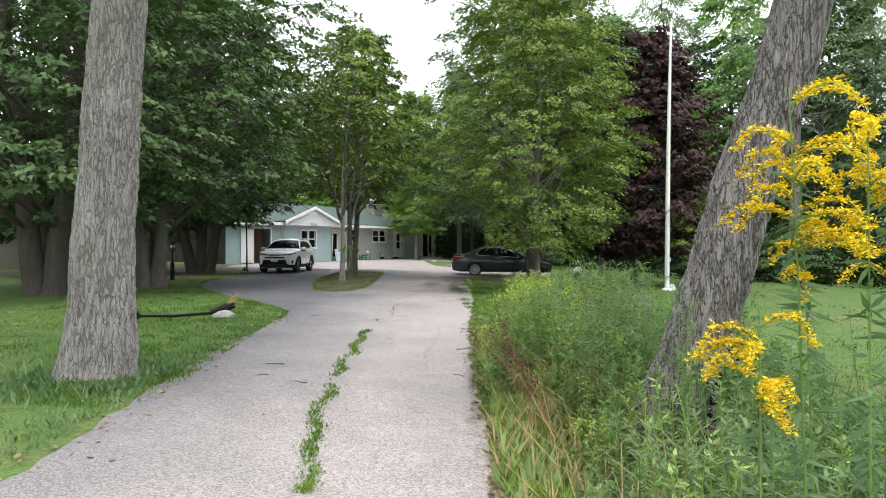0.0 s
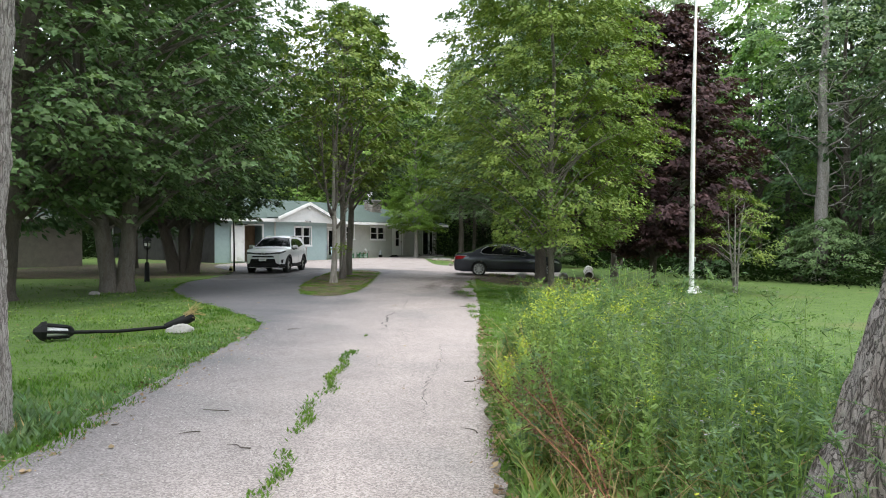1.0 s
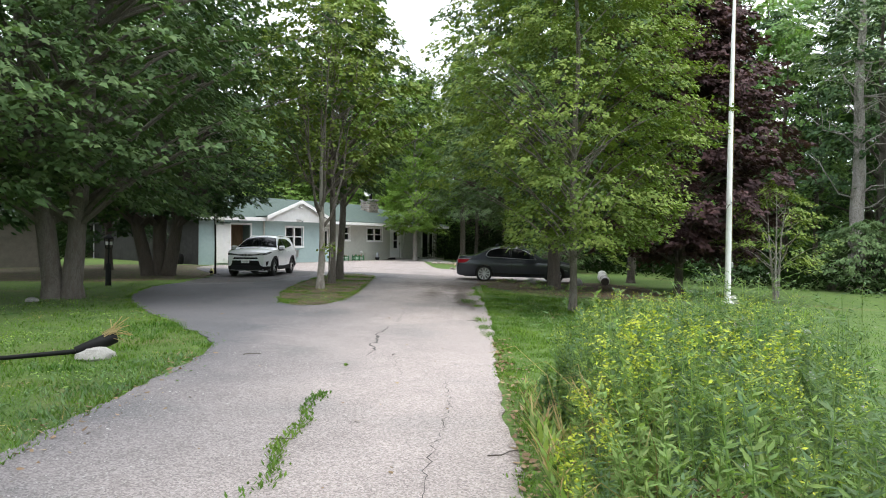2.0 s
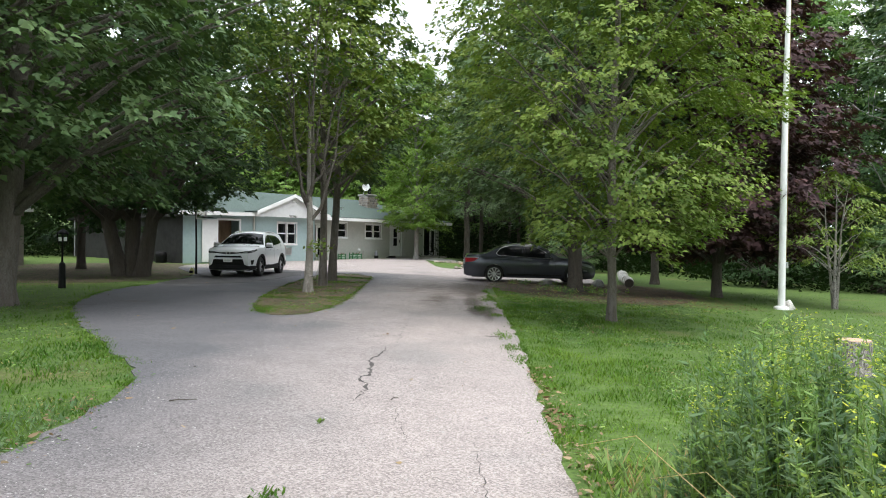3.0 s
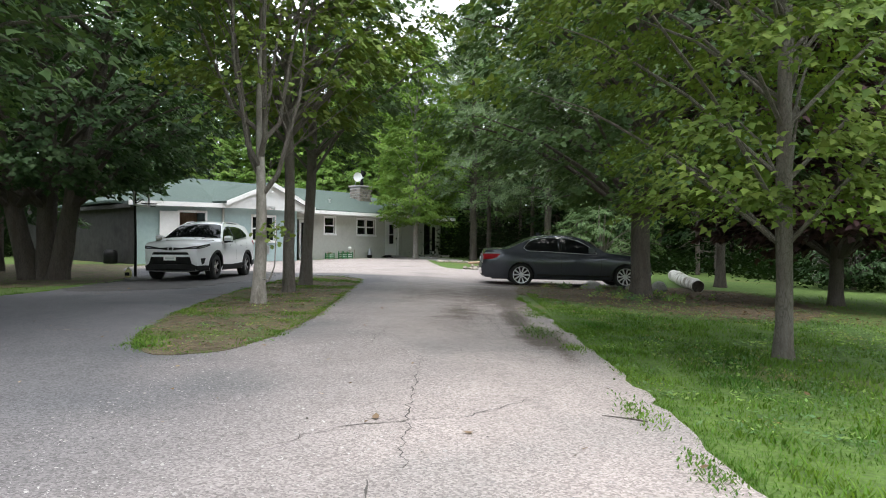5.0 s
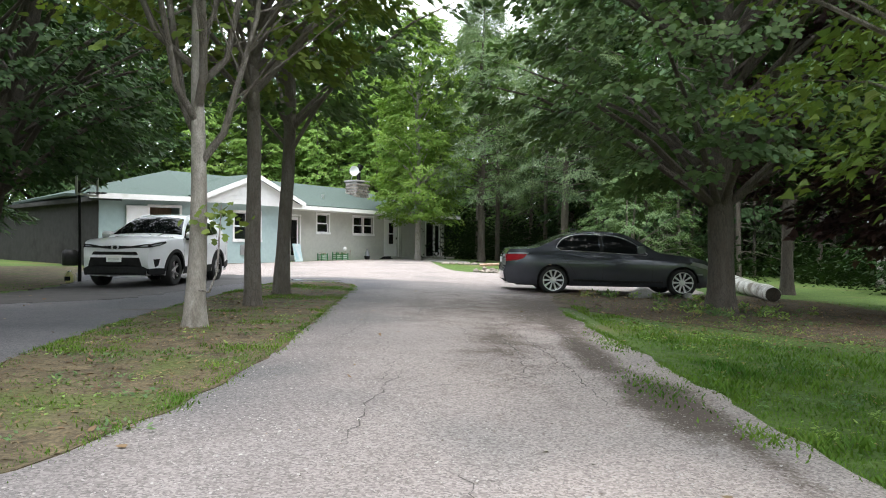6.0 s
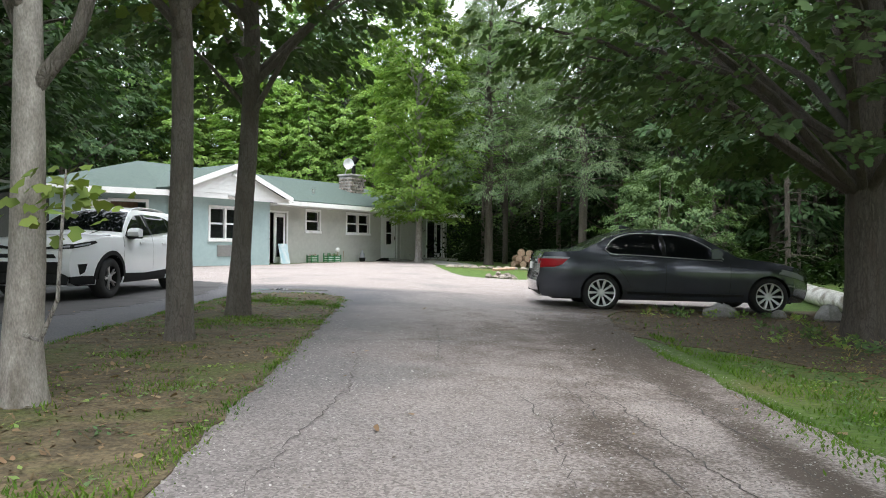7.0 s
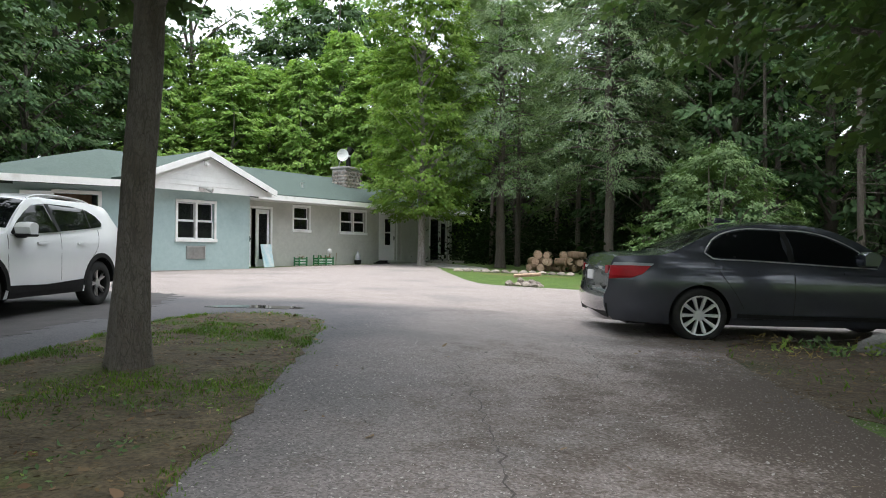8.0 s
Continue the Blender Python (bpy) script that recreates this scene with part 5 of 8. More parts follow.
def cedars():
    """The clipped-looking row of bright columnar cedars right behind the house."""
    rng = random.Random(88)
    column = [0.75, 0.98, 1.0, 0.97, 0.92, 0.83, 0.68, 0.45, 0.10]
    first = None
    for k in range(9):
        x, y = -19.5 + k * 2.0 + rng.uniform(-0.4, 0.4), 60.5 + (1.6 if k % 2 else 0.0) + rng.uniform(-0.5, 0.6)
        if first is None:
            first = tree("cedar_tree", x, y, 11.8, 0.16, (0.5, 13.0, 2.1, column, 1300, 22, 0.62, 0.22, OVAL), "leaf_cedar", "bark", 89, "bright green columnar cedar in the row behind the house", "cedar tree", "cedar row", limbs=16, sides=8, single=False)
            continue
        q = rng.uniform(0.9, 1.1)
        copy_thing(first, pose(x, y, G(x, y), 0, 0, rng.uniform(0, 360)) @ Matrix.Diagonal((q, q, rng.uniform(0.86, 1.06), 1)))


cedars()


def undergrowth():
    """Dense shrubs at the foot of the woods, in one mass that nobody could count."""
    rng = random.Random(5)
    pts = []
    for k in range(560):
        a = k / 250
        if a < 0.45:
            q = a / 0.45
            x, y = 6.5 + q * 24, 47.5 - q * 40
        elif a < 0.75:
            q = (a - 0.45) / 0.3
            x, y = -30 + q * 40, 59
        elif a > 1.68:
            q = (a - 1.68) / 0.56
            x, y = 5.5 + q * 12, 51 - q * 12 + 4 * math.sin(q * 3)
        elif a > 1.3:
            q = (a - 1.3) / 0.38
            x, y = 14 + q * 24, 47 - q * 42
        elif a > 1:
            x, y = -2.5 + (a - 1) * 40, 56.5
        else:
            q = (a - 0.75) / 0.25
            x, y = -31 - q * 6, 60 - q * 30
        x, y = x + rng.gauss(0, 1.3), y + rng.gauss(0, 1.3)
        for _ in range(5):
            pts.append(Vector((x + rng.gauss(0, 0.8), y + rng.gauss(0, 0.8), G(x, y) + abs(rng.gauss(0.35, 0.4) if a < 0.45 or a > 1.3 else rng.gauss(0.9, 0.85)))))
    for k in range(70):
        x, y = -24 - rng.random() * 12, 50 + rng.gauss(0, 1.5)
        for _ in range(4):
            pts.append(Vector((x + rng.gauss(0, 0.8), y + rng.gauss(0, 0.8), G(x, y) + abs(rng.gauss(1.2, 1.2)))))
    for k in range(270):
        x, y = rng.uniform(-9, 28), 66 + rng.gauss(0, 1.2)
        for _ in range(5):
            pts.append(Vector((x + rng.gauss(0, 0.8), y + rng.gauss(0, 0.8), G(x, y) + rng.uniform(0.0, 6.5))))
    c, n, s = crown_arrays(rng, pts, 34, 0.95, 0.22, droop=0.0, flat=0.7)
    solo("undergrowth", leaves("undergrowth", c, n, s, M["leaf_shaded"], OVAL, 6), None, "dense dark green undergrowth at the foot of the woods", "undergrowth", kind="stuff")


undergrowth()


def shade_stand():
    """Thin conifer trunks with dead lower branches in the deep shade east of the house."""
    rng = random.Random(97)
    spots = [(0.9, 53.2), (2.3, 55.6), (3.2, 51.9), (4.6, 54.4), (5.6, 50.2), (6.5, 52.6), (7.4, 48.4), (8.6, 50.6), (9.4, 46.6), (10.6, 48.6), (11.4, 44.6), (12.6, 46.6), (13.6, 42.4), (14.9, 44.2), (15.8, 40.0), (17.2, 41.8), (18.0, 37.4), (19.5, 39.2),
             (20.2, 34.2), (21.8, 36.2), (22.0, 30.4), (23.6, 32.4), (-0.9, 56.0), (1.0, 58.0), (8.0, 43.8), (10.0, 40.8)]
    for x, y in spots:
        x, y = x + rng.uniform(-0.5, 0.5), y + rng.uniform(-0.5, 0.5)
        g = thing("conifer_trunk", x, y, label="slim dark conifer trunk with dead lower branches", category="tree", group="shaded conifers")
        h, r = rng.uniform(8, 11), rng.uniform(0.08, 0.15)
        lean = rng.gauss(0, 0.02)
        part("trunk", tube([(0, 0, -0.2), (0, 0, 0.1), (lean * 4, 0, h * 0.5), (lean * 8, 0, h)], [r * 1.25, r, r * 0.75, r * 0.3], 8, 0.05, rng), M["bark_dark"], g, smooth=50)
        dead = []
        for k in range(26):
            z, a, l = rng.uniform(0.5, 5.5), rng.uniform(0, 6.283), rng.uniform(0.5, 1.7)
            d = Vector((math.cos(a), math.sin(a), 0))
            o = Vector((lean * z, 0, z))
            dead.append(tube([o, o + d * l * 0.5 + Vector((0, 0, -0.06)), o + d * l + Vector((rng.gauss(0, 0.1), rng.gauss(0, 0.1), -0.25 * l))], [0.016, 0.011, 0.004], 4))
        tagged(part("dead_wood", join(*dead), M["bark_dark"], g), kind="stuff")
        pts = [Vector((math.cos(a) * d, math.sin(a) * d, z)) for a, d, z in ((rng.uniform(0, 6.283), rng.uniform(0.3, 1.9), rng.uniform(3.6, h)) for _ in range(60))]
        c, n, s = crown_arrays(rng, pts, 26, 0.7, 0.2)
        part("crown", leaves("crown", c, n, s, M["leaf_deep"], LANCE, rng.randint(1, 9999)), None, g)


shade_stand()


def far_woods():
    """The closed wall of woods far behind, all round."""
    rng = random.Random(15)
    pts = []
    for k in range(1900):
        a = rng.uniform(0, 2 * math.pi)
        x, y = 12 + 62 * math.cos(a) * rng.uniform(0.95, 1.15), 30 + 58 * math.sin(a) * rng.uniform(0.95, 1.15)
        top = 15 + 3.5 * noise.noise(Vector((x * 0.09, y * 0.09, 3)))
        pts.append(Vector((x, y, G(x, y) + top * rng.random() ** 1.5)))
    for k in range(900):
        a = rng.uniform(-0.6, 2.2)
        x, y = 10 + 46 * math.cos(a), 30 + 44 * math.sin(a)
        pts.append(Vector((x, y, G(x, y) + rng.uniform(0, 8))))
    c, n, s = crown_arrays(rng, pts, 24, 2.2, 1.0, droop=0.0, flat=0.7)
    solo("far_woods", leaves("far_woods", c, n, s, M["leaf_deep"], OVAL, 16), None, "dark closed woodland far behind the yard", "woodland", kind="stuff")


far_woods()


# ---- parked cars: x forward from the rear bumper, y to the car's left ----
def curve(points, step):
    """A smooth line through points, with a point every step or so."""
    out = []
    for i in range(len(points) - 1):
        p0, p1, p2, p3 = points[max(i - 1, 0)], points[i], points[i + 1], points[min(i + 2, len(points) - 1)]
        n = max(1, round(math.dist(p1, p2) / step))
        for k in range(n):
            t = k / n
            out.append(tuple(0.5 * (2 * b + (c - a) * t + (2 * a - 5 * b + 4 * c - d) * t * t + (3 * b - a - 3 * c + d) * t ** 3) for a, b, c, d in zip(p0, p1, p2, p3)))
    return out + [tuple(points[-1])]


def car_side(length, widths, tail, nose):
    def half(x, z):
        for (z0, y0), (z1, y1) in zip(widths, widths[1:]):
            if z <= z1:
                y = y0 + (y1 - y0) * max(0.0, (z - z0) / (z1 - z0))
                break
        else:
            y = widths[-1][1]
        if x < tail[0]:
            y *= 1 - tail[1] * ((tail[0] - x) / tail[0]) ** 2.2
        if x > length - nose[0]:
            y *= 1 - nose[1] * ((x - length + nose[0]) / nose[0]) ** 2.2
        return y
    return half


def patch(poly, half, side, off, grid=0.12, depth=0.02):
    """A plate that lies on the car's side, off metres proud of it."""
    v, f = fill(poly, (), grid)
    n = len(poly)
    top = [(x, side * (half(x, z) + off), z) for x, z in v]
    low = [(x, side * (half(x, z) + off - depth), z) for x, z in v[:n]]
    k = len(top)
    rim = [(i, (i + 1) % n, k + (i + 1) % n, k + i) for i in range(n)]
    faces = [tuple(t) if side < 0 else tuple(reversed(t)) for t in f] + rim
    return top + low, faces


def face_patch(poly, xs, half_at, sign, off, bulge, grid=0.1, depth=0.02):
    """A plate on the nose or tail: poly in (y, z), xs gives the body's end at a height."""
    v, f = fill(poly, (), grid)
    n = len(poly)
    place = lambda y, z, o: (xs(z) + sign * (bulge * (1 - min(1, abs(y) / half_at(z)) ** 2) + o), y, z)
    top = [place(y, z, off) for y, z in v]
    low = [place(y, z, off - depth) for y, z in v[:n]]
    k = len(top)
    return top + low, [tuple(t) if sign > 0 else tuple(reversed(t)) for t in f] + [(i, (i + 1) % n, k + (i + 1) % n, k + i) for i in range(n)]


def ribbon(points, half, side, width, off):
    """A thin strip along a line on the car's side."""
    rings = []
    for i, (x, z) in enumerate(points):
        a, b = points[max(i - 1, 0)], points[min(i + 1, len(points) - 1)]
        d = Vector((b[0] - a[0], b[1] - a[1])).normalized()
        nx, nz = -d.y * width / 2, d.x * width / 2
        rings.append([(x + nx, side * (half(x + nx, z + nz) - 0.01), z + nz), (x + nx, side * (half(x + nx, z + nz) + off), z + nz),
                      (x - nx, side * (half(x - nx, z - nz) + off), z - nz), (x - nx, side * (half(x - nx, z - nz) - 0.01), z - nz)])
    return loft(rings)


def lathe_y(profile, sides=32):
    """Turns a profile of (radius, y) about the y axis."""
    rings = [[(r * math.cos(a), y, r * math.sin(a)) for a in (2 * math.pi * k / sides for k in range(sides))] for r, y in profile]
    return loft(rings, caps=False)


def wheel(car, x, y, z, side, tyre_r, rim_r, width, spokes, spoke_mat, twin):
    h = width / 2
    w = part("wheel", lathe_y([(rim_r, -h), (rim_r - 0.02, -h * 0.4), (rim_r - 0.03, h * 0.5), (rim_r - 0.012, h * 0.92), (rim_r + 0.004, h * 0.96), (rim_r + 0.004, h * 0.8)]), M["black"], car, "alloy wheel", 40, pose(x, y, z, 0, 0, 0 if side > 0 else 180))
    part("tyre", lathe_y([(rim_r, -h), (tyre_r - 0.03, -h), (tyre_r, -h + 0.03), (tyre_r, h - 0.03), (tyre_r - 0.03, h), (rim_r + 0.02, h), (rim_r, h * 0.9)]), M["rubber"], w, "black tyre", 50)
    part("rim", lathe_y([(rim_r - 0.016, h * 0.80), (rim_r - 0.014, h * 0.92), (rim_r + 0.005, h * 0.965), (rim_r + 0.005, h * 0.85)]), M["black" if twin else "alloy"], w, "dark rim edge" if twin else "bright rim edge", 40)
    part("brake", join(lathe_y([(0.0, h * 0.05), (rim_r - 0.03, h * 0.05)], 24)), M["black"], w)
    for k in range(spokes):
        base = 2 * math.pi * k / spokes
        for q in ((-0.10, 0.10) if twin else (0.0,)):
            a0, a1 = base + q * 0.6, base + q * 1.6
            wi, wo = (0.011, 0.010) if twin else (0.014, 0.026)
            rings = []
            for r, a, ww, yy in ((0.045, a0, wi, h * 0.72), ((0.045 + rim_r) / 2, (a0 + a1) / 2, (wi + wo) / 2, h * 0.80), (rim_r - 0.015, a1, wo, h * 0.84)):
                c, s = math.cos(a), math.sin(a)
                rings.append([(r * c - ww * s, yy - 0.03, r * s + ww * c), (r * c - ww * s * 0.7, yy, r * s + ww * c * 0.7), (r * c + ww * s * 0.7, yy, r * s - ww * c * 0.7), (r * c + ww * s, yy - 0.03, r * s - ww * c)])
            part("spoke", loft(rings), M[spoke_mat], w)
    part("hub_cap", lathe_y([(0.0, h * 0.80), (0.05, h * 0.79), (0.065, h * 0.70), (0.065, h * 0.4)], 16), M[spoke_mat], w, smooth=50)
    return w


def car(name, label, length, top_line, glass_spans, half, wheels, tyre_r, arch_r, floor_z, paint, windows, bulge):
    c = thing(name, 0, 0, 0, 0, label, "car")
    line = curve(top_line, 0.07)
    (rx, rz), (fx, fz) = wheels
    bottom = []
    for wx in (fx, rx):
        start = math.asin((floor_z - rz) / arch_r)
        bottom += [(wx + arch_r * math.cos(a), rz + arch_r * math.sin(a)) for a in (start + (math.pi - 2 * start) * k / 14 for k in range(15))]
    outline = line + [(line[-1][0] - 0.08, floor_z)] * (line[-1][1] > floor_z + 0.03) + bottom + [(line[0][0] + 0.08, floor_z)] * (line[0][1] > floor_z + 0.03)
    outline = dense(outline, 0.12)
    v, f = fill(outline, (), 0.11)
    shapes = []
    for side in (1, -1):
        shapes.append(([(x, side * half(x, z), z) for x, z in v], [tuple(reversed(t)) if side > 0 else tuple(t) for t in f]))
    rows, cols = [], 9
    for i, (x, z) in enumerate(line):
        a, b = line[max(i - 1, 0)], line[min(i + 1, len(line) - 1)]
        d = Vector((b[0] - a[0], b[1] - a[1])).normalized()
        y = half(x, z)
        rows.append([(x - d.y * bulge * (1 - s * s), y * s, z + d.x * bulge * (1 - s * s)) for s in (-1 + 2 * k / (cols - 1) for k in range(cols))])
    glassy = lambda x: next((g for g in glass_spans if g[0] < x < g[1]), None)
    spans = {g: [] for g in glass_spans}
    for i, (x, z) in enumerate(line):
        g = glassy(x) if z > glass_spans[0][2] else None
        if g:
            spans[g].append(rows[i])
    floor = box(0.3, length - 0.35, -half(1.5, 0.5) + 0.26, half(1.5, 0.5) - 0.26, floor_z - 0.02, 0.62)
    part("body", join(*shapes, loft(rows, closed=False)), paint, c, smooth=38)
    part("underbody", floor, M["black"], c)
    for g, rr in spans.items():
        # glass lies 5 mm proud of the shell, pillars left free at both sides
        inset = [[(p[0], p[1] * 0.955, p[2] + 0.006) for p in r] for r in rr[1:-1]]
        part("windscreen" if g[0] > length / 2 else "rear_window", loft(inset, closed=False), M["glass_car"], c, "dark reflecting glass", 60)
    for side in (1, -1):
        for wx, wz in wheels:
            ring = lambda yy: [(wx + arch_r * math.cos(a), side * yy, wz + arch_r * math.sin(a)) for a in (math.pi * k / 14 for k in range(15))]
            part("wheel_liner", loft([ring(half(wx, 0.6) - 0.30), ring(half(wx, 0.6) - 0.015)], closed=False), M["black"], c)
        for name_, poly in windows:
            part(name_, patch(poly, half, side, 0.005, 0.12), M["glass_car"], c, "dark side glass", 60)
    return c


def place(ob, m):
    ob.matrix_basis = m


def mirror(c, x, y, z, side, mat):
    sh = loft([[(x + dx * 0.09, side * (y + 0.02 + q * 0.2), z + dz * (0.07 + 0.02 * math.sin(q * 3))) for dx, dz in ((-1, -1), (-1.1, 0.6), (-0.6, 1), (0.5, 1), (1.1, 0.2), (0.7, -1))] for q in (0, 0.25, 0.7, 1.0)])
    part("mirror", sh, mat, c, smooth=50)


def sedan():
    L, rear, front = 4.84, (1.11, 0.325), (3.998, 0.325)
    half = car_side(L, [(0.15, 0.80), (0.30, 0.885), (0.55, 0.912), (0.70, 0.918), (0.79, 0.928), (0.84, 0.900), (0.92, 0.884), (0.98, 0.865), (1.10, 0.80), (1.25, 0.70), (1.40, 0.585), (1.47, 0.50)], (0.75, 0.17), (1.05, 0.44))
    top = [(0.12, 0.24), (0.02, 0.36), (0.0, 0.52), (0.04, 0.64), (0.05, 0.78), (0.08, 0.92), (0.12, 0.995), (0.30, 1.015), (0.70, 1.04), (1.00, 1.165), (1.30, 1.30), (1.60, 1.385), (2.0, 1.432), (2.4, 1.432), (2.70, 1.39),
           (2.95, 1.285), (3.20, 1.135), (3.45, 0.985), (3.60, 0.96), (3.95, 0.925), (4.35, 0.865), (4.62, 0.80), (4.76, 0.72), (4.83, 0.58), (4.84, 0.42), (4.78, 0.26)]
    win_rear = [(1.20, 1.072), (1.27, 1.017), (1.70, 1.002), (2.16, 0.982), (2.14, 1.347), (1.75, 1.357), (1.48, 1.307), (1.30, 1.212)]
    win_front = [(2.22, 0.980), (2.70, 0.957), (3.13, 0.937), (3.16, 0.957), (2.95, 1.137), (2.68, 1.277), (2.40, 1.337), (2.20, 1.347)]
    c = car("dark_sedan", "dark grey metallic saloon car parked across the drive", L, top, [(0.76, 1.45, 1.03), (2.72, 3.44, 0.99)], half, (rear, front), 0.325, 0.365, 0.215, M["paint_grey"], [("side_window", win_rear), ("side_window", win_front)], 0.05)
    for s in (1, -1):
        for wx, wz in (rear, front):
            wheel(c, wx, s * 0.79, wz, s, 0.322, 0.232, 0.23, 10, "alloy", False)
        part("window_trim", ribbon(curve([(1.17, 1.072), (1.26, 1.002), (1.70, 0.987), (2.20, 0.965), (2.70, 0.942), (3.18, 0.924)], 0.1), half, s, 0.014, 0.008), M["metal"], c, "bright trim below the side windows")
        part("window_trim", ribbon(curve([(1.17, 1.072), (1.29, 1.227), (1.48, 1.324), (1.75, 1.374), (2.14, 1.367), (2.42, 1.357), (2.70, 1.294), (2.97, 1.152), (3.2, 0.947)], 0.08), half, s, 0.013, 0.008), M["metal"], c)
        part("pillar", patch([(2.15, 0.982), (2.225, 0.980), (2.205, 1.347), (2.135, 1.347)], half, s, 0.008, 0.15), M["black"], c)
        part("pillar", ribbon([(1.52, 1.012), (1.50, 1.312)], half, s, 0.03, 0.008), M["black"], c)
        for line in ([(2.19, 1.0), (2.21, 0.70), (2.20, 0.34), (2.10, 0.28)], [(1.62, 0.42), (1.50, 0.62), (1.36, 0.80), (1.24, 1.02)], [(3.30, 0.95), (3.32, 0.70), (3.30, 0.34), (3.2, 0.28)], [(1.6, 0.30), (2.4, 0.29), (3.3, 0.30)]):
            part("door_gap", ribbon(curve(line, 0.08), half, s, 0.006, 0.0012), M["black"], c)
        for x in (1.78, 2.78):
            part("door_handle", patch([(x, 0.845), (x + 0.22, 0.835), (x + 0.22, 0.865), (x, 0.875)], half, s, 0.022, 0.1, 0.03), M["paint_grey"], c)
        part("sill_trim", ribbon(curve([(1.55, 0.335), (2.4, 0.325), (3.55, 0.325)], 0.1), half, s, 0.045, 0.018), M["plastic"], c, "dark rubbing strip")
        part("crease", ribbon(curve([(0.45, 0.86), (1.1, 0.88), (2.2, 0.855), (3.3, 0.83), (4.2, 0.76)], 0.1), half, s, 0.02, 0.006), M["paint_grey"], c)
        part("tail_light", patch([(0.05, 0.735), (0.30, 0.755), (0.42, 0.80), (0.52, 0.895), (0.30, 0.900), (0.07, 0.895), (0.055, 0.80)], half, s, 0.008, 0.08), M["red"], c, "red tail light")
        part("tail_light_lens", patch([(0.08, 0.893), (0.30, 0.898), (0.53, 0.898), (0.56, 0.925), (0.30, 0.935), (0.11, 0.932)], half, s, 0.012, 0.08), M["lens"], c)
        part("headlight", patch([(4.15, 0.72), (4.45, 0.66), (4.72, 0.60), (4.70, 0.68), (4.52, 0.745), (4.22, 0.80)], half, s, 0.006, 0.08), M["lens"], c, "clear headlight")
        part("side_lamp", patch([(4.35, 0.50), (4.50, 0.49), (4.50, 0.52), (4.35, 0.53)], half, s, 0.008, 0.1), M["lens"], c)
        mirror(c, 3.02, half(3.0, 0.99) + 0.0, 1.035, s, M["paint_grey"])
    tail = lambda z: 0.045
    ha = lambda z: 0.74
    part("bumper_strip", face_patch([(-0.70, 0.60), (0.70, 0.60), (0.70, 0.64), (-0.70, 0.64)], lambda z: 0.03, ha, -1, 0.012, 0.05), M["plastic"], c)
    # panel added over the body-coloured bumper to darken its pale ground reflection
    part("bumper_skirt", face_patch([(-0.76, 0.27), (0.76, 0.27), (0.78, 0.44), (-0.78, 0.44)], lambda z: 0.06 - (z - 0.27) * 0.2, ha, -1, 0.014, 0.05), M["plastic"], c, "added dark panel that hides a pale reflection on the lower bumper")
    part("number_plate", face_patch([(-0.16, 0.70), (0.16, 0.70), (0.16, 0.82), (-0.16, 0.82)], lambda z: 0.05, ha, -1, 0.014, 0.05), M["white"], c, "pale number plate")
    part("boot_lip", face_patch([(-0.5, 0.84), (0.5, 0.84), (0.5, 0.875), (-0.5, 0.875)], lambda z: 0.065, ha, -1, 0.014, 0.05), M["metal"], c)
    for s in (1, -1):
        part("tail_light", face_patch([(0.64 * s, 0.745), (0.735 * s, 0.735), (0.735 * s, 0.895), (0.64 * s, 0.890)][::s], lambda z: 0.06, ha, -1, 0.012, 0.05), M["red"], c)
        part("grille", face_patch([(0.06 * s, 0.56), (0.30 * s, 0.57), (0.28 * s, 0.68), (0.08 * s, 0.68)][::s], lambda z: 4.80 - (z - 0.5) * 0.5, ha, 1, 0.012, 0.05), M["black"], c)
    part("roof_fin", loft([[(1.60, -0.03, 1.46), (1.60, 0.03, 1.46), (1.82, 0.03, 1.48), (1.82, -0.03, 1.48)], [(1.60, -0.012, 1.53), (1.60, 0.012, 1.53), (1.66, 0.012, 1.53), (1.66, -0.012, 1.53)]]), M["paint_grey"], c, "small roof aerial")
    place(c, pose(-0.45, 29.80, -0.158, 0, 0.8, 1.0))
    return c


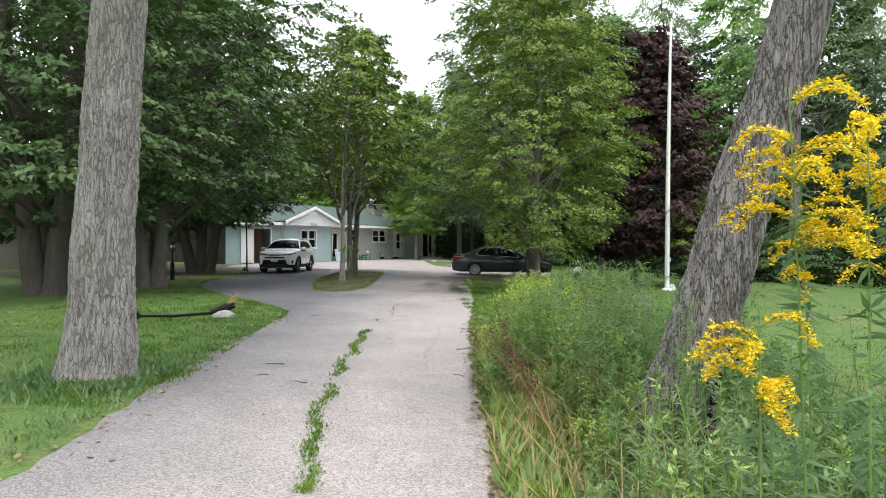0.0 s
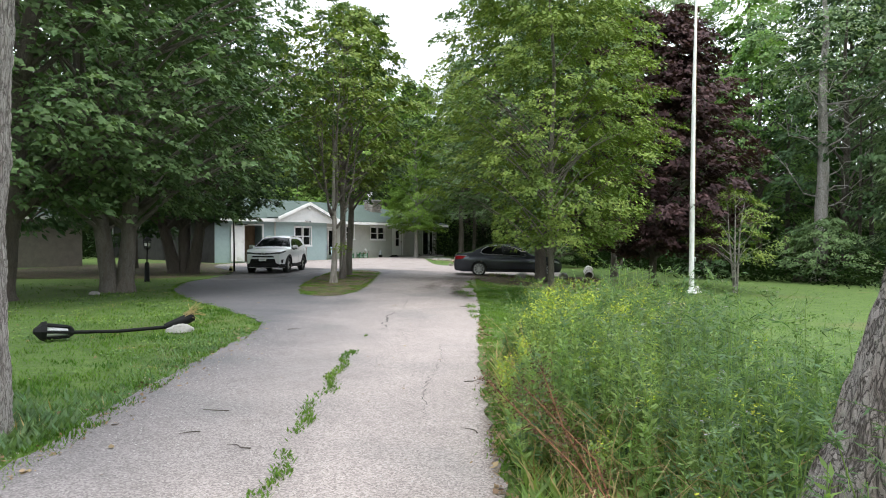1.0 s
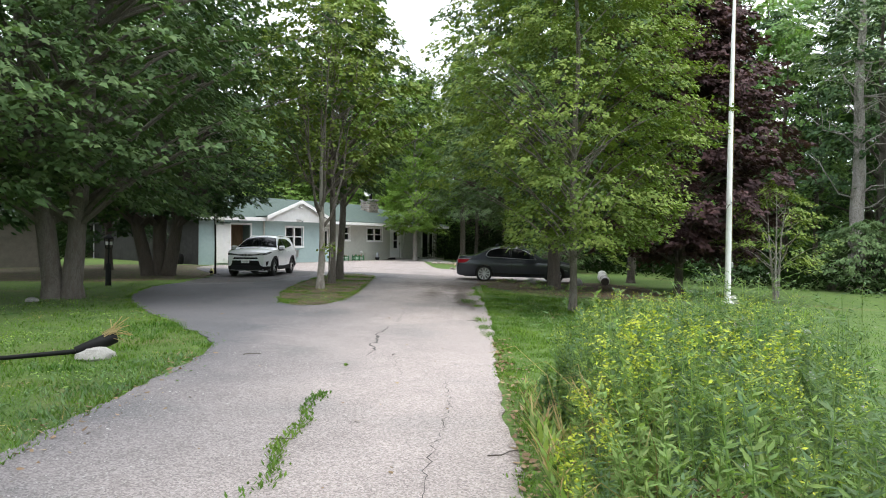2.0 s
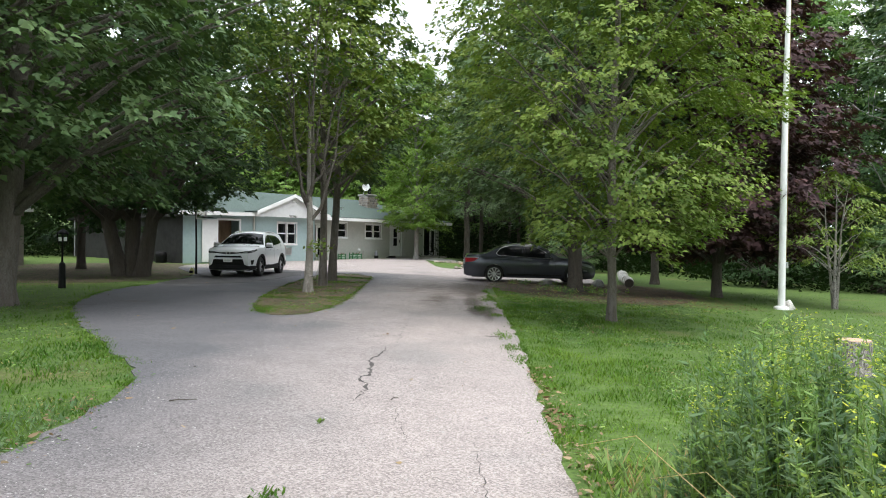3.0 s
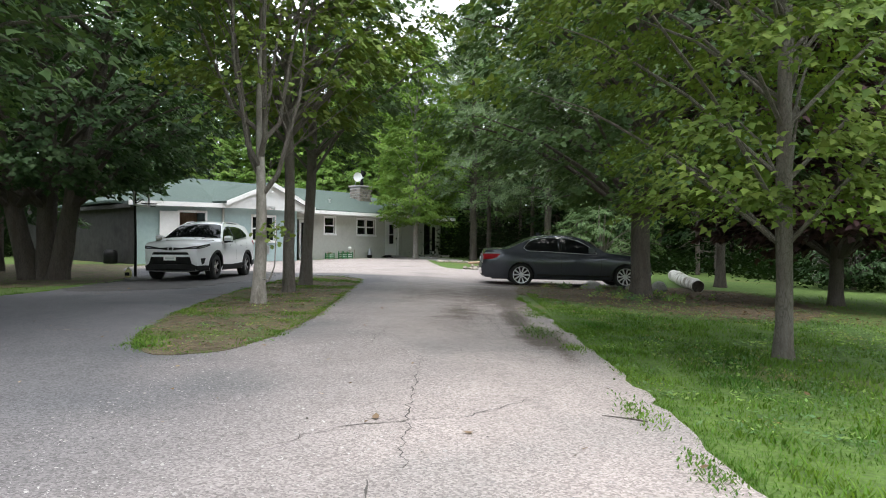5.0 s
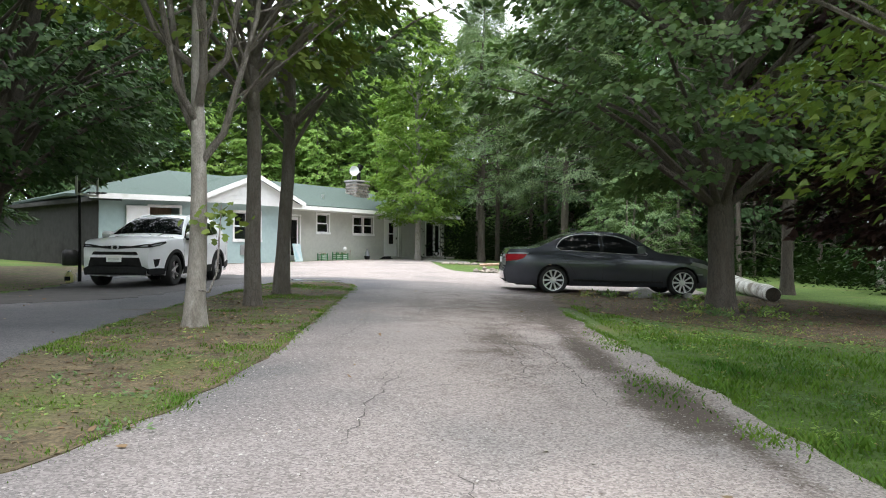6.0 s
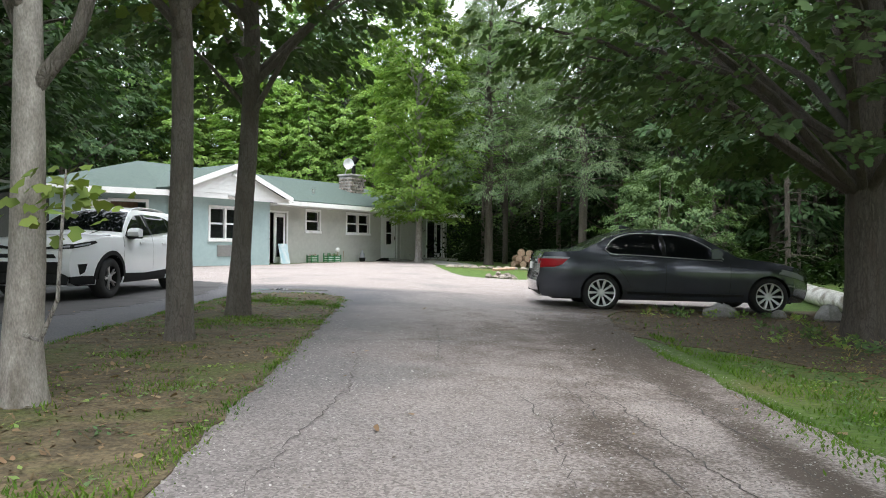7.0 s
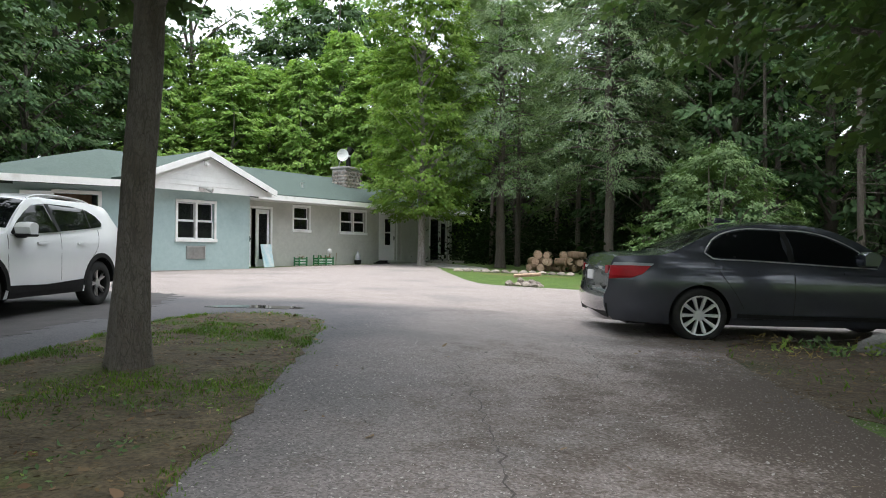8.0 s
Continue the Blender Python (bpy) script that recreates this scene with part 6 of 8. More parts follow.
def suv():
    L, rear, front = 4.60, (1.01, 0.35), (3.67, 0.35)
    half = car_side(L, [(0.2, 0.86), (0.35, 0.90), (0.60, 0.915), (0.85, 0.92), (1.0, 0.905), (1.12, 0.87), (1.30, 0.77), (1.50, 0.66), (1.62, 0.58), (1.70, 0.50)], (0.7, 0.12), (1.0, 0.24))
    top = [(0.10, 0.34), (0.02, 0.46), (0.0, 0.62), (0.05, 0.80), (0.07, 1.0), (0.14, 1.20), (0.26, 1.38), (0.32, 1.54), (0.50, 1.585), (1.0, 1.622), (1.6, 1.64), (2.1, 1.625), (2.4, 1.57), (2.65, 1.46), (2.95, 1.28), (3.2, 1.115), (3.28, 1.075), (3.4, 1.065),
           (3.75, 1.05), (4.1, 1.02), (4.36, 0.975), (4.50, 0.92), (4.57, 0.83), (4.60, 0.70), (4.605, 0.55), (4.57, 0.40), (4.45, 0.26)]
    win_rear = [(0.74, 1.300), (0.82, 1.236), (1.3, 1.190), (2.02, 1.135), (2.00, 1.530), (1.4, 1.530), (1.02, 1.490), (0.82, 1.405)]
    win_front = [(2.09, 1.127), (2.70, 1.091), (3.12, 1.073), (3.14, 1.096), (2.92, 1.244), (2.65, 1.384), (2.40, 1.490), (2.07, 1.530)]
    c = car("white_suv", "white compact SUV with dark wheel-arch cladding on the parking bay", L, top, [(0.10, 0.30, 1.1), (2.36, 3.26, 1.06)], half, (rear, front), 0.35, 0.41, 0.25, M["paint_white"], [("side_window", win_rear), ("side_window", win_front)], 0.05)
    for s in (1, -1):
        for wx, wz in (rear, front):
            wheel(c, wx, s * 0.79, wz, s, 0.35, 0.225, 0.23, 5, "metal", True)
            inner = [(wx + 0.405 * math.cos(a), wz + 0.405 * math.sin(a)) for a in (math.pi * k / 16 - 0.05 for k in range(17))]
            outer = [(wx + 0.475 * math.cos(a), wz + 0.475 * math.sin(a)) for a in (math.pi * (16 - k) / 16 + 0.0 for k in range(17))]
            part("arch_cladding", patch(inner + outer, half, s, 0.018, 0.12, 0.03), M["plastic"], c, "black plastic arch cladding")
        part("sill_cladding", patch([(1.48, 0.25), (3.20, 0.25), (3.20, 0.42), (2.4, 0.40), (1.48, 0.44)], half, s, 0.016, 0.14, 0.03), M["plastic"], c, "black plastic sill cladding")
        part("bumper_cladding", patch([(0.04, 0.36), (0.52, 0.30), (0.54, 0.46), (0.30, 0.52), (0.03, 0.50)], half, s, 0.014, 0.1, 0.03), M["plastic"], c)
        part("bumper_cladding", patch([(4.10, 0.26), (4.47, 0.26), (4.58, 0.30), (4.59, 0.40), (4.35, 0.41), (4.12, 0.40)], half, s, 0.012, 0.1, 0.03), M["plastic"], c)
        part("fog_lamp_recess", patch([(4.34, 0.47), (4.42, 0.43), (4.47, 0.60), (4.30, 0.61)], half, s, 0.008, 0.1, 0.02), M["black"], c, "black triangular fog-lamp recess")
        part("pillar", patch([(2.015, 1.132), (2.095, 1.127), (2.075, 1.530), (1.995, 1.530)], half, s, 0.008, 0.15), M["black"], c)
        part("pillar", ribbon([(1.16, 1.200), (1.08, 1.500)], half, s, 0.03, 0.008), M["black"], c)
        part("window_trim", ribbon(curve([(0.74, 1.288), (0.82, 1.224), (1.3, 1.178), (2.05, 1.119), (2.7, 1.080), (3.16, 1.062)], 0.1), half, s, 0.02, 0.008), M["metal"], c)
        for line in ([(2.05, 1.13), (2.08, 0.80), (2.06, 0.45)], [(1.36, 0.45), (1.30, 0.70), (1.10, 0.90), (0.96, 1.19)], [(3.22, 1.07), (3.24, 0.80), (3.21, 0.44)], [(0.12, 1.02), (0.30, 1.0), (0.42, 0.8), (0.5, 0.55)]):
            part("door_gap", ribbon(curve(line, 0.08), half, s, 0.006, 0.0012), M["black"], c)
        for x in (1.45, 2.42):
            part("door_handle", patch([(x, 0.955), (x + 0.22, 0.945), (x + 0.22, 0.980), (x, 0.990)], half, s, 0.025, 0.1, 0.03), M["paint_white"], c)
        part("headlight", patch([(4.08, 0.955), (4.30, 0.900), (4.57, 0.855), (4.55, 0.925), (4.40, 0.955), (4.12, 0.992)], half, s, 0.008, 0.08), M["black"], c, "dark headlight with a clear lens")
        part("headlight_lens", patch([(4.24, 0.930), (4.42, 0.900), (4.54, 0.885), (4.53, 0.905), (4.40, 0.930), (4.24, 0.955)], half, s, 0.014, 0.08), M["lens"], c)
        part("tail_light", patch([(0.06, 0.99), (0.30, 1.06), (0.34, 1.10), (0.20, 1.13), (0.10, 1.12)], half, s, 0.012, 0.08), M["red"], c, "red tail light")
        rail = curve([(0.75, 1.59), (0.92, 1.64), (1.6, 1.665), (2.15, 1.64), (2.35, 1.58)], 0.1)
        part("roof_rail_foot", ribbon([(x, z - 0.045) for x, z in rail], lambda x, z: 0.575, s, 0.03, 0.006), M["black"], c)
        part("roof_rail", tube([(x, s * 0.56, z) for x, z in rail], 0.018, 8), M["metal"], c, "bright roof rail with black feet", 60)
        mirror(c, 3.02, half(3.0, 1.08) + 0.0, 1.15, s, M["paint_white"])
        part("mirror_base", box(2.90, 3.10, min(s * 0.88, s * 1.10), max(s * 0.88, s * 1.10), 1.045, 1.085, 0.012), M["black"], c, "black lower half of the mirror")
        part("mirror_foot", box(2.94, 3.06, s * 0.84 if s > 0 else -0.97, s * 0.97 if s > 0 else -0.84, 1.03, 1.08, 0.01), M["black"], c)
    ha = lambda z: 0.72
    nose = lambda z: 4.61 - max(0.0, z - 0.62) ** 2 * 0.85
    F = lambda name, poly, mat, off=0.01, label="": part(name, face_patch(poly, nose, ha, 1, off, 0.05), M[mat], c, label)
    F("grille", [(-0.50, 0.700), (0.50, 0.700), (0.45, 0.765), (-0.45, 0.765)], "black", 0.026, "narrow black grille slot")
    F("grille_trim", [(-0.40, 0.838), (-0.16, 0.815), (0, 0.795), (0.16, 0.815), (0.40, 0.838), (0.40, 0.850), (0.16, 0.828), (0, 0.808), (-0.16, 0.828), (-0.40, 0.850)], "metal", 0.026)
    for s in (1, -1):
        F("headlight", [(s * 0.30, 0.842), (s * 0.705, 0.855), (s * 0.705, 0.930), (s * 0.60, 0.925), (s * 0.30, 0.878)][::s], "black", 0.013, "dark slanted headlight")
        F("headlight_lens", [(s * 0.50, 0.870), (s * 0.68, 0.876), (s * 0.68, 0.910), (s * 0.60, 0.904)][::s], "lens", 0.02)
    F("grille_strip", [(-0.34, 0.842), (-0.14, 0.822), (0.14, 0.822), (0.34, 0.842), (0.34, 0.876), (0.12, 0.890), (-0.12, 0.890), (-0.34, 0.876)], "black", 0.020, "thin dark strip between the headlights")
    part("cowl", face_patch([(-0.70, 1.07), (0.70, 1.07), (0.68, 1.105), (-0.68, 1.105)], lambda z: 3.30 - (z - 1.07) * 0.9, lambda z: 0.78, 1, 0.03, 0.05), M["black"], c, "black cowl below the windscreen")
    F("lower_intake", [(-0.58, 0.44), (0.58, 0.44), (0.52, 0.640), (-0.52, 0.640)], "black", 0.022)
    F("bumper_cladding", [(-0.66, 0.27), (0.66, 0.27), (0.69, 0.40), (0.56, 0.465), (-0.56, 0.465), (-0.69, 0.40)], "plastic", 0.014, "black lower bumper")
    F("number_plate", [(-0.16, 0.545), (0.16, 0.545), (0.16, 0.685), (-0.16, 0.685)], "white", 0.042, "pale number plate")
    F("plate_bar", [(-0.12, 0.585), (0.12, 0.585), (0.12, 0.625), (-0.12, 0.625)], "metal", 0.046)
    ring = lambda x, q: [(x, 0.078 * q * math.cos(a), 0.855 + 0.056 * q * math.sin(a)) for a in (2 * math.pi * k / 20 for k in range(20))]
    part("badge", loft([ring(4.58, 1.0), ring(4.655, 1.0), ring(4.655, 0.72), ring(4.58, 0.72)], caps=False), M["metal"], c, "oval bright badge ring")
    for s in (1, -1):
        part("wiper", tube([(3.27, s * 0.05 + 0.25, 1.125), (3.12, s * 0.30 + 0.2, 1.225)], 0.008, 6), M["black"], c)
    place(c, pose(-8.74, 32.5, -0.036, 0, 0, -90))
    return c


sedan()
suv()


# ---- things in the yard ----
def rock(rng, rx, ry, rz, n=10):
    """A squat uneven stone resting on its base."""
    rings = []
    for q, f in ((-0.25, 0.80), (0.1, 1.0), (0.5, 0.93), (0.82, 0.62), (1.0, 0.20)):
        rings.append([(rx * f * math.cos(a) * rng.uniform(0.80, 1.16), ry * f * math.sin(a) * rng.uniform(0.80, 1.16), rz * q * rng.uniform(0.82, 1.12)) for a in (2 * math.pi * k / n for k in range(n))])
    return loft(rings)


def log_shape(a, b, r, rng, sides=12):
    a, b = Vector(a), Vector(b)
    return tube([a, a.lerp(b, 0.3), a.lerp(b, 0.7), b], [r * rng.uniform(0.95, 1.05) for _ in range(4)], sides, 0.04, rng)


def ring_face(at, along, r, sides=12):
    d = Vector(along).normalized()
    return tube([Vector(at) - d * 0.004, Vector(at) + d * 0.012], [r * 0.93, r * 0.90], sides)


def flagpole():
    x, y = 7.75, 21.75
    f = thing("flagpole", x, y, label="tall tapering white flagpole on the lawn", category="flagpole")
    part("pole", tube([(0, 0, -0.2), (0, 0, 0.05), (0.02, 0, 4.0), (0.06, 0, 7.0), (0.12, 0, 9.8)], [0.095, 0.09, 0.078, 0.06, 0.04], 16), M["white"], f, smooth=50)
    part("finial", tube([(0.12, 0, 9.8), (0.12, 0, 9.84), (0.12, 0, 9.9), (0.12, 0, 9.94)], [0.03, 0.06, 0.06, 0.02], 12), M["white"], f, smooth=60)
    part("collar", tube([(0, 0, -0.05), (0, 0, 0.05), (0, 0, 0.08)], [0.20, 0.18, 0.12], 12), M["white"], f, "white base collar", 40)
    part("rope", tube([(0.10, -0.03, 1.1), (0.10, -0.04, 4), (0.14, -0.03, 9.6)], 0.006, 5), M["straw"], f)
    part("cleat", box(0.08, 0.13, -0.08, 0.02, 1.05, 1.2, 0.01), M["metal"], f)
    rng = random.Random(3)
    solo("foot_stone", rock(rng, 0.16, 0.12, 0.24), M["log_white"], "pale stone leaning at the foot of the flagpole", "stone", at=pose(x + 0.2, y + 0.02, G(x, y) - 0.01, 0, 0, 30), smooth=40)


def fallen_lamp():
    z = G(-5.2, 8.8)
    f = thing("fallen_lamp_post", -5.82, 7.98, z, math.degrees(math.atan2(1.15, 1.4)), "toppled black garden lamp post lying on the lawn", "lamp post")
    part("post", tube([(0.3, 0, 0.10), (0.9, 0.02, 0.065), (1.65, 0, 0.08)], [0.027, 0.026, 0.030], 10), M["black"], f, smooth=50)
    lan = part("lantern", tube([(0.30, 0, 0.10), (0.24, 0, 0.11)], [0.05, 0.10], 8), M["black"], f, "black lantern frame")
    part("lantern_cap", tube([(-0.06, 0, 0.14), (-0.12, 0, 0.145), (-0.22, 0, 0.15)], [0.15, 0.13, 0.03], 8), M["black"], lan)
    for k in range(6):
        a = math.pi * k / 3
        part("bar", tube([(0.24, 0.085 * math.cos(a), 0.11 + 0.085 * math.sin(a)), (-0.06, 0.13 * math.cos(a), 0.14 + 0.11 * math.sin(a))], 0.024, 5), M["black"], lan)
    part("lamp_glass", tube([(0.22, 0, 0.11), (-0.05, 0, 0.14)], [0.055, 0.09], 6), M["white"], lan, "milky lamp glass")
    part("base", tube([(1.6, 0, 0.09), (1.75, 0, 0.13), (1.95, 0.0, 0.19), (2.05, 0, 0.22)], [0.045, 0.065, 0.085, 0.07], 10), M["black"], f, "torn black base", 50)
    for k in range(22):
        rng = random.Random(k)
        a = Vector((1.9, rng.uniform(-0.08, 0.08), 0.2 + rng.uniform(-0.06, 0.08)))
        part("torn_wire", tube([a, a + Vector((0.10, rng.uniform(-0.05, 0.05), 0.06)), a + Vector((0.22 + rng.uniform(-0.12, 0.1), rng.uniform(-0.14, 0.14), 0.10 + rng.uniform(-0.16, 0.12)))], 0.005, 4), M["straw"], f)
    rng = random.Random(8)
    solo("concrete_lump", rock(rng, 0.22, 0.15, 0.14), M["concrete"], "broken concrete footing beside the toppled lamp post", "concrete lump", at=pose(-4.33, 9.02, G(-4.3, 9.0), 0, 0, 40), smooth=35)


def stumps():
    rng = random.Random(21)
    s = thing("tree_stump", 4.55, 12.6, label="pale cut tree stump standing in the lawn", category="stump")
    part("wood", tube([(0, 0, -0.1), (0, 0, 0.02), (0, 0, 0.15), (0.01, 0, 0.40)], [0.30, 0.27, 0.22, 0.21], 14, 0.05, rng), M["bark_pale"], s, smooth=40)
    part("cut_face", tube([(0.01, 0, 0.40), (0.01, 0, 0.412)], [0.195, 0.19], 14), M["cut"], s, "pale sawn top")
    s = thing("tree_stump", 8.5, 8.6, label="grey-brown upright cut stump on the mown lawn", category="stump")
    part("wood", tube([(0, 0, -0.1), (0, 0, 0.03), (0, 0, 0.2), (0.02, 0, 0.5)], [0.34, 0.30, 0.27, 0.26], 16, 0.06, rng), M["bark"], s, smooth=40)
    part("cut_face", tube([(0.02, 0, 0.5), (0.02, 0, 0.512)], [0.24, 0.235], 16), M["cut"], s, "weathered sawn top")
    v = thing("dead_vine", 2.02, 0.98, label="dark dead vine clinging to the foot of the leaning trunk", category="vine")
    for k in range(9):
        z, a = 0.25 + 0.075 * k, rng.uniform(-0.7, 0.4)
        part("stem", tube([(0.33 * z - 0.02, -0.02, z - 0.12), (0.33 * z + 0.03 * math.sin(k), -0.045, z), (0.33 * z + 0.12 * math.cos(a) * (1 if k % 2 else -0.4), -0.08, z + 0.07 + 0.05 * math.sin(a))], [0.012, 0.010, 0.004], 5), M["black"], v)
    s = thing("tree_stump", 16.2, 32.0, label="low dark weathered stump in the lawn", category="stump")
    part("wood", tube([(0, 0, -0.1), (0, 0, 0.05), (0, 0, 0.3), (0.05, 0, 0.42)], [0.5, 0.42, 0.34, 0.2], 12, 0.12, rng), M["bark_dark"], s, smooth=40)
    s = thing("dead_tree", 13.2, 37.8, label="pale broken dead trunk standing at the edge of the woods", category="dead tree")
    part("trunk", tube([(0, 0, -0.1), (0, 0, 0.8), (0.05, 0, 1.8), (0.03, 0, 2.7)], [0.2, 0.16, 0.15, 0.12], 12, 0.06, rng), M["bark_pale"], s, smooth=40)


def fallen_log():
    rng = random.Random(31)
    a, b = Vector((5.55, 28.95, 0)), Vector((6.35, 33.9, 0))
    za, zb = G(a.x, a.y) + 0.15, G(b.x, b.y) + 0.24
    g = thing("fallen_log", 0, 0, 0, 0, "thick pale fallen log with a dark cut end", "log")
    part("log", tube([Vector((a.x, a.y, za)).lerp(Vector((b.x, b.y, zb)), q) + Vector((0.05 * math.sin(q * 9), 0, 0)) for q in (0, 0.15, 0.3, 0.45, 0.6, 0.75, 0.9, 1.0)], [0.17, 0.18, 0.175, 0.19, 0.20, 0.195, 0.21, 0.20], 16, 0.06, rng), M["log_white"], g, smooth=50)
    part("cut_end", ring_face((a.x, a.y, za), (a - b), 0.175, 16), M["bark_dark"], g, "dark rotten cut end")
    for x, y, rx, ry, rz, turn, lab in ((2.55, 28.5, 0.28, 0.20, 0.21, 10, "grey boulder on the bare soil beside the dark car"), (4.35, 28.55, 0.28, 0.22, 0.27, 50, "grey boulder beside the fallen log"), (3.62, 28.75, 0.16, 0.12, 0.12, 80, "small grey stone on the bare soil")):
        solo("boulder", rock(rng, rx, ry, rz, 9), M["stone_grey"], lab, "boulder", "boulders", at=pose(x, y, G(x, y) + 0.01, 0, 0, turn), smooth=45)
    solo("stone", rock(rng, 0.14, 0.10, 0.10), M["stone_grey"], "small pale stone at the foot of the lawn tree", "stone", at=pose(-9.5, 15.75, G(-9.5, 15.8), 0, 0, 20), smooth=45)


def wood_pile():
    rng = random.Random(41)
    first = True
    for k in range(26):
        row, col = k // 9, k % 9
        r = rng.uniform(0.12, 0.19)
        x, y, z = 2.05 + (col - 4) * 0.30 + 0.13 * (row % 2) + rng.uniform(-0.12, 0.12), 49.0 + rng.uniform(-0.3, 0.3), G(2, 49) + 0.14 + row * 0.27 + rng.uniform(-0.02, 0.03)
        if row == 2 and col in (0, 3, 7):
            continue
        turn = rng.gauss(-80, 34)
        g = thing("split_log", x, y, z, turn, "sawn firewood log with a pale cut end on the pile", "firewood", "wood pile")
        part("bark", tube([(-0.22, 0, 0), (0, 0, 0.01), (0.22, 0, 0)], [r, r * 1.04, r], 10, 0.06, rng), M["wood"], g, smooth=45)
        part("cut_end", tube([(0.22, 0, 0), (0.232, 0, 0)], [r * 0.92, r * 0.88], 10), M["cut"], g, "pale sawn face")


def stone_heap():
    rng = random.Random(51)
    for k in range(24):
        a, d = rng.uniform(0, 6.28), rng.random() ** 0.6 * 0.5
        x, y = -0.45 + math.cos(a) * d, 38.55 + math.sin(a) * d * 0.7
        r = rng.uniform(0.07, 0.15)
        solo("stone", rock(rng, r, r * rng.uniform(0.6, 0.9), r * rng.uniform(0.6, 1.0), 8), M["stone"], "pale stone of the rubble heap on the grass", "stone", "stone heap",
             at=pose(x, y, G(x, y) + max(0, 0.5 - d) * 0.30 * rng.random(), rng.uniform(-15, 15), rng.uniform(-15, 15), rng.uniform(0, 360)), smooth=40)
    solo("stick", log_shape((-0.75, 38.5, G(-0.5, 38.5) + 0.26), (-0.05, 38.6, G(-0.5, 38.5) + 0.30), 0.05, rng, 8), M["cut"], "broken piece of wood lying on the stone heap", "firewood", smooth=45)
    for k in range(13):
        x, y = -2.2 + k * 0.34, 45.9 + 0.1 * math.sin(k)
        solo("edging_stone", rock(rng, 0.17, 0.13, 0.11, 8), M["stone"], "flat grey edging stone of the garden bed", "stone", "garden edging", at=pose(x, y, G(x, y), 0, 0, rng.uniform(-15, 15)), smooth=40)


def hoop():
    g = thing("basketball_hoop", -10.8, 30.15, label="black pole with a clear framed basketball backboard", category="basketball hoop")
    part("pole", tube([(0, 0, -0.1), (0.0, 0, 1.2), (-0.03, 0, 2.5)], [0.045, 0.036, 0.036], 12), M["black"], g, smooth=50)
    bb = part("backboard_frame", join(box(0.16, 0.20, -0.50, 0.50, 2.12, 2.17), box(0.16, 0.20, -0.50, 0.50, 2.83, 2.88), box(0.16, 0.20, -0.50, -0.45, 2.17, 2.83), box(0.16, 0.20, 0.45, 0.50, 2.17, 2.83)), M["metal"], g, "grey backboard frame")
    part("pane", box(0.175, 0.183, -0.45, 0.45, 2.17, 2.83), M["clear"], bb, "clear plastic backboard")
    ring = [(0.42 + 0.22 * math.cos(a), 0.22 * math.sin(a), 2.20) for a in (2 * math.pi * k / 20 for k in range(21))]
    part("rim", tube(ring, 0.012, 6), M["black"], g)
    part("brace", join(tube([(-0.03, 0.03, 2.2), (0.16, 0.15, 2.35)], 0.02, 6), tube([(-0.03, -0.03, 2.2), (0.16, -0.15, 2.35)], 0.02, 6)), M["black"], g)
    j = thing("jug", -10.75, 29.62, label="yellowish plastic jug standing at the foot of the hoop", category="jug")
    part("body", loft([[(r * math.cos(a), r * 0.8 * math.sin(a), z) for a in (2 * math.pi * k / 12 for k in range(12))] for z, r in ((0.015, 0.08), (0.03, 0.095), (0.18, 0.095), (0.24, 0.06), (0.27, 0.03))]), M["yellow"], j, smooth=50)
    part("cap", tube([(0, 0, 0.27), (0, 0, 0.30)], 0.034, 10), M["white"], j)
    part("label", box(-0.07, 0.07, -0.082, -0.078, 0.06, 0.16), M["black"], j, "dark paper label")


def lawn_post():
    g = thing("garden_lamp", -10.65, 21.1, label="black garden lamp post with a small lantern on the lawn", category="lamp post")
    part("post", tube([(0, 0, -0.1), (0, 0, 0.1), (0, 0, 0.62), (0, 0, 0.66)], [0.10, 0.085, 0.075, 0.04], 10), M["black"], g, smooth=40)
    part("rod", tube([(0, 0, 0.64), (0.01, 0, 1.10)], 0.024, 8), M["black"], g)
    lan = part("lantern", tube([(0.01, 0, 1.08), (0.01, 0, 1.12)], [0.06, 0.11], 8), M["black"], g, "black lantern with pale panes")
    part("lantern_cap", tube([(0.01, 0, 1.38), (0.01, 0, 1.42), (0.01, 0, 1.52)], [0.15, 0.14, 0.02], 8), M["black"], lan)
    for k in range(4):
        a = math.pi / 2 * k + 0.6
        part("bar", tube([(0.01 + 0.09 * math.cos(a), 0.09 * math.sin(a), 1.11), (0.01 + 0.12 * math.cos(a), 0.12 * math.sin(a), 1.39)], 0.014, 5), M["black"], lan)
        b = a + math.pi / 4
        part("pane", box(-0.045, 0.045, -0.003, 0.003, -0.05, 0.05), M["white"], lan, "milky glass pane", at=pose(0.01 + 0.085 * math.cos(b), 0.085 * math.sin(b), 1.25, 0, 0, math.degrees(b) + 90))
    b = thing("barrel", -16.3, 39.2, label="low black barrel standing against the old wing", category="barrel")
    part("drum", loft([[(r * math.cos(a), r * math.sin(a), z) for a in (2 * math.pi * k / 16 for k in range(16))] for z, r in ((0, 0.27), (0.05, 0.29), (0.4, 0.30), (0.55, 0.26), (0.62, 0.15))]), M["black"], b, smooth=50)


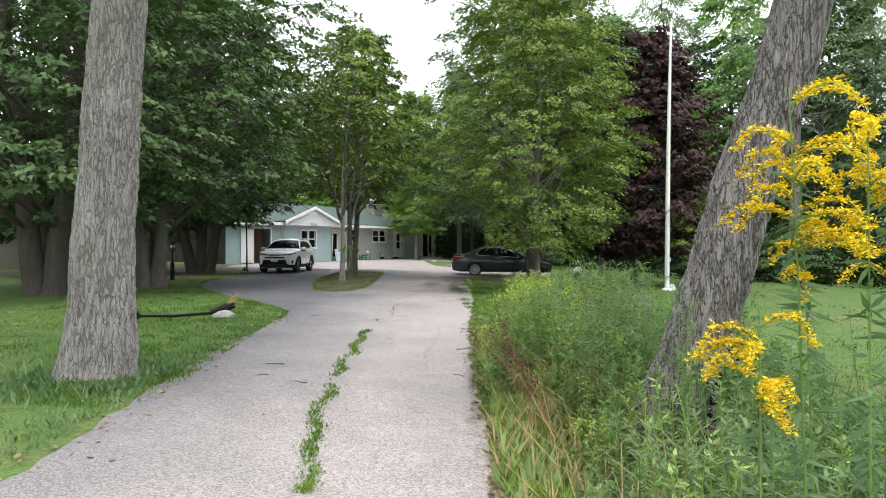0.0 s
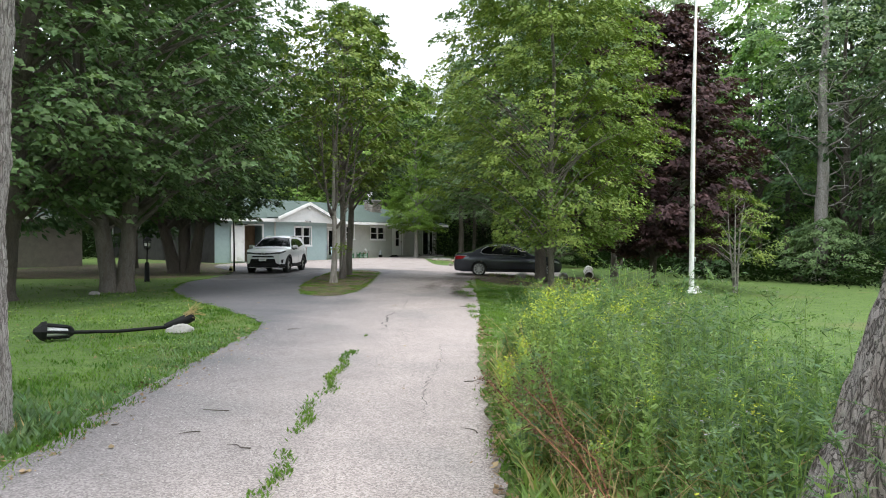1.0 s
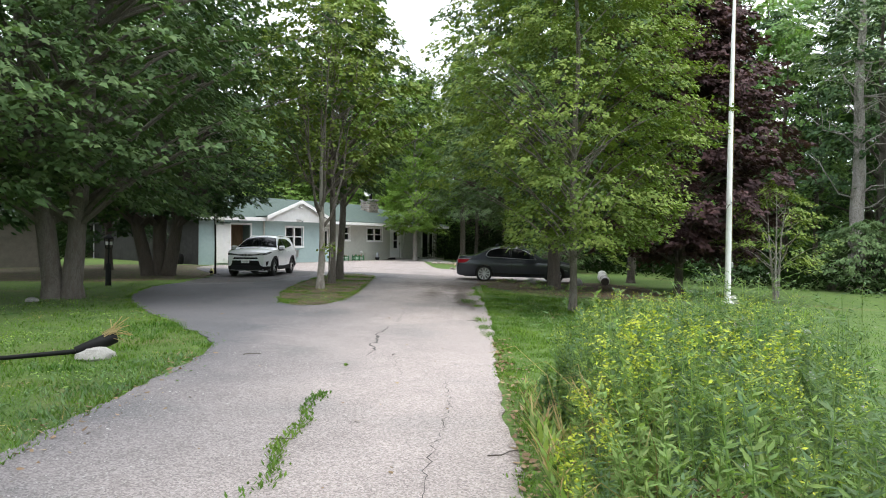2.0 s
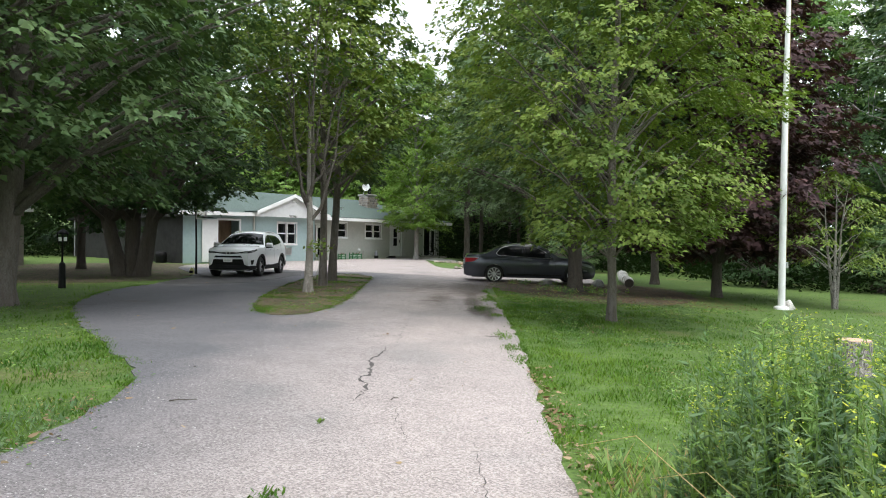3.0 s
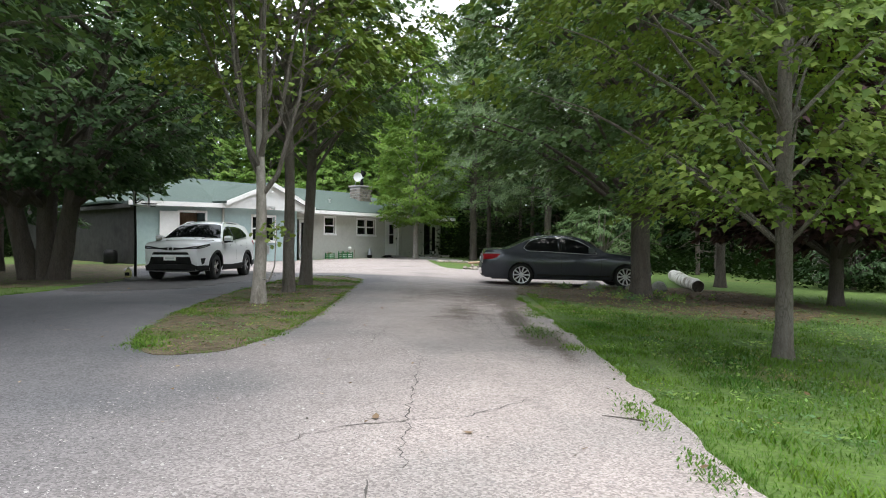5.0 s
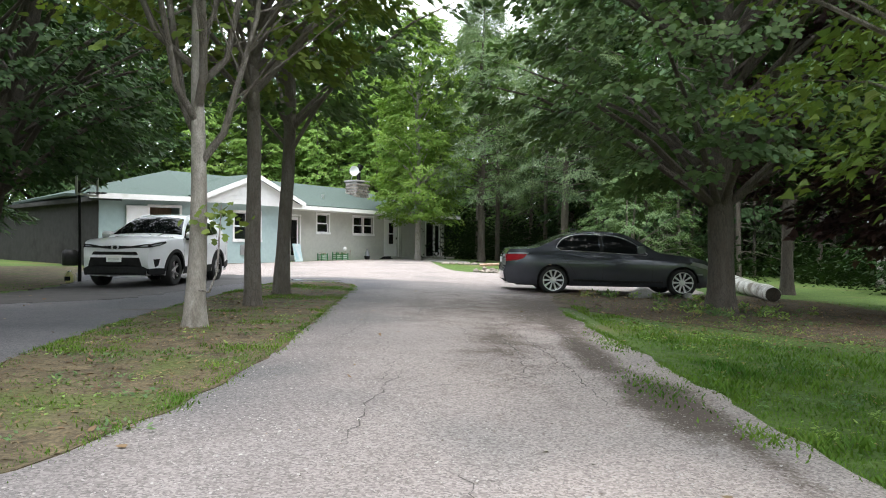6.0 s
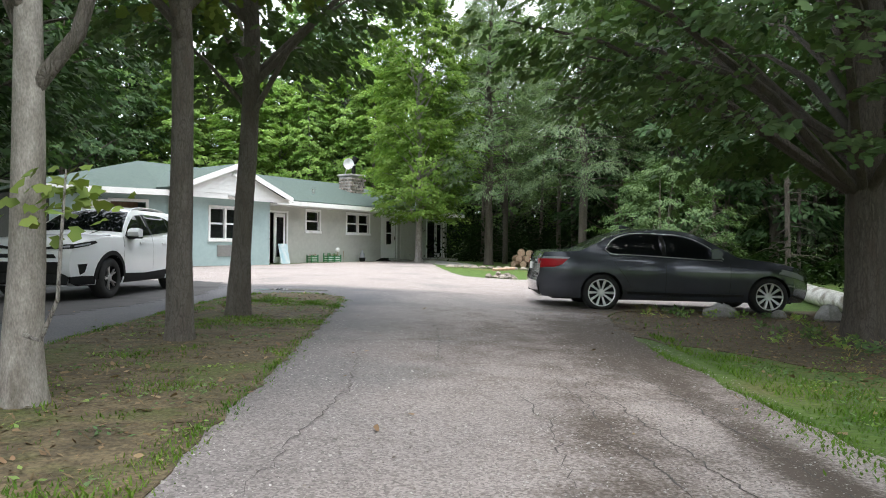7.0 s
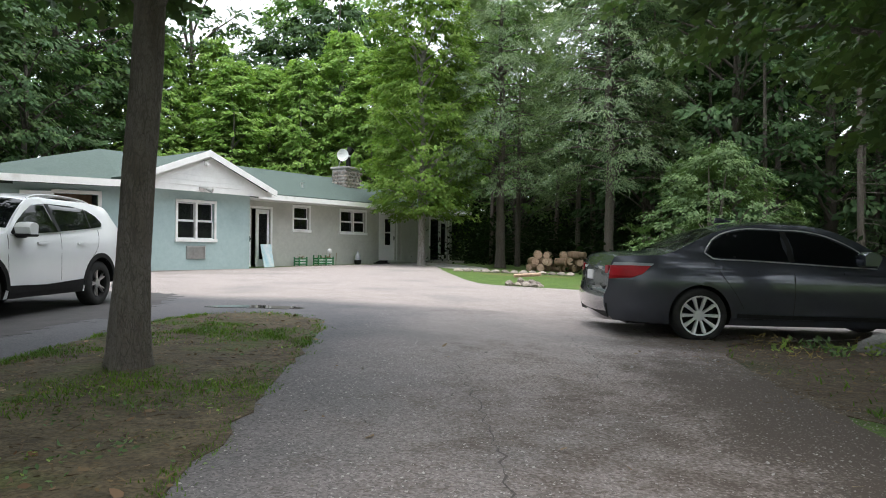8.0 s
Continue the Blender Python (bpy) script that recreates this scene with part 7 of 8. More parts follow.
def by_the_wall():
    """Pots, crates and the board that stand along the house front."""
    turn = math.degrees(math.atan2(HU.y, HU.x))
    def crate(u, w, h, lab):
        p = hp(u, w, 0)
        g = thing("plant_crate", p.x, p.y, None, turn, lab, "planter", "green planters")
        for z in (0.06, 0.16, 0.26):
            part("rail", join(box(-0.2, 0.2, -0.15, -0.135, z, z + 0.045), box(-0.2, 0.2, 0.135, 0.15, z, z + 0.045), box(-0.2, -0.185, -0.135, 0.135, z, z + 0.045), box(0.185, 0.2, -0.135, 0.135, z, z + 0.045)), M["plant_green"], g)
        for x in (-0.19, 0.19):
            for y in (-0.14, 0.14):
                part("post", box(x - 0.02, x + 0.02, y - 0.02, y + 0.02, 0.012, h), M["plant_green"], g)
        part("liner", box(-0.17, 0.17, -0.12, 0.12, 0.03, 0.27, 0.01), M["white"], g, "pale liner")
        part("soil", box(-0.165, 0.165, -0.115, 0.115, 0.271, 0.285), M["bark_dark"], g)
        rng = random.Random(int(u * 10))
        c = [(rng.uniform(-0.15, 0.15), rng.uniform(-0.1, 0.1), 0.29 + abs(rng.gauss(0, 0.07))) for _ in range(60)]
        tagged(part("plant", leaves("plant", c, [(rng.gauss(0, 0.5), rng.gauss(0, 0.5), 1) for _ in c], [rng.uniform(0.04, 0.08) for _ in c], M["dry"], OVAL, int(u)), None, g), kind="stuff")
        return g
    crate(33.95, 0.45, 0.36, "green slatted planter crate standing by the house wall")
    crate(34.95, 0.45, 0.42, "green slatted planter crate with dry plants by the house wall")
    crate(35.2, 0.62, 0.36, "green slatted planter crate standing by the house wall")
    p = hp(35.45, 0.5, 0)
    g = thing("ball_ornament", p.x, p.y, None, 0, "white round garden ornament on a thin stick", "ornament")
    part("stick", tube([(0, 0, 0.0), (0, 0, 0.5)], 0.012, 6), M["wood"], g)
    part("ball", loft([[(0.10 * math.sin(q) * math.cos(a), 0.10 * math.sin(q) * math.sin(a), 0.58 - 0.10 * math.cos(q)) for a in (2 * math.pi * k / 14 for k in range(14))] for q in (0.15, 0.6, 1.1, 1.57, 2.1, 2.6, 3.0)]), M["white"], g, smooth=60)
    p = hp(37.25, 0.35, 0)
    g = thing("jar_pot", p.x, p.y, None, turn, "dark plant pot under a clear plastic bottle by the wall", "plant pot")
    part("pot", loft([[(r * math.cos(a), r * math.sin(a), z) for a in (2 * math.pi * k / 14 for k in range(14))] for z, r in ((0.0, 0.12), (0.02, 0.13), (0.18, 0.16), (0.19, 0.14))]), M["black"], g, smooth=40)
    part("bottle", loft([[(r * math.cos(a), r * math.sin(a), z) for a in (2 * math.pi * k / 14 for k in range(14))] for z, r in ((0.19, 0.11), (0.38, 0.11), (0.46, 0.05), (0.56, 0.035))]), M["lens"], g, smooth=50)
    p = hp(36.1, 0.2, 0)
    solo("garden_stick", tube([(0, 0, 0), (0.02, 0, 0.5)], 0.012, 6), M["wood"], "thin stick leaning against the house wall", "stick", at=pose(p.x, p.y, G(p.x, p.y)))
    p = hp(38.55, 0.55, 0)
    g = thing("boot_tray", p.x, p.y, None, turn, "black tray with dark shoes beside the doorstep", "shoe tray")
    part("tray", join(box(-0.3, 0.3, -0.2, 0.2, 0.012, 0.03), box(-0.3, 0.3, -0.2, -0.18, 0.03, 0.06), box(-0.3, 0.3, 0.18, 0.2, 0.03, 0.06)), M["black"], g)
    for k in range(3):
        part("shoe", loft([[(-0.2 + k * 0.2 + x, y, z) for x, z in ((-0.045, 0.03), (0.045, 0.03), (0.04, 0.03 + h), (-0.04, 0.03 + h))] for y, h in ((-0.14, 0.13), (-0.05, 0.12), (0.05, 0.08), (0.13, 0.05))]), M["black"], g)
    # pale blue board leaning beside the glazed door
    a, b = hp(32.2, 0.45, 0.155), hp(32.68, 0.45, 0.155)
    back = HN * -0.22
    g = thing("leaning_board", 0, 0, 0, 0, "pale blue and white patterned board leaning beside the door", "board")
    q = [a, b, b + back + Vector((0, 0, 0.86)), a + back + Vector((0, 0, 0.86))]
    off = HN * 0.025
    part("panel", ([tuple(p) for p in q] + [tuple(p - off) for p in q], [(3, 2, 1, 0), (4, 5, 6, 7), (0, 1, 5, 4), (1, 2, 6, 5), (2, 3, 7, 6), (3, 0, 4, 7)]), M["board"], g)


flagpole()
fallen_lamp()
stumps()
fallen_log()
wood_pile()
stone_heap()
hoop()
lawn_post()
by_the_wall()


# ---- weeds, goldenrod, grass, litter ----
def add_mesh(parent, name, c, n, s, mat, outline, seed, tips=None, label=""):
    return part(name, leaves(name, c, n, s, M[mat], outline, seed, tips), None, parent, label)


def weed_bank():
    """The tall wild bank on the east side of the drive: stems with narrow leaves, some in bud."""
    rng = random.Random(61)
    g = thing("wild_bank", 0, 0, 0, 0, "dense bank of tall green goldenrod and weeds along the drive", "weeds", kind="stuff")
    stems, lc, ln, ls, lt, bc, bn, bs = [], [], [], [], [], [], [], []
    dc, dn, ds, dt = [], [], [], []
    count = 0
    while count < 1600:
        x, y = rng.uniform(0.62, 3.9), (rng.uniform(5.6, 7.8) if count % 6 == 5 else rng.uniform(-3.4, 7.7))
        edge = 0.72 + 0.12 * math.sin(y * 1.3) + (0.3 if y > 7.3 else 0) + (0.38 if y < 2.8 else 0.0)
        right = 3.3 - max(0, y - 3.5) * 0.10 + 0.3 * math.sin(y * 0.9)
        edge += max(0.0, y - 8.2) * 1.1
        if x < edge or x > right or math.hypot(x - 1.98, y - 1.25) < 0.38 or (y < -0.6 and x < 1.05):
            continue
        count += 1
        low = min(1.0, (x - edge) / 0.5 + 0.45)
        h = rng.uniform(0.62, 1.18) * low * (0.78 if y < 1.5 else 1.0) * (0.75 if x > 2.4 and y < 5.6 else 1.0)
        h = max(h, rng.uniform(0.8, 1.12)) if y > 5.6 and x > 1.6 else h
        z = G(x, y) - 0.02
        lean = Vector((rng.gauss(0, 0.10) - 0.05, rng.gauss(0, 0.10), 0))
        top = Vector((x, y, z + h)) + lean * h
        mid = Vector((x, y, z + h * 0.5)) + lean * h * 0.3
        stems.append(tube([(x, y, z), mid, top], [0.006, 0.005, 0.002], 3))
        dark = rng.random() < (0.75 if y < 0.2 or x > 1.9 or y > 5.8 else 0.35)
        for k in range(int(26 + h * 50)):
            q = rng.uniform(0.08, 1.0)
            p = Vector((x, y, z)).lerp(mid, q * 2) if q < 0.5 else mid.lerp(top, q * 2 - 1)
            a = rng.uniform(0, 6.283)
            d = Vector((math.cos(a), math.sin(a), rng.uniform(0.1, 0.9) if q > 0.6 else rng.uniform(-0.4, 0.4)))
            (dc if dark else lc).append(tuple(p))
            (dt if dark else lt).append(tuple(d))
            (dn if dark else ln).append((-d.x * 0.5 + rng.gauss(0, 0.3), -d.y * 0.5 + rng.gauss(0, 0.3), 1.0))
            (ds if dark else ls).append(rng.uniform(0.05, 0.105) * (1.2 - 0.5 * q))
        if rng.random() < (0.85 if 4.2 < y < 5.9 and x < 2.2 else 0.4 if y > 5.9 and h > 0.9 else 0.15) and not (dark and y < 5.9):
            for k in range(46):
                q = rng.random()
                bc.append(tuple(top + Vector((rng.gauss(0, 0.035), rng.gauss(0, 0.035), -0.16 * q + 0.05)) + lean * 0.1 * q))
                bn.append((rng.gauss(0, 0.5), rng.gauss(0, 0.5), 1))
                bs.append(rng.uniform(0.012, 0.027) * (1.45 if 4.5 < y < 5.9 else 0.8 if y > 5.9 else 1.0))
    # airy asters that stand above the rest: thin branching stems, sparse small leaves, a few pale heads
    ac, an, as_, at, hc, hn, hs = [], [], [], [], [], [], []
    for k in range(104):
        x, y = (rng.uniform(1.25, 3.0), rng.uniform(0.3, 5.6)) if k < 70 else (rng.uniform(1.9, 3.3), rng.uniform(6.3, 7.7))
        if math.hypot(x - 1.88, y - 1.25) < 0.45:
            continue
        h, z = rng.uniform(0.95, 1.38), G(x, y)
        foot, top = Vector((x, y, z)), Vector((x + rng.gauss(0, 0.12), y + rng.gauss(0, 0.12), z + h))
        stems.append(tube([foot, foot.lerp(top, 0.5) + Vector((0.02, 0, 0)), top], [0.005, 0.004, 0.002], 3))
        for b in range(16):
            q = rng.uniform(0.4, 1.0)
            o = foot.lerp(top, q)
            tip = o + Vector((rng.gauss(0, 0.13), rng.gauss(0, 0.13), rng.uniform(0.02, 0.16)))
            stems.append(tube([o, tip], [0.002, 0.001], 3))
            for m in range(12):
                ac.append(tuple(o.lerp(tip, rng.uniform(0.1, 1.0))))
                d = (rng.gauss(0, 1), rng.gauss(0, 1), rng.uniform(-0.3, 0.9))
                at.append(d)
                an.append((rng.gauss(0, 0.5), rng.gauss(0, 0.5), 1))
                as_.append(rng.uniform(0.025, 0.06))
            if rng.random() < 0.22:
                for m in range(9):
                    hc.append(tuple(tip + Vector((rng.gauss(0, 0.008), rng.gauss(0, 0.008), rng.gauss(0, 0.005)))))
                    hn.append((rng.gauss(0, 0.5), rng.gauss(0, 0.5), 1))
                    hs.append(rng.uniform(0.008, 0.014))
    add_mesh(g, "aster_leaves", ac, an, as_, "weed_dark", [(0, 0), (0.12, 0.4), (0, 1), (-0.12, 0.4)], 65, at)
    add_mesh(g, "aster_heads", hc, hn, hs, "chip", OVAL, 66, None, "small pale flower heads")
    # bleached grass stalks that arch out of the bank
    arcs = []
    for k in range(260):
        x, y = 0.85 + abs(rng.gauss(0, 0.55)), rng.uniform(-1.5, 6.5)
        z, l, a = G(x, y), rng.uniform(0.4, 0.85), rng.uniform(0, 6.283)
        d = Vector((math.cos(a), math.sin(a), 0))
        o = Vector((x, y, z))
        arcs.append(tube([o, o + d * l * 0.2 + Vector((0, 0, l * 0.6)), o + d * l * 0.55 + Vector((0, 0, l * 0.85)), o + d * l * 0.85 + Vector((0, 0, l * 0.75))], [0.003, 0.0028, 0.002, 0.001], 3))
    part("bleached_grass", join(*arcs), M["straw"], g, "bleached arching grass stalks")
    part("stems", join(*stems), M["weed"], g)
    add_mesh(g, "foliage", lc, ln, ls, "weed", [(0, 0), (0.15, 0.38), (0, 1), (-0.15, 0.38)], 62, lt)
    add_mesh(g, "dark_foliage", dc, dn, ds, "weed_dark", [(0, 0), (0.14, 0.35), (0, 1), (-0.14, 0.35)], 63, dt)
    add_mesh(g, "buds", bc, bn, bs, "bud", OVAL, 64, None, "yellow-green flower buds")


def low_weeds():
    """Low leafy growth, long grass and dry stalks at the feet of the bank and round the near trunks."""
    rng = random.Random(71)
    c, n, s, t, dc, dn, ds, dt = [], [], [], [], [], [], [], []
    kc, kn, ks, kt = [], [], [], []
    for k in range(15000):
        zone = rng.random()
        if zone < 0.62:
            y = rng.uniform(-3.2, 8.6)
            x = 0.62 + abs(rng.gauss(0, 0.9)) + (0.25 if y < -0.6 else 0)
            h = rng.uniform(0.08, 0.26) * (0.6 if y > 7.5 else 1)
        elif zone < 0.82:
            a, d = rng.uniform(0, 6.28), abs(rng.gauss(0, 0.45)) + 0.33
            x, y = -3.6 + math.cos(a) * d, 3.2 + math.sin(a) * d
            if x > -2.95:
                continue
            h = rng.uniform(0.05, 0.16)
        else:
            y = rng.uniform(0.2, 9.5)
            x = -2.72 - 0.06 * y - abs(rng.gauss(0, 0.35))
            h = rng.uniform(0.03, 0.09)
        a = rng.uniform(0, 6.28)
        d = (math.cos(a) * 0.6, math.sin(a) * 0.6, rng.uniform(0.5, 1.4))
        row = ((x, y, G(x, y) - 0.01), (math.cos(a) * -0.7, math.sin(a) * -0.7, 0.5), h, d)
        if rng.random() < (0.30 if zone < 0.62 else 0.03):
            dc.append(row[0]); dn.append(row[1]); ds.append(h * 1.5); dt.append(d)
        else:
            into = (c, n, s, t) if zone < 0.62 else (kc, kn, ks, kt)
            for at, v in zip(into, row):
                at.append(v)
    g = thing("low_weeds", 0, 0, 0, 0, "low leafy weeds and long grass along the drive edges", "weeds", kind="stuff")
    add_mesh(g, "green_blades", c, n, s, "weed", [(0, 0), (0.09, 0.4), (0, 1), (-0.09, 0.4)], 72, t)
    add_mesh(g, "dark_blades", kc, kn, ks, "weed_dark", [(0, 0), (0.13, 0.4), (0, 1), (-0.13, 0.4)], 74, kt)
    add_mesh(g, "dry_blades", dc, dn, ds, "straw", [(0, 0), (0.025, 0.4), (0, 1), (-0.025, 0.4)], 73, dt)


def crack_weeds():
    """The strip of weeds that grows out of the crack along the drive's middle."""
    rng = random.Random(81)
    line = [(-0.66, 0.1), (-0.72, 0.9), (-0.95, 1.8), (-1.05, 3.1), (-1.2, 4.4), (-1.22, 5.6), (-1.32, 6.9), (-1.36, 7.7)]
    c, n, s, t = [], [], [], []
    for k in range(3300):
        q = rng.random() * (len(line) - 1)
        i = int(q)
        x = line[i][0] + (line[i + 1][0] - line[i][0]) * (q - i)
        y = line[i][1] + (line[i + 1][1] - line[i][1]) * (q - i)
        thick = 0.55 + 0.9 * noise.noise(Vector((0, y * 1.3, 5)))
        if rng.random() > thick:
            continue
        x += rng.gauss(0, 0.038) + 0.04 * math.sin(y * 5)
        a = rng.uniform(0, 6.28)
        c.append((x, y, G(x, y) + 0.012)); n.append((-math.cos(a), -math.sin(a), 0.9)); s.append(rng.uniform(0.02, 0.06)); t.append((math.cos(a), math.sin(a), rng.uniform(0.1, 0.7)))
    for cx, cy, spread in ((0.35, 13.2, 0.10), (0.30, 14.4, 0.12), (0.42, 12.3, 0.10), (0.05, 18.4, 0.2), (0.22, 20.6, 0.2), (-1.38, 9.15, 0.015), (0.52, 3.6, 0.1), (0.46, 5.4, 0.09), (0.3, 17.2, 0.1)):
        for k in range(max(24, int(2400 * spread))):
            x, y = cx + rng.gauss(0, spread * 0.6), cy + rng.gauss(0, spread * 1.8)
            a = rng.uniform(0, 6.28)
            c.append((x, y, G(x, y) + 0.012)); n.append((-math.cos(a), -math.sin(a), 0.9)); s.append(rng.uniform(0.015, 0.045)); t.append((math.cos(a), math.sin(a), rng.uniform(0.1, 0.8)))
    g = thing("crack_weeds", 0, 0, 0, 0, "green weeds growing out of cracks in the asphalt", "weeds", kind="stuff")
    add_mesh(g, "leaves", c, n, s, "blade", [(0, 0), (0.18, 0.4), (0, 1), (-0.18, 0.4)], 82, t)


def goldenrod(x, y, top, seed, plumes, lean=(0.0, 0.0), spread=0.30):
    """A flowering goldenrod: a leafy stem with arching one-sided sprays of small yellow florets."""
    rng = random.Random(seed)
    z = G(x, y) - 0.02
    h = top - z
    g = thing("goldenrod", x, y, z, 0, "tall goldenrod with arching bright yellow flower sprays", "wildflower", "flowering goldenrods")
    base = [Vector((lean[0] * q * q, lean[1] * q * q, h * q)) for q in (0, 0.25, 0.5, 0.75, 1.0)]
    part("stem", tube(base, [0.005, 0.005, 0.004, 0.003, 0.002], 6), M["weed"], g, smooth=60)
    at = lambda q: base[min(3, int(q * 4))].lerp(base[min(3, int(q * 4)) + 1], q * 4 - min(3, int(q * 4)))
    c, n, s, t = [], [], [], []
    for k in range(110):
        q = rng.uniform(0.15, 0.92)
        a = rng.uniform(0, 6.28)
        d = Vector((math.cos(a), math.sin(a), rng.uniform(-0.5, 0.35)))
        c.append(tuple(at(q))); t.append(tuple(d)); n.append((rng.gauss(0, 0.8), rng.gauss(0, 0.8) - 0.5, 0.8)); s.append(rng.uniform(0.055, 0.10))
    add_mesh(g, "leaf_mass", c, n, s, "weed_dark", [(0, 0), (0.085, 0.35), (0, 1), (-0.085, 0.35)], seed, t)
    for k in range(plumes):
        q = rng.uniform(0.80, 1.0)
        a = rng.uniform(0, 6.28)
        o = at(min(q, 0.999))
        r = spread * rng.uniform(0.5, 1.0)
        d = Vector((math.cos(a), math.sin(a), 0))
        pts = [o, o + d * r * 0.35 + Vector((0, 0, 0.03)), o + d * r * 0.7 + Vector((0, 0, 0.03)), o + d * r + Vector((0, 0, -0.01 - 0.03 * rng.random()))]
        part("spray_stalk", tube(pts, [0.003, 0.0025, 0.002, 0.001], 4), M["weed"], g)
        c, n, s = [], [], []
        for m in range(230):
            f = rng.random() * 2.7 + 0.3
            i = min(2, int(f))
            p = pts[i].lerp(pts[i + 1], f - i)
            c.append(tuple(p + Vector((rng.gauss(0, 0.007), rng.gauss(0, 0.007), abs(rng.gauss(0.004, 0.006))))))
            n.append((rng.gauss(0, 0.6), rng.gauss(0, 0.6), 1)); s.append(rng.uniform(0.008, 0.016))
        add_mesh(g, "flower_spray", c, n, s, "flower", OVAL, seed * 31 + k, None, "bright yellow florets")
    return g


def dock():
    """A dead dock with rust-brown seed heads that leans over the drive's edge."""
    rng = random.Random(91)
    g = thing("dry_dock", 0, 0, 0, 0, "dead dock plant with rust-brown seed heads leaning over the drive", "weed")
    for k, (a, b) in enumerate((((1.18, 0.95), (0.40, 2.45, 0.46)), ((1.10, 1.3), (0.62, 2.5, 0.42)), ((1.2, 1.6), (0.75, 2.9, 0.52)))):
        p0, p1 = Vector((*a, G(*a))), Vector(b)
        mid = p0.lerp(p1, 0.5) + Vector((rng.gauss(0, 0.10), rng.gauss(0, 0.10), 0.09))
        part("stalk", tube([p0, mid, p1], [0.007, 0.006, 0.003], 5), M["dry"], g)
        c, n, s = [], [], []
        for m in range(520):
            q = rng.uniform(0.38, 1.05)
            p = p0.lerp(mid, q * 2) if q < 0.5 else mid.lerp(p1, q * 2 - 1)
            wide = 0.02 + 0.035 * abs(noise.noise(Vector((q * 9, k * 3.0, 0.5))))
            c.append(tuple(p + Vector((rng.gauss(0, wide), rng.gauss(0, wide), rng.gauss(0, wide))))); n.append((rng.gauss(0, 1), rng.gauss(0, 1), 1)); s.append(rng.uniform(0.012, 0.028))
        tagged(add_mesh(g, "seed_head", c, n, s, "rust", OVAL, 92 + k, None, "rust-brown seeds"), kind="stuff")


def lawn_grass():
    """Short blades over the lawn and the island, thickest beside the drive."""
    rng = np.random.default_rng(101)
    n = 255000
    y = rng.uniform(-1, 1, n) ** 2 * 0 + rng.uniform(2.0, 31.0, n)
    side = rng.random(n) < 0.55
    x = np.where(side, 0.5 + rng.exponential(2.6, n), -2.6 - rng.exponential(2.6, n))
    keep = np.zeros(n, bool)
    for i in range(n):
        if x[i] < -14 or x[i] > 14:
            continue
        if x[i] < 0 and y[i] > 9.5 and inside((x[i], y[i]), DRIVE):
            continue
        if x[i] > 0 and (y[i] > 29 or inside((x[i], y[i]), DRIVE)):
            continue
        if x[i] < 0 and y[i] < 10.4 and x[i] > -2.4 - 0.105 * y[i] + 0.06:
            continue
        rough = 0.9 * noise.noise(Vector((x[i] * 0.9, y[i] * 0.9, 4)))
        soil = y[i] + rough > 21.0 and 0.25 + max(0.0, 25.6 - y[i]) * 0.4 + 0.6 * rough < x[i] < 6.9
        if soil and rng.random() < 0.96:
            continue
        near = 1.0 if y[i] < 20 else 0.7
        keep[i] = rng.random() < near
    x, y = x[keep], y[keep]
    m = len(x)
    ix, iy = rng.uniform(-5.8, -2.9, 110000), rng.uniform(15.9, 30.1, 110000)
    ok = np.array([inside((a, b), ISLAND) and 0.7 * noise.noise(Vector((a * 0.9, b * 0.7, 2))) + 0.5 * noise.noise(Vector((a * 3.1, b * 2.6, 5))) + 0.07 * max(0.0, 19.5 - b) > rng.random() * 0.40 - 0.02 for a, b in zip(ix, iy)])
    # a fringe that hangs over the rims of the island and of the drive's east side
    rim = np.array([p[:2] for p in island_edge] + [(q[0] + 0.03, q[1]) for q in drive_edge if -1.0 < q[0] < 0.8 and 8.5 < q[1] < 24.3] * 2 + [(q[0] - 0.02, q[1]) for q in drive_edge if q[0] < -2.9 and 9 < q[1] < 24] * 2)
    pick = rim[rng.integers(0, len(rim), 24000)] + rng.normal(0, (0.04, 0.14), (24000, 2))
    x, y = np.concatenate([x, ix[ok], pick[:, 0]]), np.concatenate([y, iy[ok], pick[:, 1]])
    z = np.array([G(a, b) for a, b in zip(x, y)])
    m = len(x)
    a = rng.uniform(0, 2 * np.pi, m)
    t = np.stack([np.cos(a), np.sin(a), rng.uniform(0.1, 1.1, m)], 1)
    nn = np.stack([-np.cos(a), -np.sin(a), np.full(m, 0.8)], 1)
    tuft = np.array([noise.noise(Vector((p * 2.6, q * 2.6, 1))) + 0.7 * noise.noise(Vector((p * 0.7, q * 0.7, 6))) for p, q in zip(x, y)])
    s = rng.uniform(0.022, 0.060, m) * np.clip(1.0 + 0.9 * tuft, 0.45, 1.9)
    s[-len(pick):] *= 0.7
    tree_side = slice(len(s) - len(pick) - int(ok.sum()), len(s) - len(pick))
    s[tree_side] *= 0.62
    t[tree_side, 2] *= 0.5
    c = np.stack([x, y, z - 0.004 + 0.018 * np.array([inside((p, q), ISLAND) for p, q in zip(x, y)])], 1)
    solo("lawn_grass", leaves("lawn_grass", c, nn, s, M["blade"], [(0.10, 0), (0.08, 0.5), (0.0, 1), (-0.08, 0.5), (-0.10, 0)], 102, t), None, "short mown grass blades of the lawn", "grass", kind="stuff")


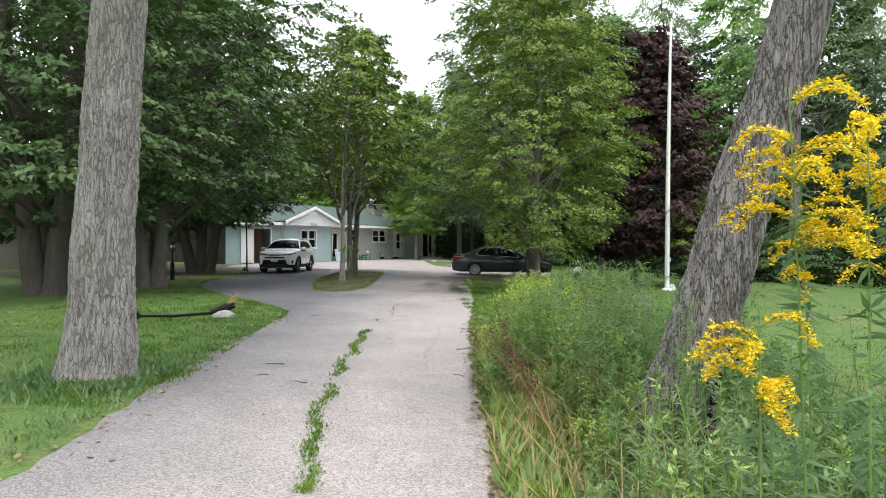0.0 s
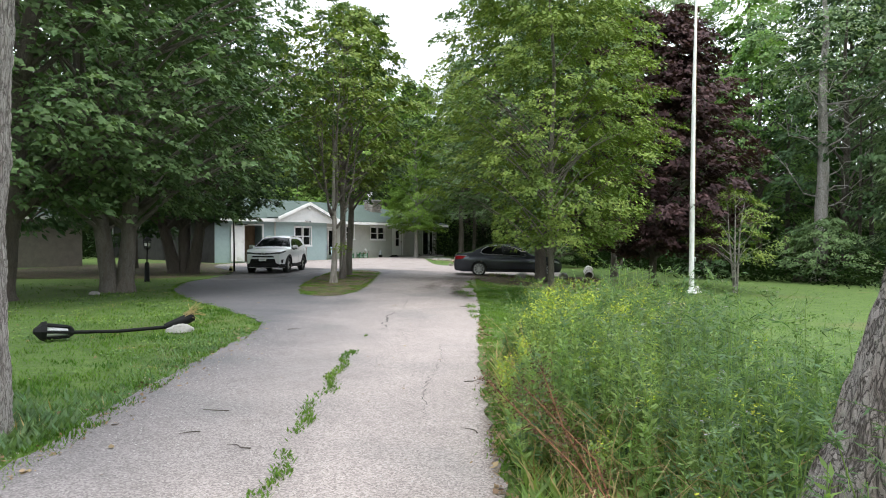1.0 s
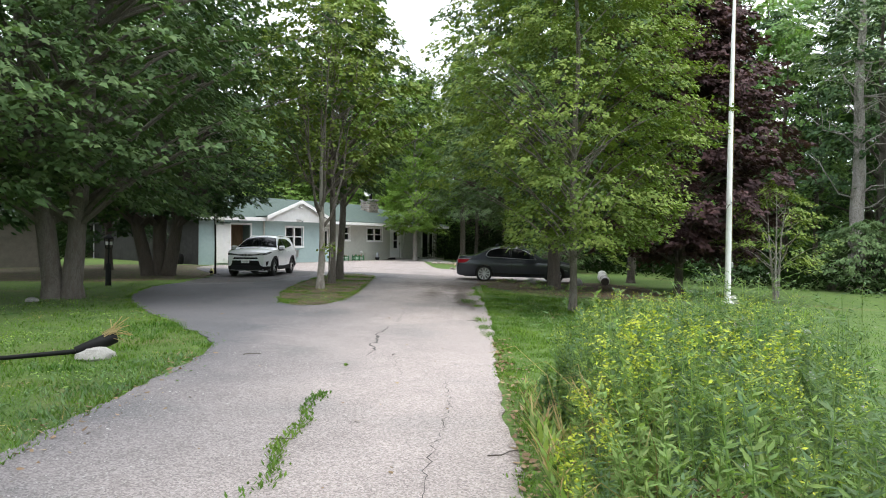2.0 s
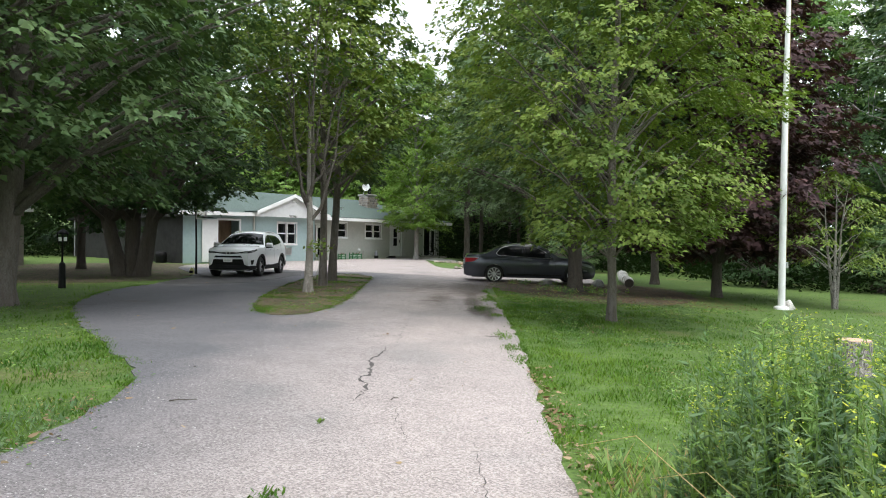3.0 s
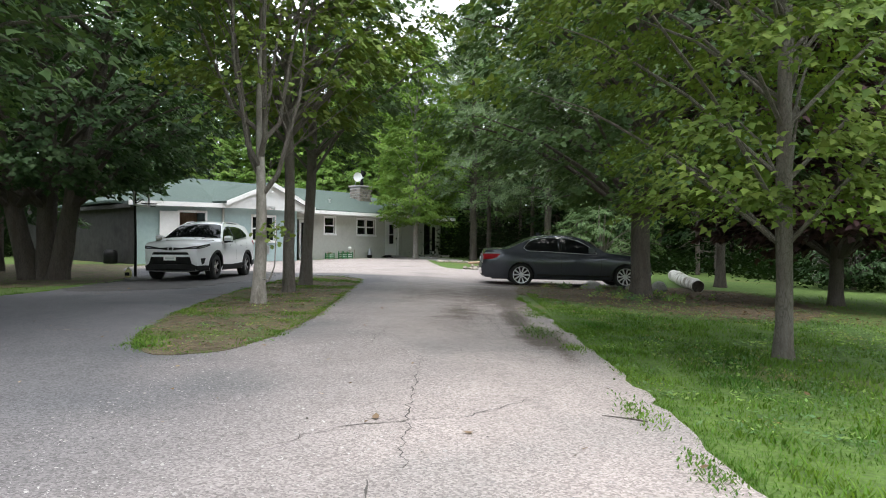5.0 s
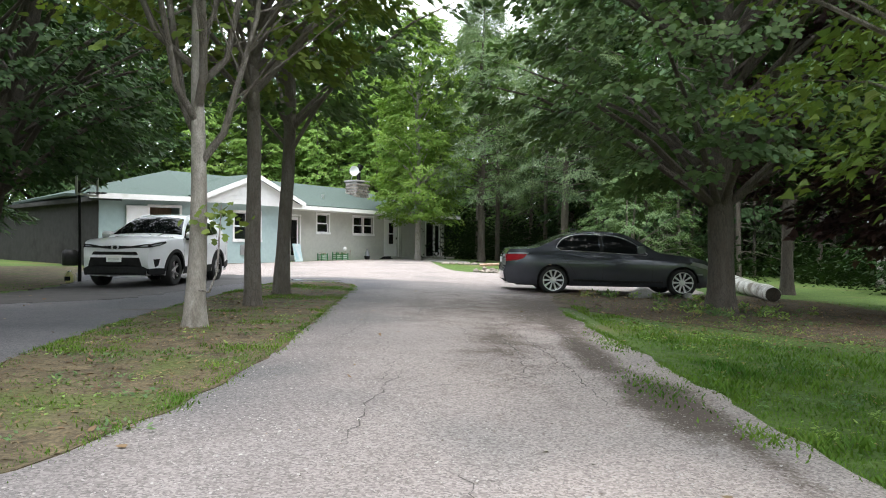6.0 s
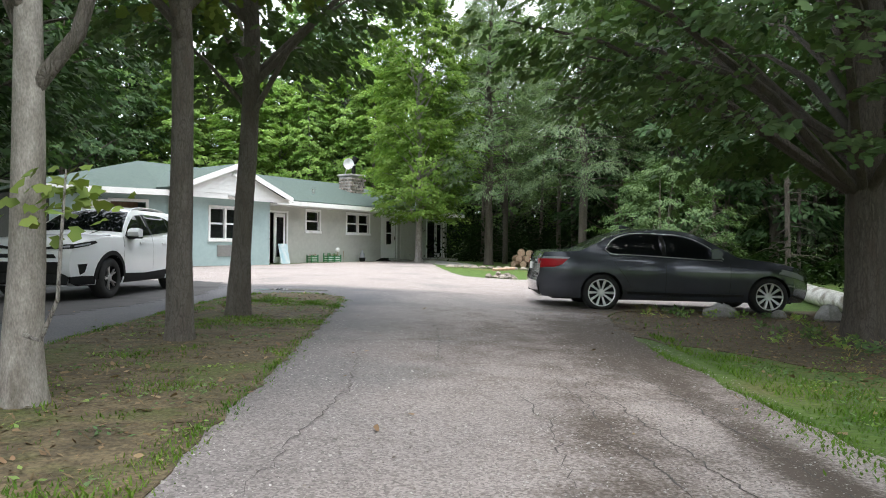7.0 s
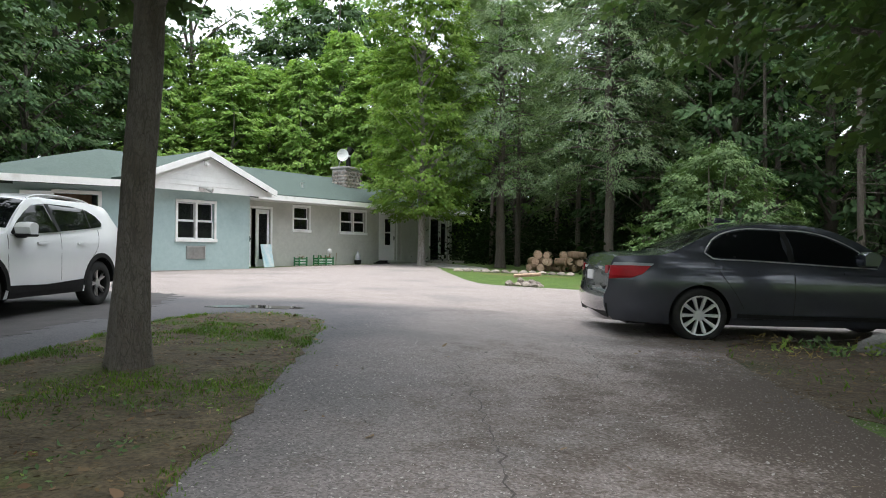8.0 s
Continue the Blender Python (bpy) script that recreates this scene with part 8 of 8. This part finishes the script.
def lawn_weeds():
    """Clover and plantain in patches on the mown lawn, broader and darker or lighter than the grass."""
    rng = random.Random(151)
    rows = {"weed": ([], [], [], []), "weed_dark": ([], [], [], []), "straw": ([], [], [], [])}
    count = 0
    while count < 1100:
        x, y = (rng.uniform(0.6, 6.0), rng.uniform(8.5, 24.0)) if rng.random() < 0.62 else (rng.uniform(-9.5, -3.0), rng.uniform(4.0, 17.0))
        if inside((x, y), DRIVE) or noise.noise(Vector((x * 0.5, y * 0.5, 8))) < -0.15:
            continue
        count += 1
        mat = rng.choice(("weed", "weed_dark", "weed_dark", "weed_dark", "straw"))
        c, n, s, t = rows[mat]
        r = rng.uniform(0.08, 0.3)
        for k in range(rng.randint(10, 34)):
            a = rng.uniform(0, 6.283)
            px, py = x + rng.gauss(0, r * 0.6), y + rng.gauss(0, r * 0.6)
            c.append((px, py, G(px, py) + rng.uniform(0.0, 0.035)))
            n.append((rng.gauss(0, 0.5), rng.gauss(0, 0.5), 1.0))
            s.append(rng.uniform(0.025, 0.06))
            t.append((math.cos(a), math.sin(a), rng.uniform(0.0, 0.7)))
    spots = 0
    while spots < 150:
        x, y = rng.uniform(-5.6, -3.0), 16.1 + 13.6 * rng.random() ** 1.6
        if not inside((x, y), ISLAND):
            continue
        spots += 1
        c, n, s, t = rows["weed_dark" if rng.random() < 0.75 else "weed"]
        for k in range(rng.randint(8, 26)):
            a = rng.uniform(0, 6.283)
            px, py = x + rng.gauss(0, 0.07), y + rng.gauss(0, 0.07)
            c.append((px, py, G(px, py) + rng.uniform(0.014, 0.04)))
            n.append((rng.gauss(0, 0.5), rng.gauss(0, 0.5), 1.0))
            s.append(rng.uniform(0.02, 0.05))
            t.append((math.cos(a), math.sin(a), rng.uniform(0.0, 0.6)))
    for k in range(60):
        c, n, s, t = rows[rng.choice(("weed", "weed_dark", "straw"))]
        a, d = rng.uniform(0, 6.283), 0.3 + abs(rng.gauss(0, 0.55))
        x, y = (3.05 + math.cos(a) * d, 25.3 + math.sin(a) * d) if k % 3 else (rng.uniform(0.5, 3.6), rng.uniform(27.6, 28.7))
        for m in range(26):
            a = rng.uniform(0, 6.283)
            px, py = x + rng.gauss(0, 0.06), y + rng.gauss(0, 0.06)
            c.append((px, py, G(px, py) + rng.uniform(0.0, 0.12)))
            n.append((rng.gauss(0, 0.7), rng.gauss(0, 0.7), 0.7))
            s.append(rng.uniform(0.04, 0.11))
            t.append((math.cos(a), math.sin(a), rng.uniform(0.3, 1.4)))
    g = thing("lawn_weeds", 0, 0, 0, 0, "patches of clover and plantain in the mown lawn", "weeds", kind="stuff")
    for mat, (c, n, s, t) in rows.items():
        add_mesh(g, "leaves" if mat != "straw" else "dry_blades", c, n, s, mat, [(0, 0), (0.22, 0.45), (0, 1), (-0.22, 0.45)] if mat != "straw" else [(0, 0), (0.06, 0.4), (0, 1), (-0.06, 0.4)], 152, t)


def litter():
    """Fallen leaves, bark crumbs and twigs along the drive edges, on the island and the bare soil."""
    rng = random.Random(111)
    c, n, s = [], [], []
    for k in range(5600):
        q = rng.random()
        if q < 0.25:
            y = 12 * rng.random() ** 1.7
            x = (0.5 if y > 2 else 0.62) + abs(rng.gauss(0, 0.13)) - 0.06
        elif q < 0.32:
            y = rng.uniform(0, 10)
            x = -2.5 - 0.09 * y + rng.gauss(0, 0.15)
        elif q < 0.66:
            x, y = rng.uniform(-5.7, -3.0), rng.uniform(16, 30)
            if not inside((x, y), ISLAND):
                continue
        elif q < 0.92:
            x, y = rng.uniform(0.8, 6), rng.uniform(21, 29)
        else:
            x, y = rng.uniform(-9, 6), rng.uniform(1, 28)
        c.append((x, y, G(x, y) + 0.022)); n.append((rng.gauss(0, 0.35), rng.gauss(0, 0.35), 1)); s.append(0.018 + 0.06 * rng.random() ** 2.2)
    solo("leaf_litter", leaves("leaf_litter", c, n, s, M["litter"], [(0, 0), (0.3, 0.3), (0.2, 0.7), (0, 1), (-0.25, 0.6), (-0.28, 0.25)], 112), None, "scattered dry fallen leaves and bark crumbs", "leaf litter", kind="stuff")
    c, n, s, t = [], [], [], []
    for k in range(22000):
        if k % 5 < 2:
            x, y = rng.uniform(-5.8, -2.95), rng.uniform(16, 30.1)
            if not inside((x, y), ISLAND):
                continue
        else:
            y = rng.uniform(20.6, 29.6)
            x = rng.uniform(0.25 + max(0.0, 25.4 - y) * 0.40 + rng.gauss(0, 0.25), 7.0)
        a = rng.uniform(0, 6.28)
        c.append((x, y, G(x, y) + 0.022)); n.append((rng.gauss(0, 0.3), rng.gauss(0, 0.3), 1)); s.append(rng.uniform(0.03, 0.09)); t.append((math.cos(a), math.sin(a), rng.gauss(0, 0.1)))
    solo("dry_needles", leaves("dry_needles", c, n, s, M["needle"], [(0, 0), (0.07, 0.4), (0, 1), (-0.07, 0.4)], 113, t), None, "brown dry needles and bits under the trees", "leaf litter", kind="stuff")
    for x, y, l, turn in ((-1.45, 3.3, 0.22, 160), (-1.95, 3.6, 0.16, 200), (-2.65, 9.6, 0.22, 25), (-0.9, 10.0, 0.1, 70), (0.3, 4.0, 0.2, 120), (0.36, 6.0, 0.3, 20), (0.15, 14.2, 0.3, 150), (-1.3, 6.1, 0.18, 5), (-2.0, 4.3, 0.25, 175)):
        r = random.Random(int(x * 100))
        solo("twig", tube([(-l / 2, 0, 0.02), (-l / 6, r.gauss(0, 0.02), 0.024), (l / 6, r.gauss(0, 0.02), 0.022), (l / 2, r.gauss(0, 0.03), 0.02)], [0.006, 0.0055, 0.004, 0.002], 5), M["bark_dark"], "short dark twig lying on the asphalt", "twig", "fallen twigs", at=pose(x, y, G(x, y), 0, 0, turn))


def cracks():
    """Cracks, ruts and dirt stains in the asphalt, laid 3 mm above it."""
    rng = random.Random(121)

    def crack(points, width, seed, mat="crack", lift=0.0112):
        r = random.Random(seed)
        pts = []
        for i in range(len(points) - 1):
            a, b = Vector(points[i]), Vector(points[i + 1])
            k = max(2, round((b - a).length / 0.07))
            pts += [a.lerp(b, j / k) + Vector((r.gauss(0, 0.018), r.gauss(0, 0.012))) for j in range(k)]
        pts.append(Vector(points[-1]))
        v, f = [], []
        for i, p in enumerate(pts):
            d = (pts[min(i + 1, len(pts) - 1)] - pts[max(i - 1, 0)]).normalized()
            w = 0.8 * width * r.uniform(0.25, 1.3) * math.sin(math.pi * (i + 0.6) / (len(pts) + 0.2)) ** 0.5
            for q in (1, -1):
                x, y = p.x - d.y * w * q / 2, p.y + d.x * w * q / 2
                v.append((x, y, G(x, y) + lift))
            if i:
                f.append((2 * i - 2, 2 * i - 1, 2 * i + 1, 2 * i))
        return v, f

    drive = bpy.data.objects["driveway"]
    lines = [([(-1.24, 9.9), (-1.2, 10.4), (-1.32, 10.8), (-1.28, 11.3), (-1.38, 11.9), (-1.3, 12.4), (-1.33, 12.9)], 0.055), ([(-0.62, 8.6), (-0.78, 9.3), (-0.9, 9.9)], 0.008), ([(-1.2, 12.9), (-1.25, 14.5), (-1.3, 16.5)], 0.012),
             ([(-1.9, 16.8), (-1.9, 17.6), (-1.85, 18.2), (-1.75, 18.7)], 0.014), ([(-1.88, 17.9), (-1.5, 18.2), (-1.1, 18.4), (-0.6, 18.9)], 0.010), ([(-1.9, 18.2), (-1.88, 19.0), (-1.84, 19.6)], 0.010), ([(-2.0, 22.2), (-1.95, 23.6), (-2.05, 25.2), (-2.2, 26.8)], 0.016),
             ([(-0.9, 18.3), (-0.8, 19.6), (-0.95, 21.2), (-1.1, 22.6)], 0.013), ([(-0.4, 17.4), (-0.45, 19), (-0.7, 21), (-1.0, 23.2)], 0.013), ([(-0.05, 17), (-0.1, 19.5), (-0.3, 22), (-0.7, 24.6)], 0.014),
             ([(-1.3, 19.4), (-1.25, 20.8), (-1.4, 22)], 0.010), ([(-0.2, 20.0), (-0.6, 20.4), (-1.0, 20.5), (-1.4, 20.9)], 0.009), ([(-2.5, 24.8), (-2.1, 25.4), (-1.6, 25.6), (-1.0, 26.2)], 0.009), ([(-1.2, 25.5), (-0.9, 27), (-0.9, 28.8)], 0.012),
             ([(-2.6, 19.5), (-2.5, 21.5), (-2.7, 23.5)], 0.012), ([(-0.1, 4.0), (-0.2, 5.5), (-0.1, 7.5), (-0.2, 9)], 0.012), ([(-2.0, 13.2), (-1.6, 13.8), (-0.9, 14.1), (-0.3, 14.8)], 0.012)]
    for k, (pts, w) in enumerate(lines):
        part("crack", crack(pts, w, 130 + k), M["crack"], drive, "dark crack in the asphalt")


def crumbs():
    """Loose dirt, bark crumbs and stone chips on the drive, thick where the wheels have thrown them."""
    rng = np.random.default_rng(141)
    c, s = [], []
    for x, y, rx, ry, k in ((-0.75, 20.4, 0.34, 1.5, 2600), (-0.1, 21.0, 0.16, 2.4, 3200), (-1.2, 18.4, 0.3, 0.9, 700), (-1.45, 22.4, 0.25, 0.4, 500), (-1.5, 26.6, 0.7, 0.7, 1100), (-0.15, 18.2, 0.16, 1.0, 1100), (-0.2, 24.6, 0.3, 1.0, 1500),
                            (0.1, 27.6, 0.5, 0.6, 1500), (-5.3, 17.35, 0.16, 0.05, 350), (-7.6, 16.9, 0.2, 0.07, 350), (-0.5, 31.2, 0.8, 0.4, 900), (-2.1, 25.2, 0.12, 1.8, 900), (-0.95, 22.2, 0.15, 2.2, 900), (0.48, 5.0, 0.12, 3.4, 1700), (-2.75, 4.0, 0.12, 2.5, 800), (-1.0, 22.0, 1.1, 3.2, 9000), (-0.4, 25.2, 0.8, 2.0, 6000)):
        p = rng.normal((x, y), (rx, ry), (k, 2))
        c += [(a, b, G(a, b) + 0.0125) for a, b in p]
        s += list(rng.gamma(2.0, 0.003, k) + 0.003)
    c = np.array(c)
    n = np.stack([rng.normal(0, 0.2, len(c)), rng.normal(0, 0.2, len(c)), np.ones(len(c))], 1)
    solo("dirt_crumbs", leaves("dirt_crumbs", c, n, np.array(s), M["crumb"], [(0, 0), (0.4, 0.3), (0.1, 1), (-0.42, 0.5)], 142), None, "dark loose dirt and bark crumbs on the asphalt", "dirt", kind="stuff")
    x, y = rng.uniform(-3.3, 0.4, 46000), 2 + 29 * rng.random(46000) ** 0.8
    c = np.array([(a, b, G(a, b) + 0.0115) for a, b in zip(x, y) if not inside((a, b), ISLAND)])
    n = np.stack([rng.normal(0, 0.25, len(c)), rng.normal(0, 0.25, len(c)), np.ones(len(c))], 1)
    solo("stone_chips", leaves("stone_chips", c, n, 0.004 + rng.gamma(2.0, 0.003, len(c)), M["chip"], [(0.4, 0.1), (0.3, 0.9), (-0.3, 0.85), (-0.4, 0.2)], 143), None, "pale loose stone chips on the asphalt", "gravel", kind="stuff")


weed_bank()
low_weeds()
crack_weeds()
for spec in ((1.26, -2.42, 1.66, 201, 17, (-0.06, 0.0), 0.24), (1.44, -2.36, 1.63, 202, 16, (0.0, 0.03), 0.22), (1.13, -2.45, 1.12, 203, 12, (0.0, 0.03), 0.17), (1.56, -2.20, 1.56, 204, 9, (0.03, 0.0), 0.16), (1.34, -2.30, 1.50, 205, 8, (-0.06, 0.0), 0.15)):
    goldenrod(*spec)
dock()
lawn_grass()
lawn_weeds()
litter()
cracks()
crumbs()
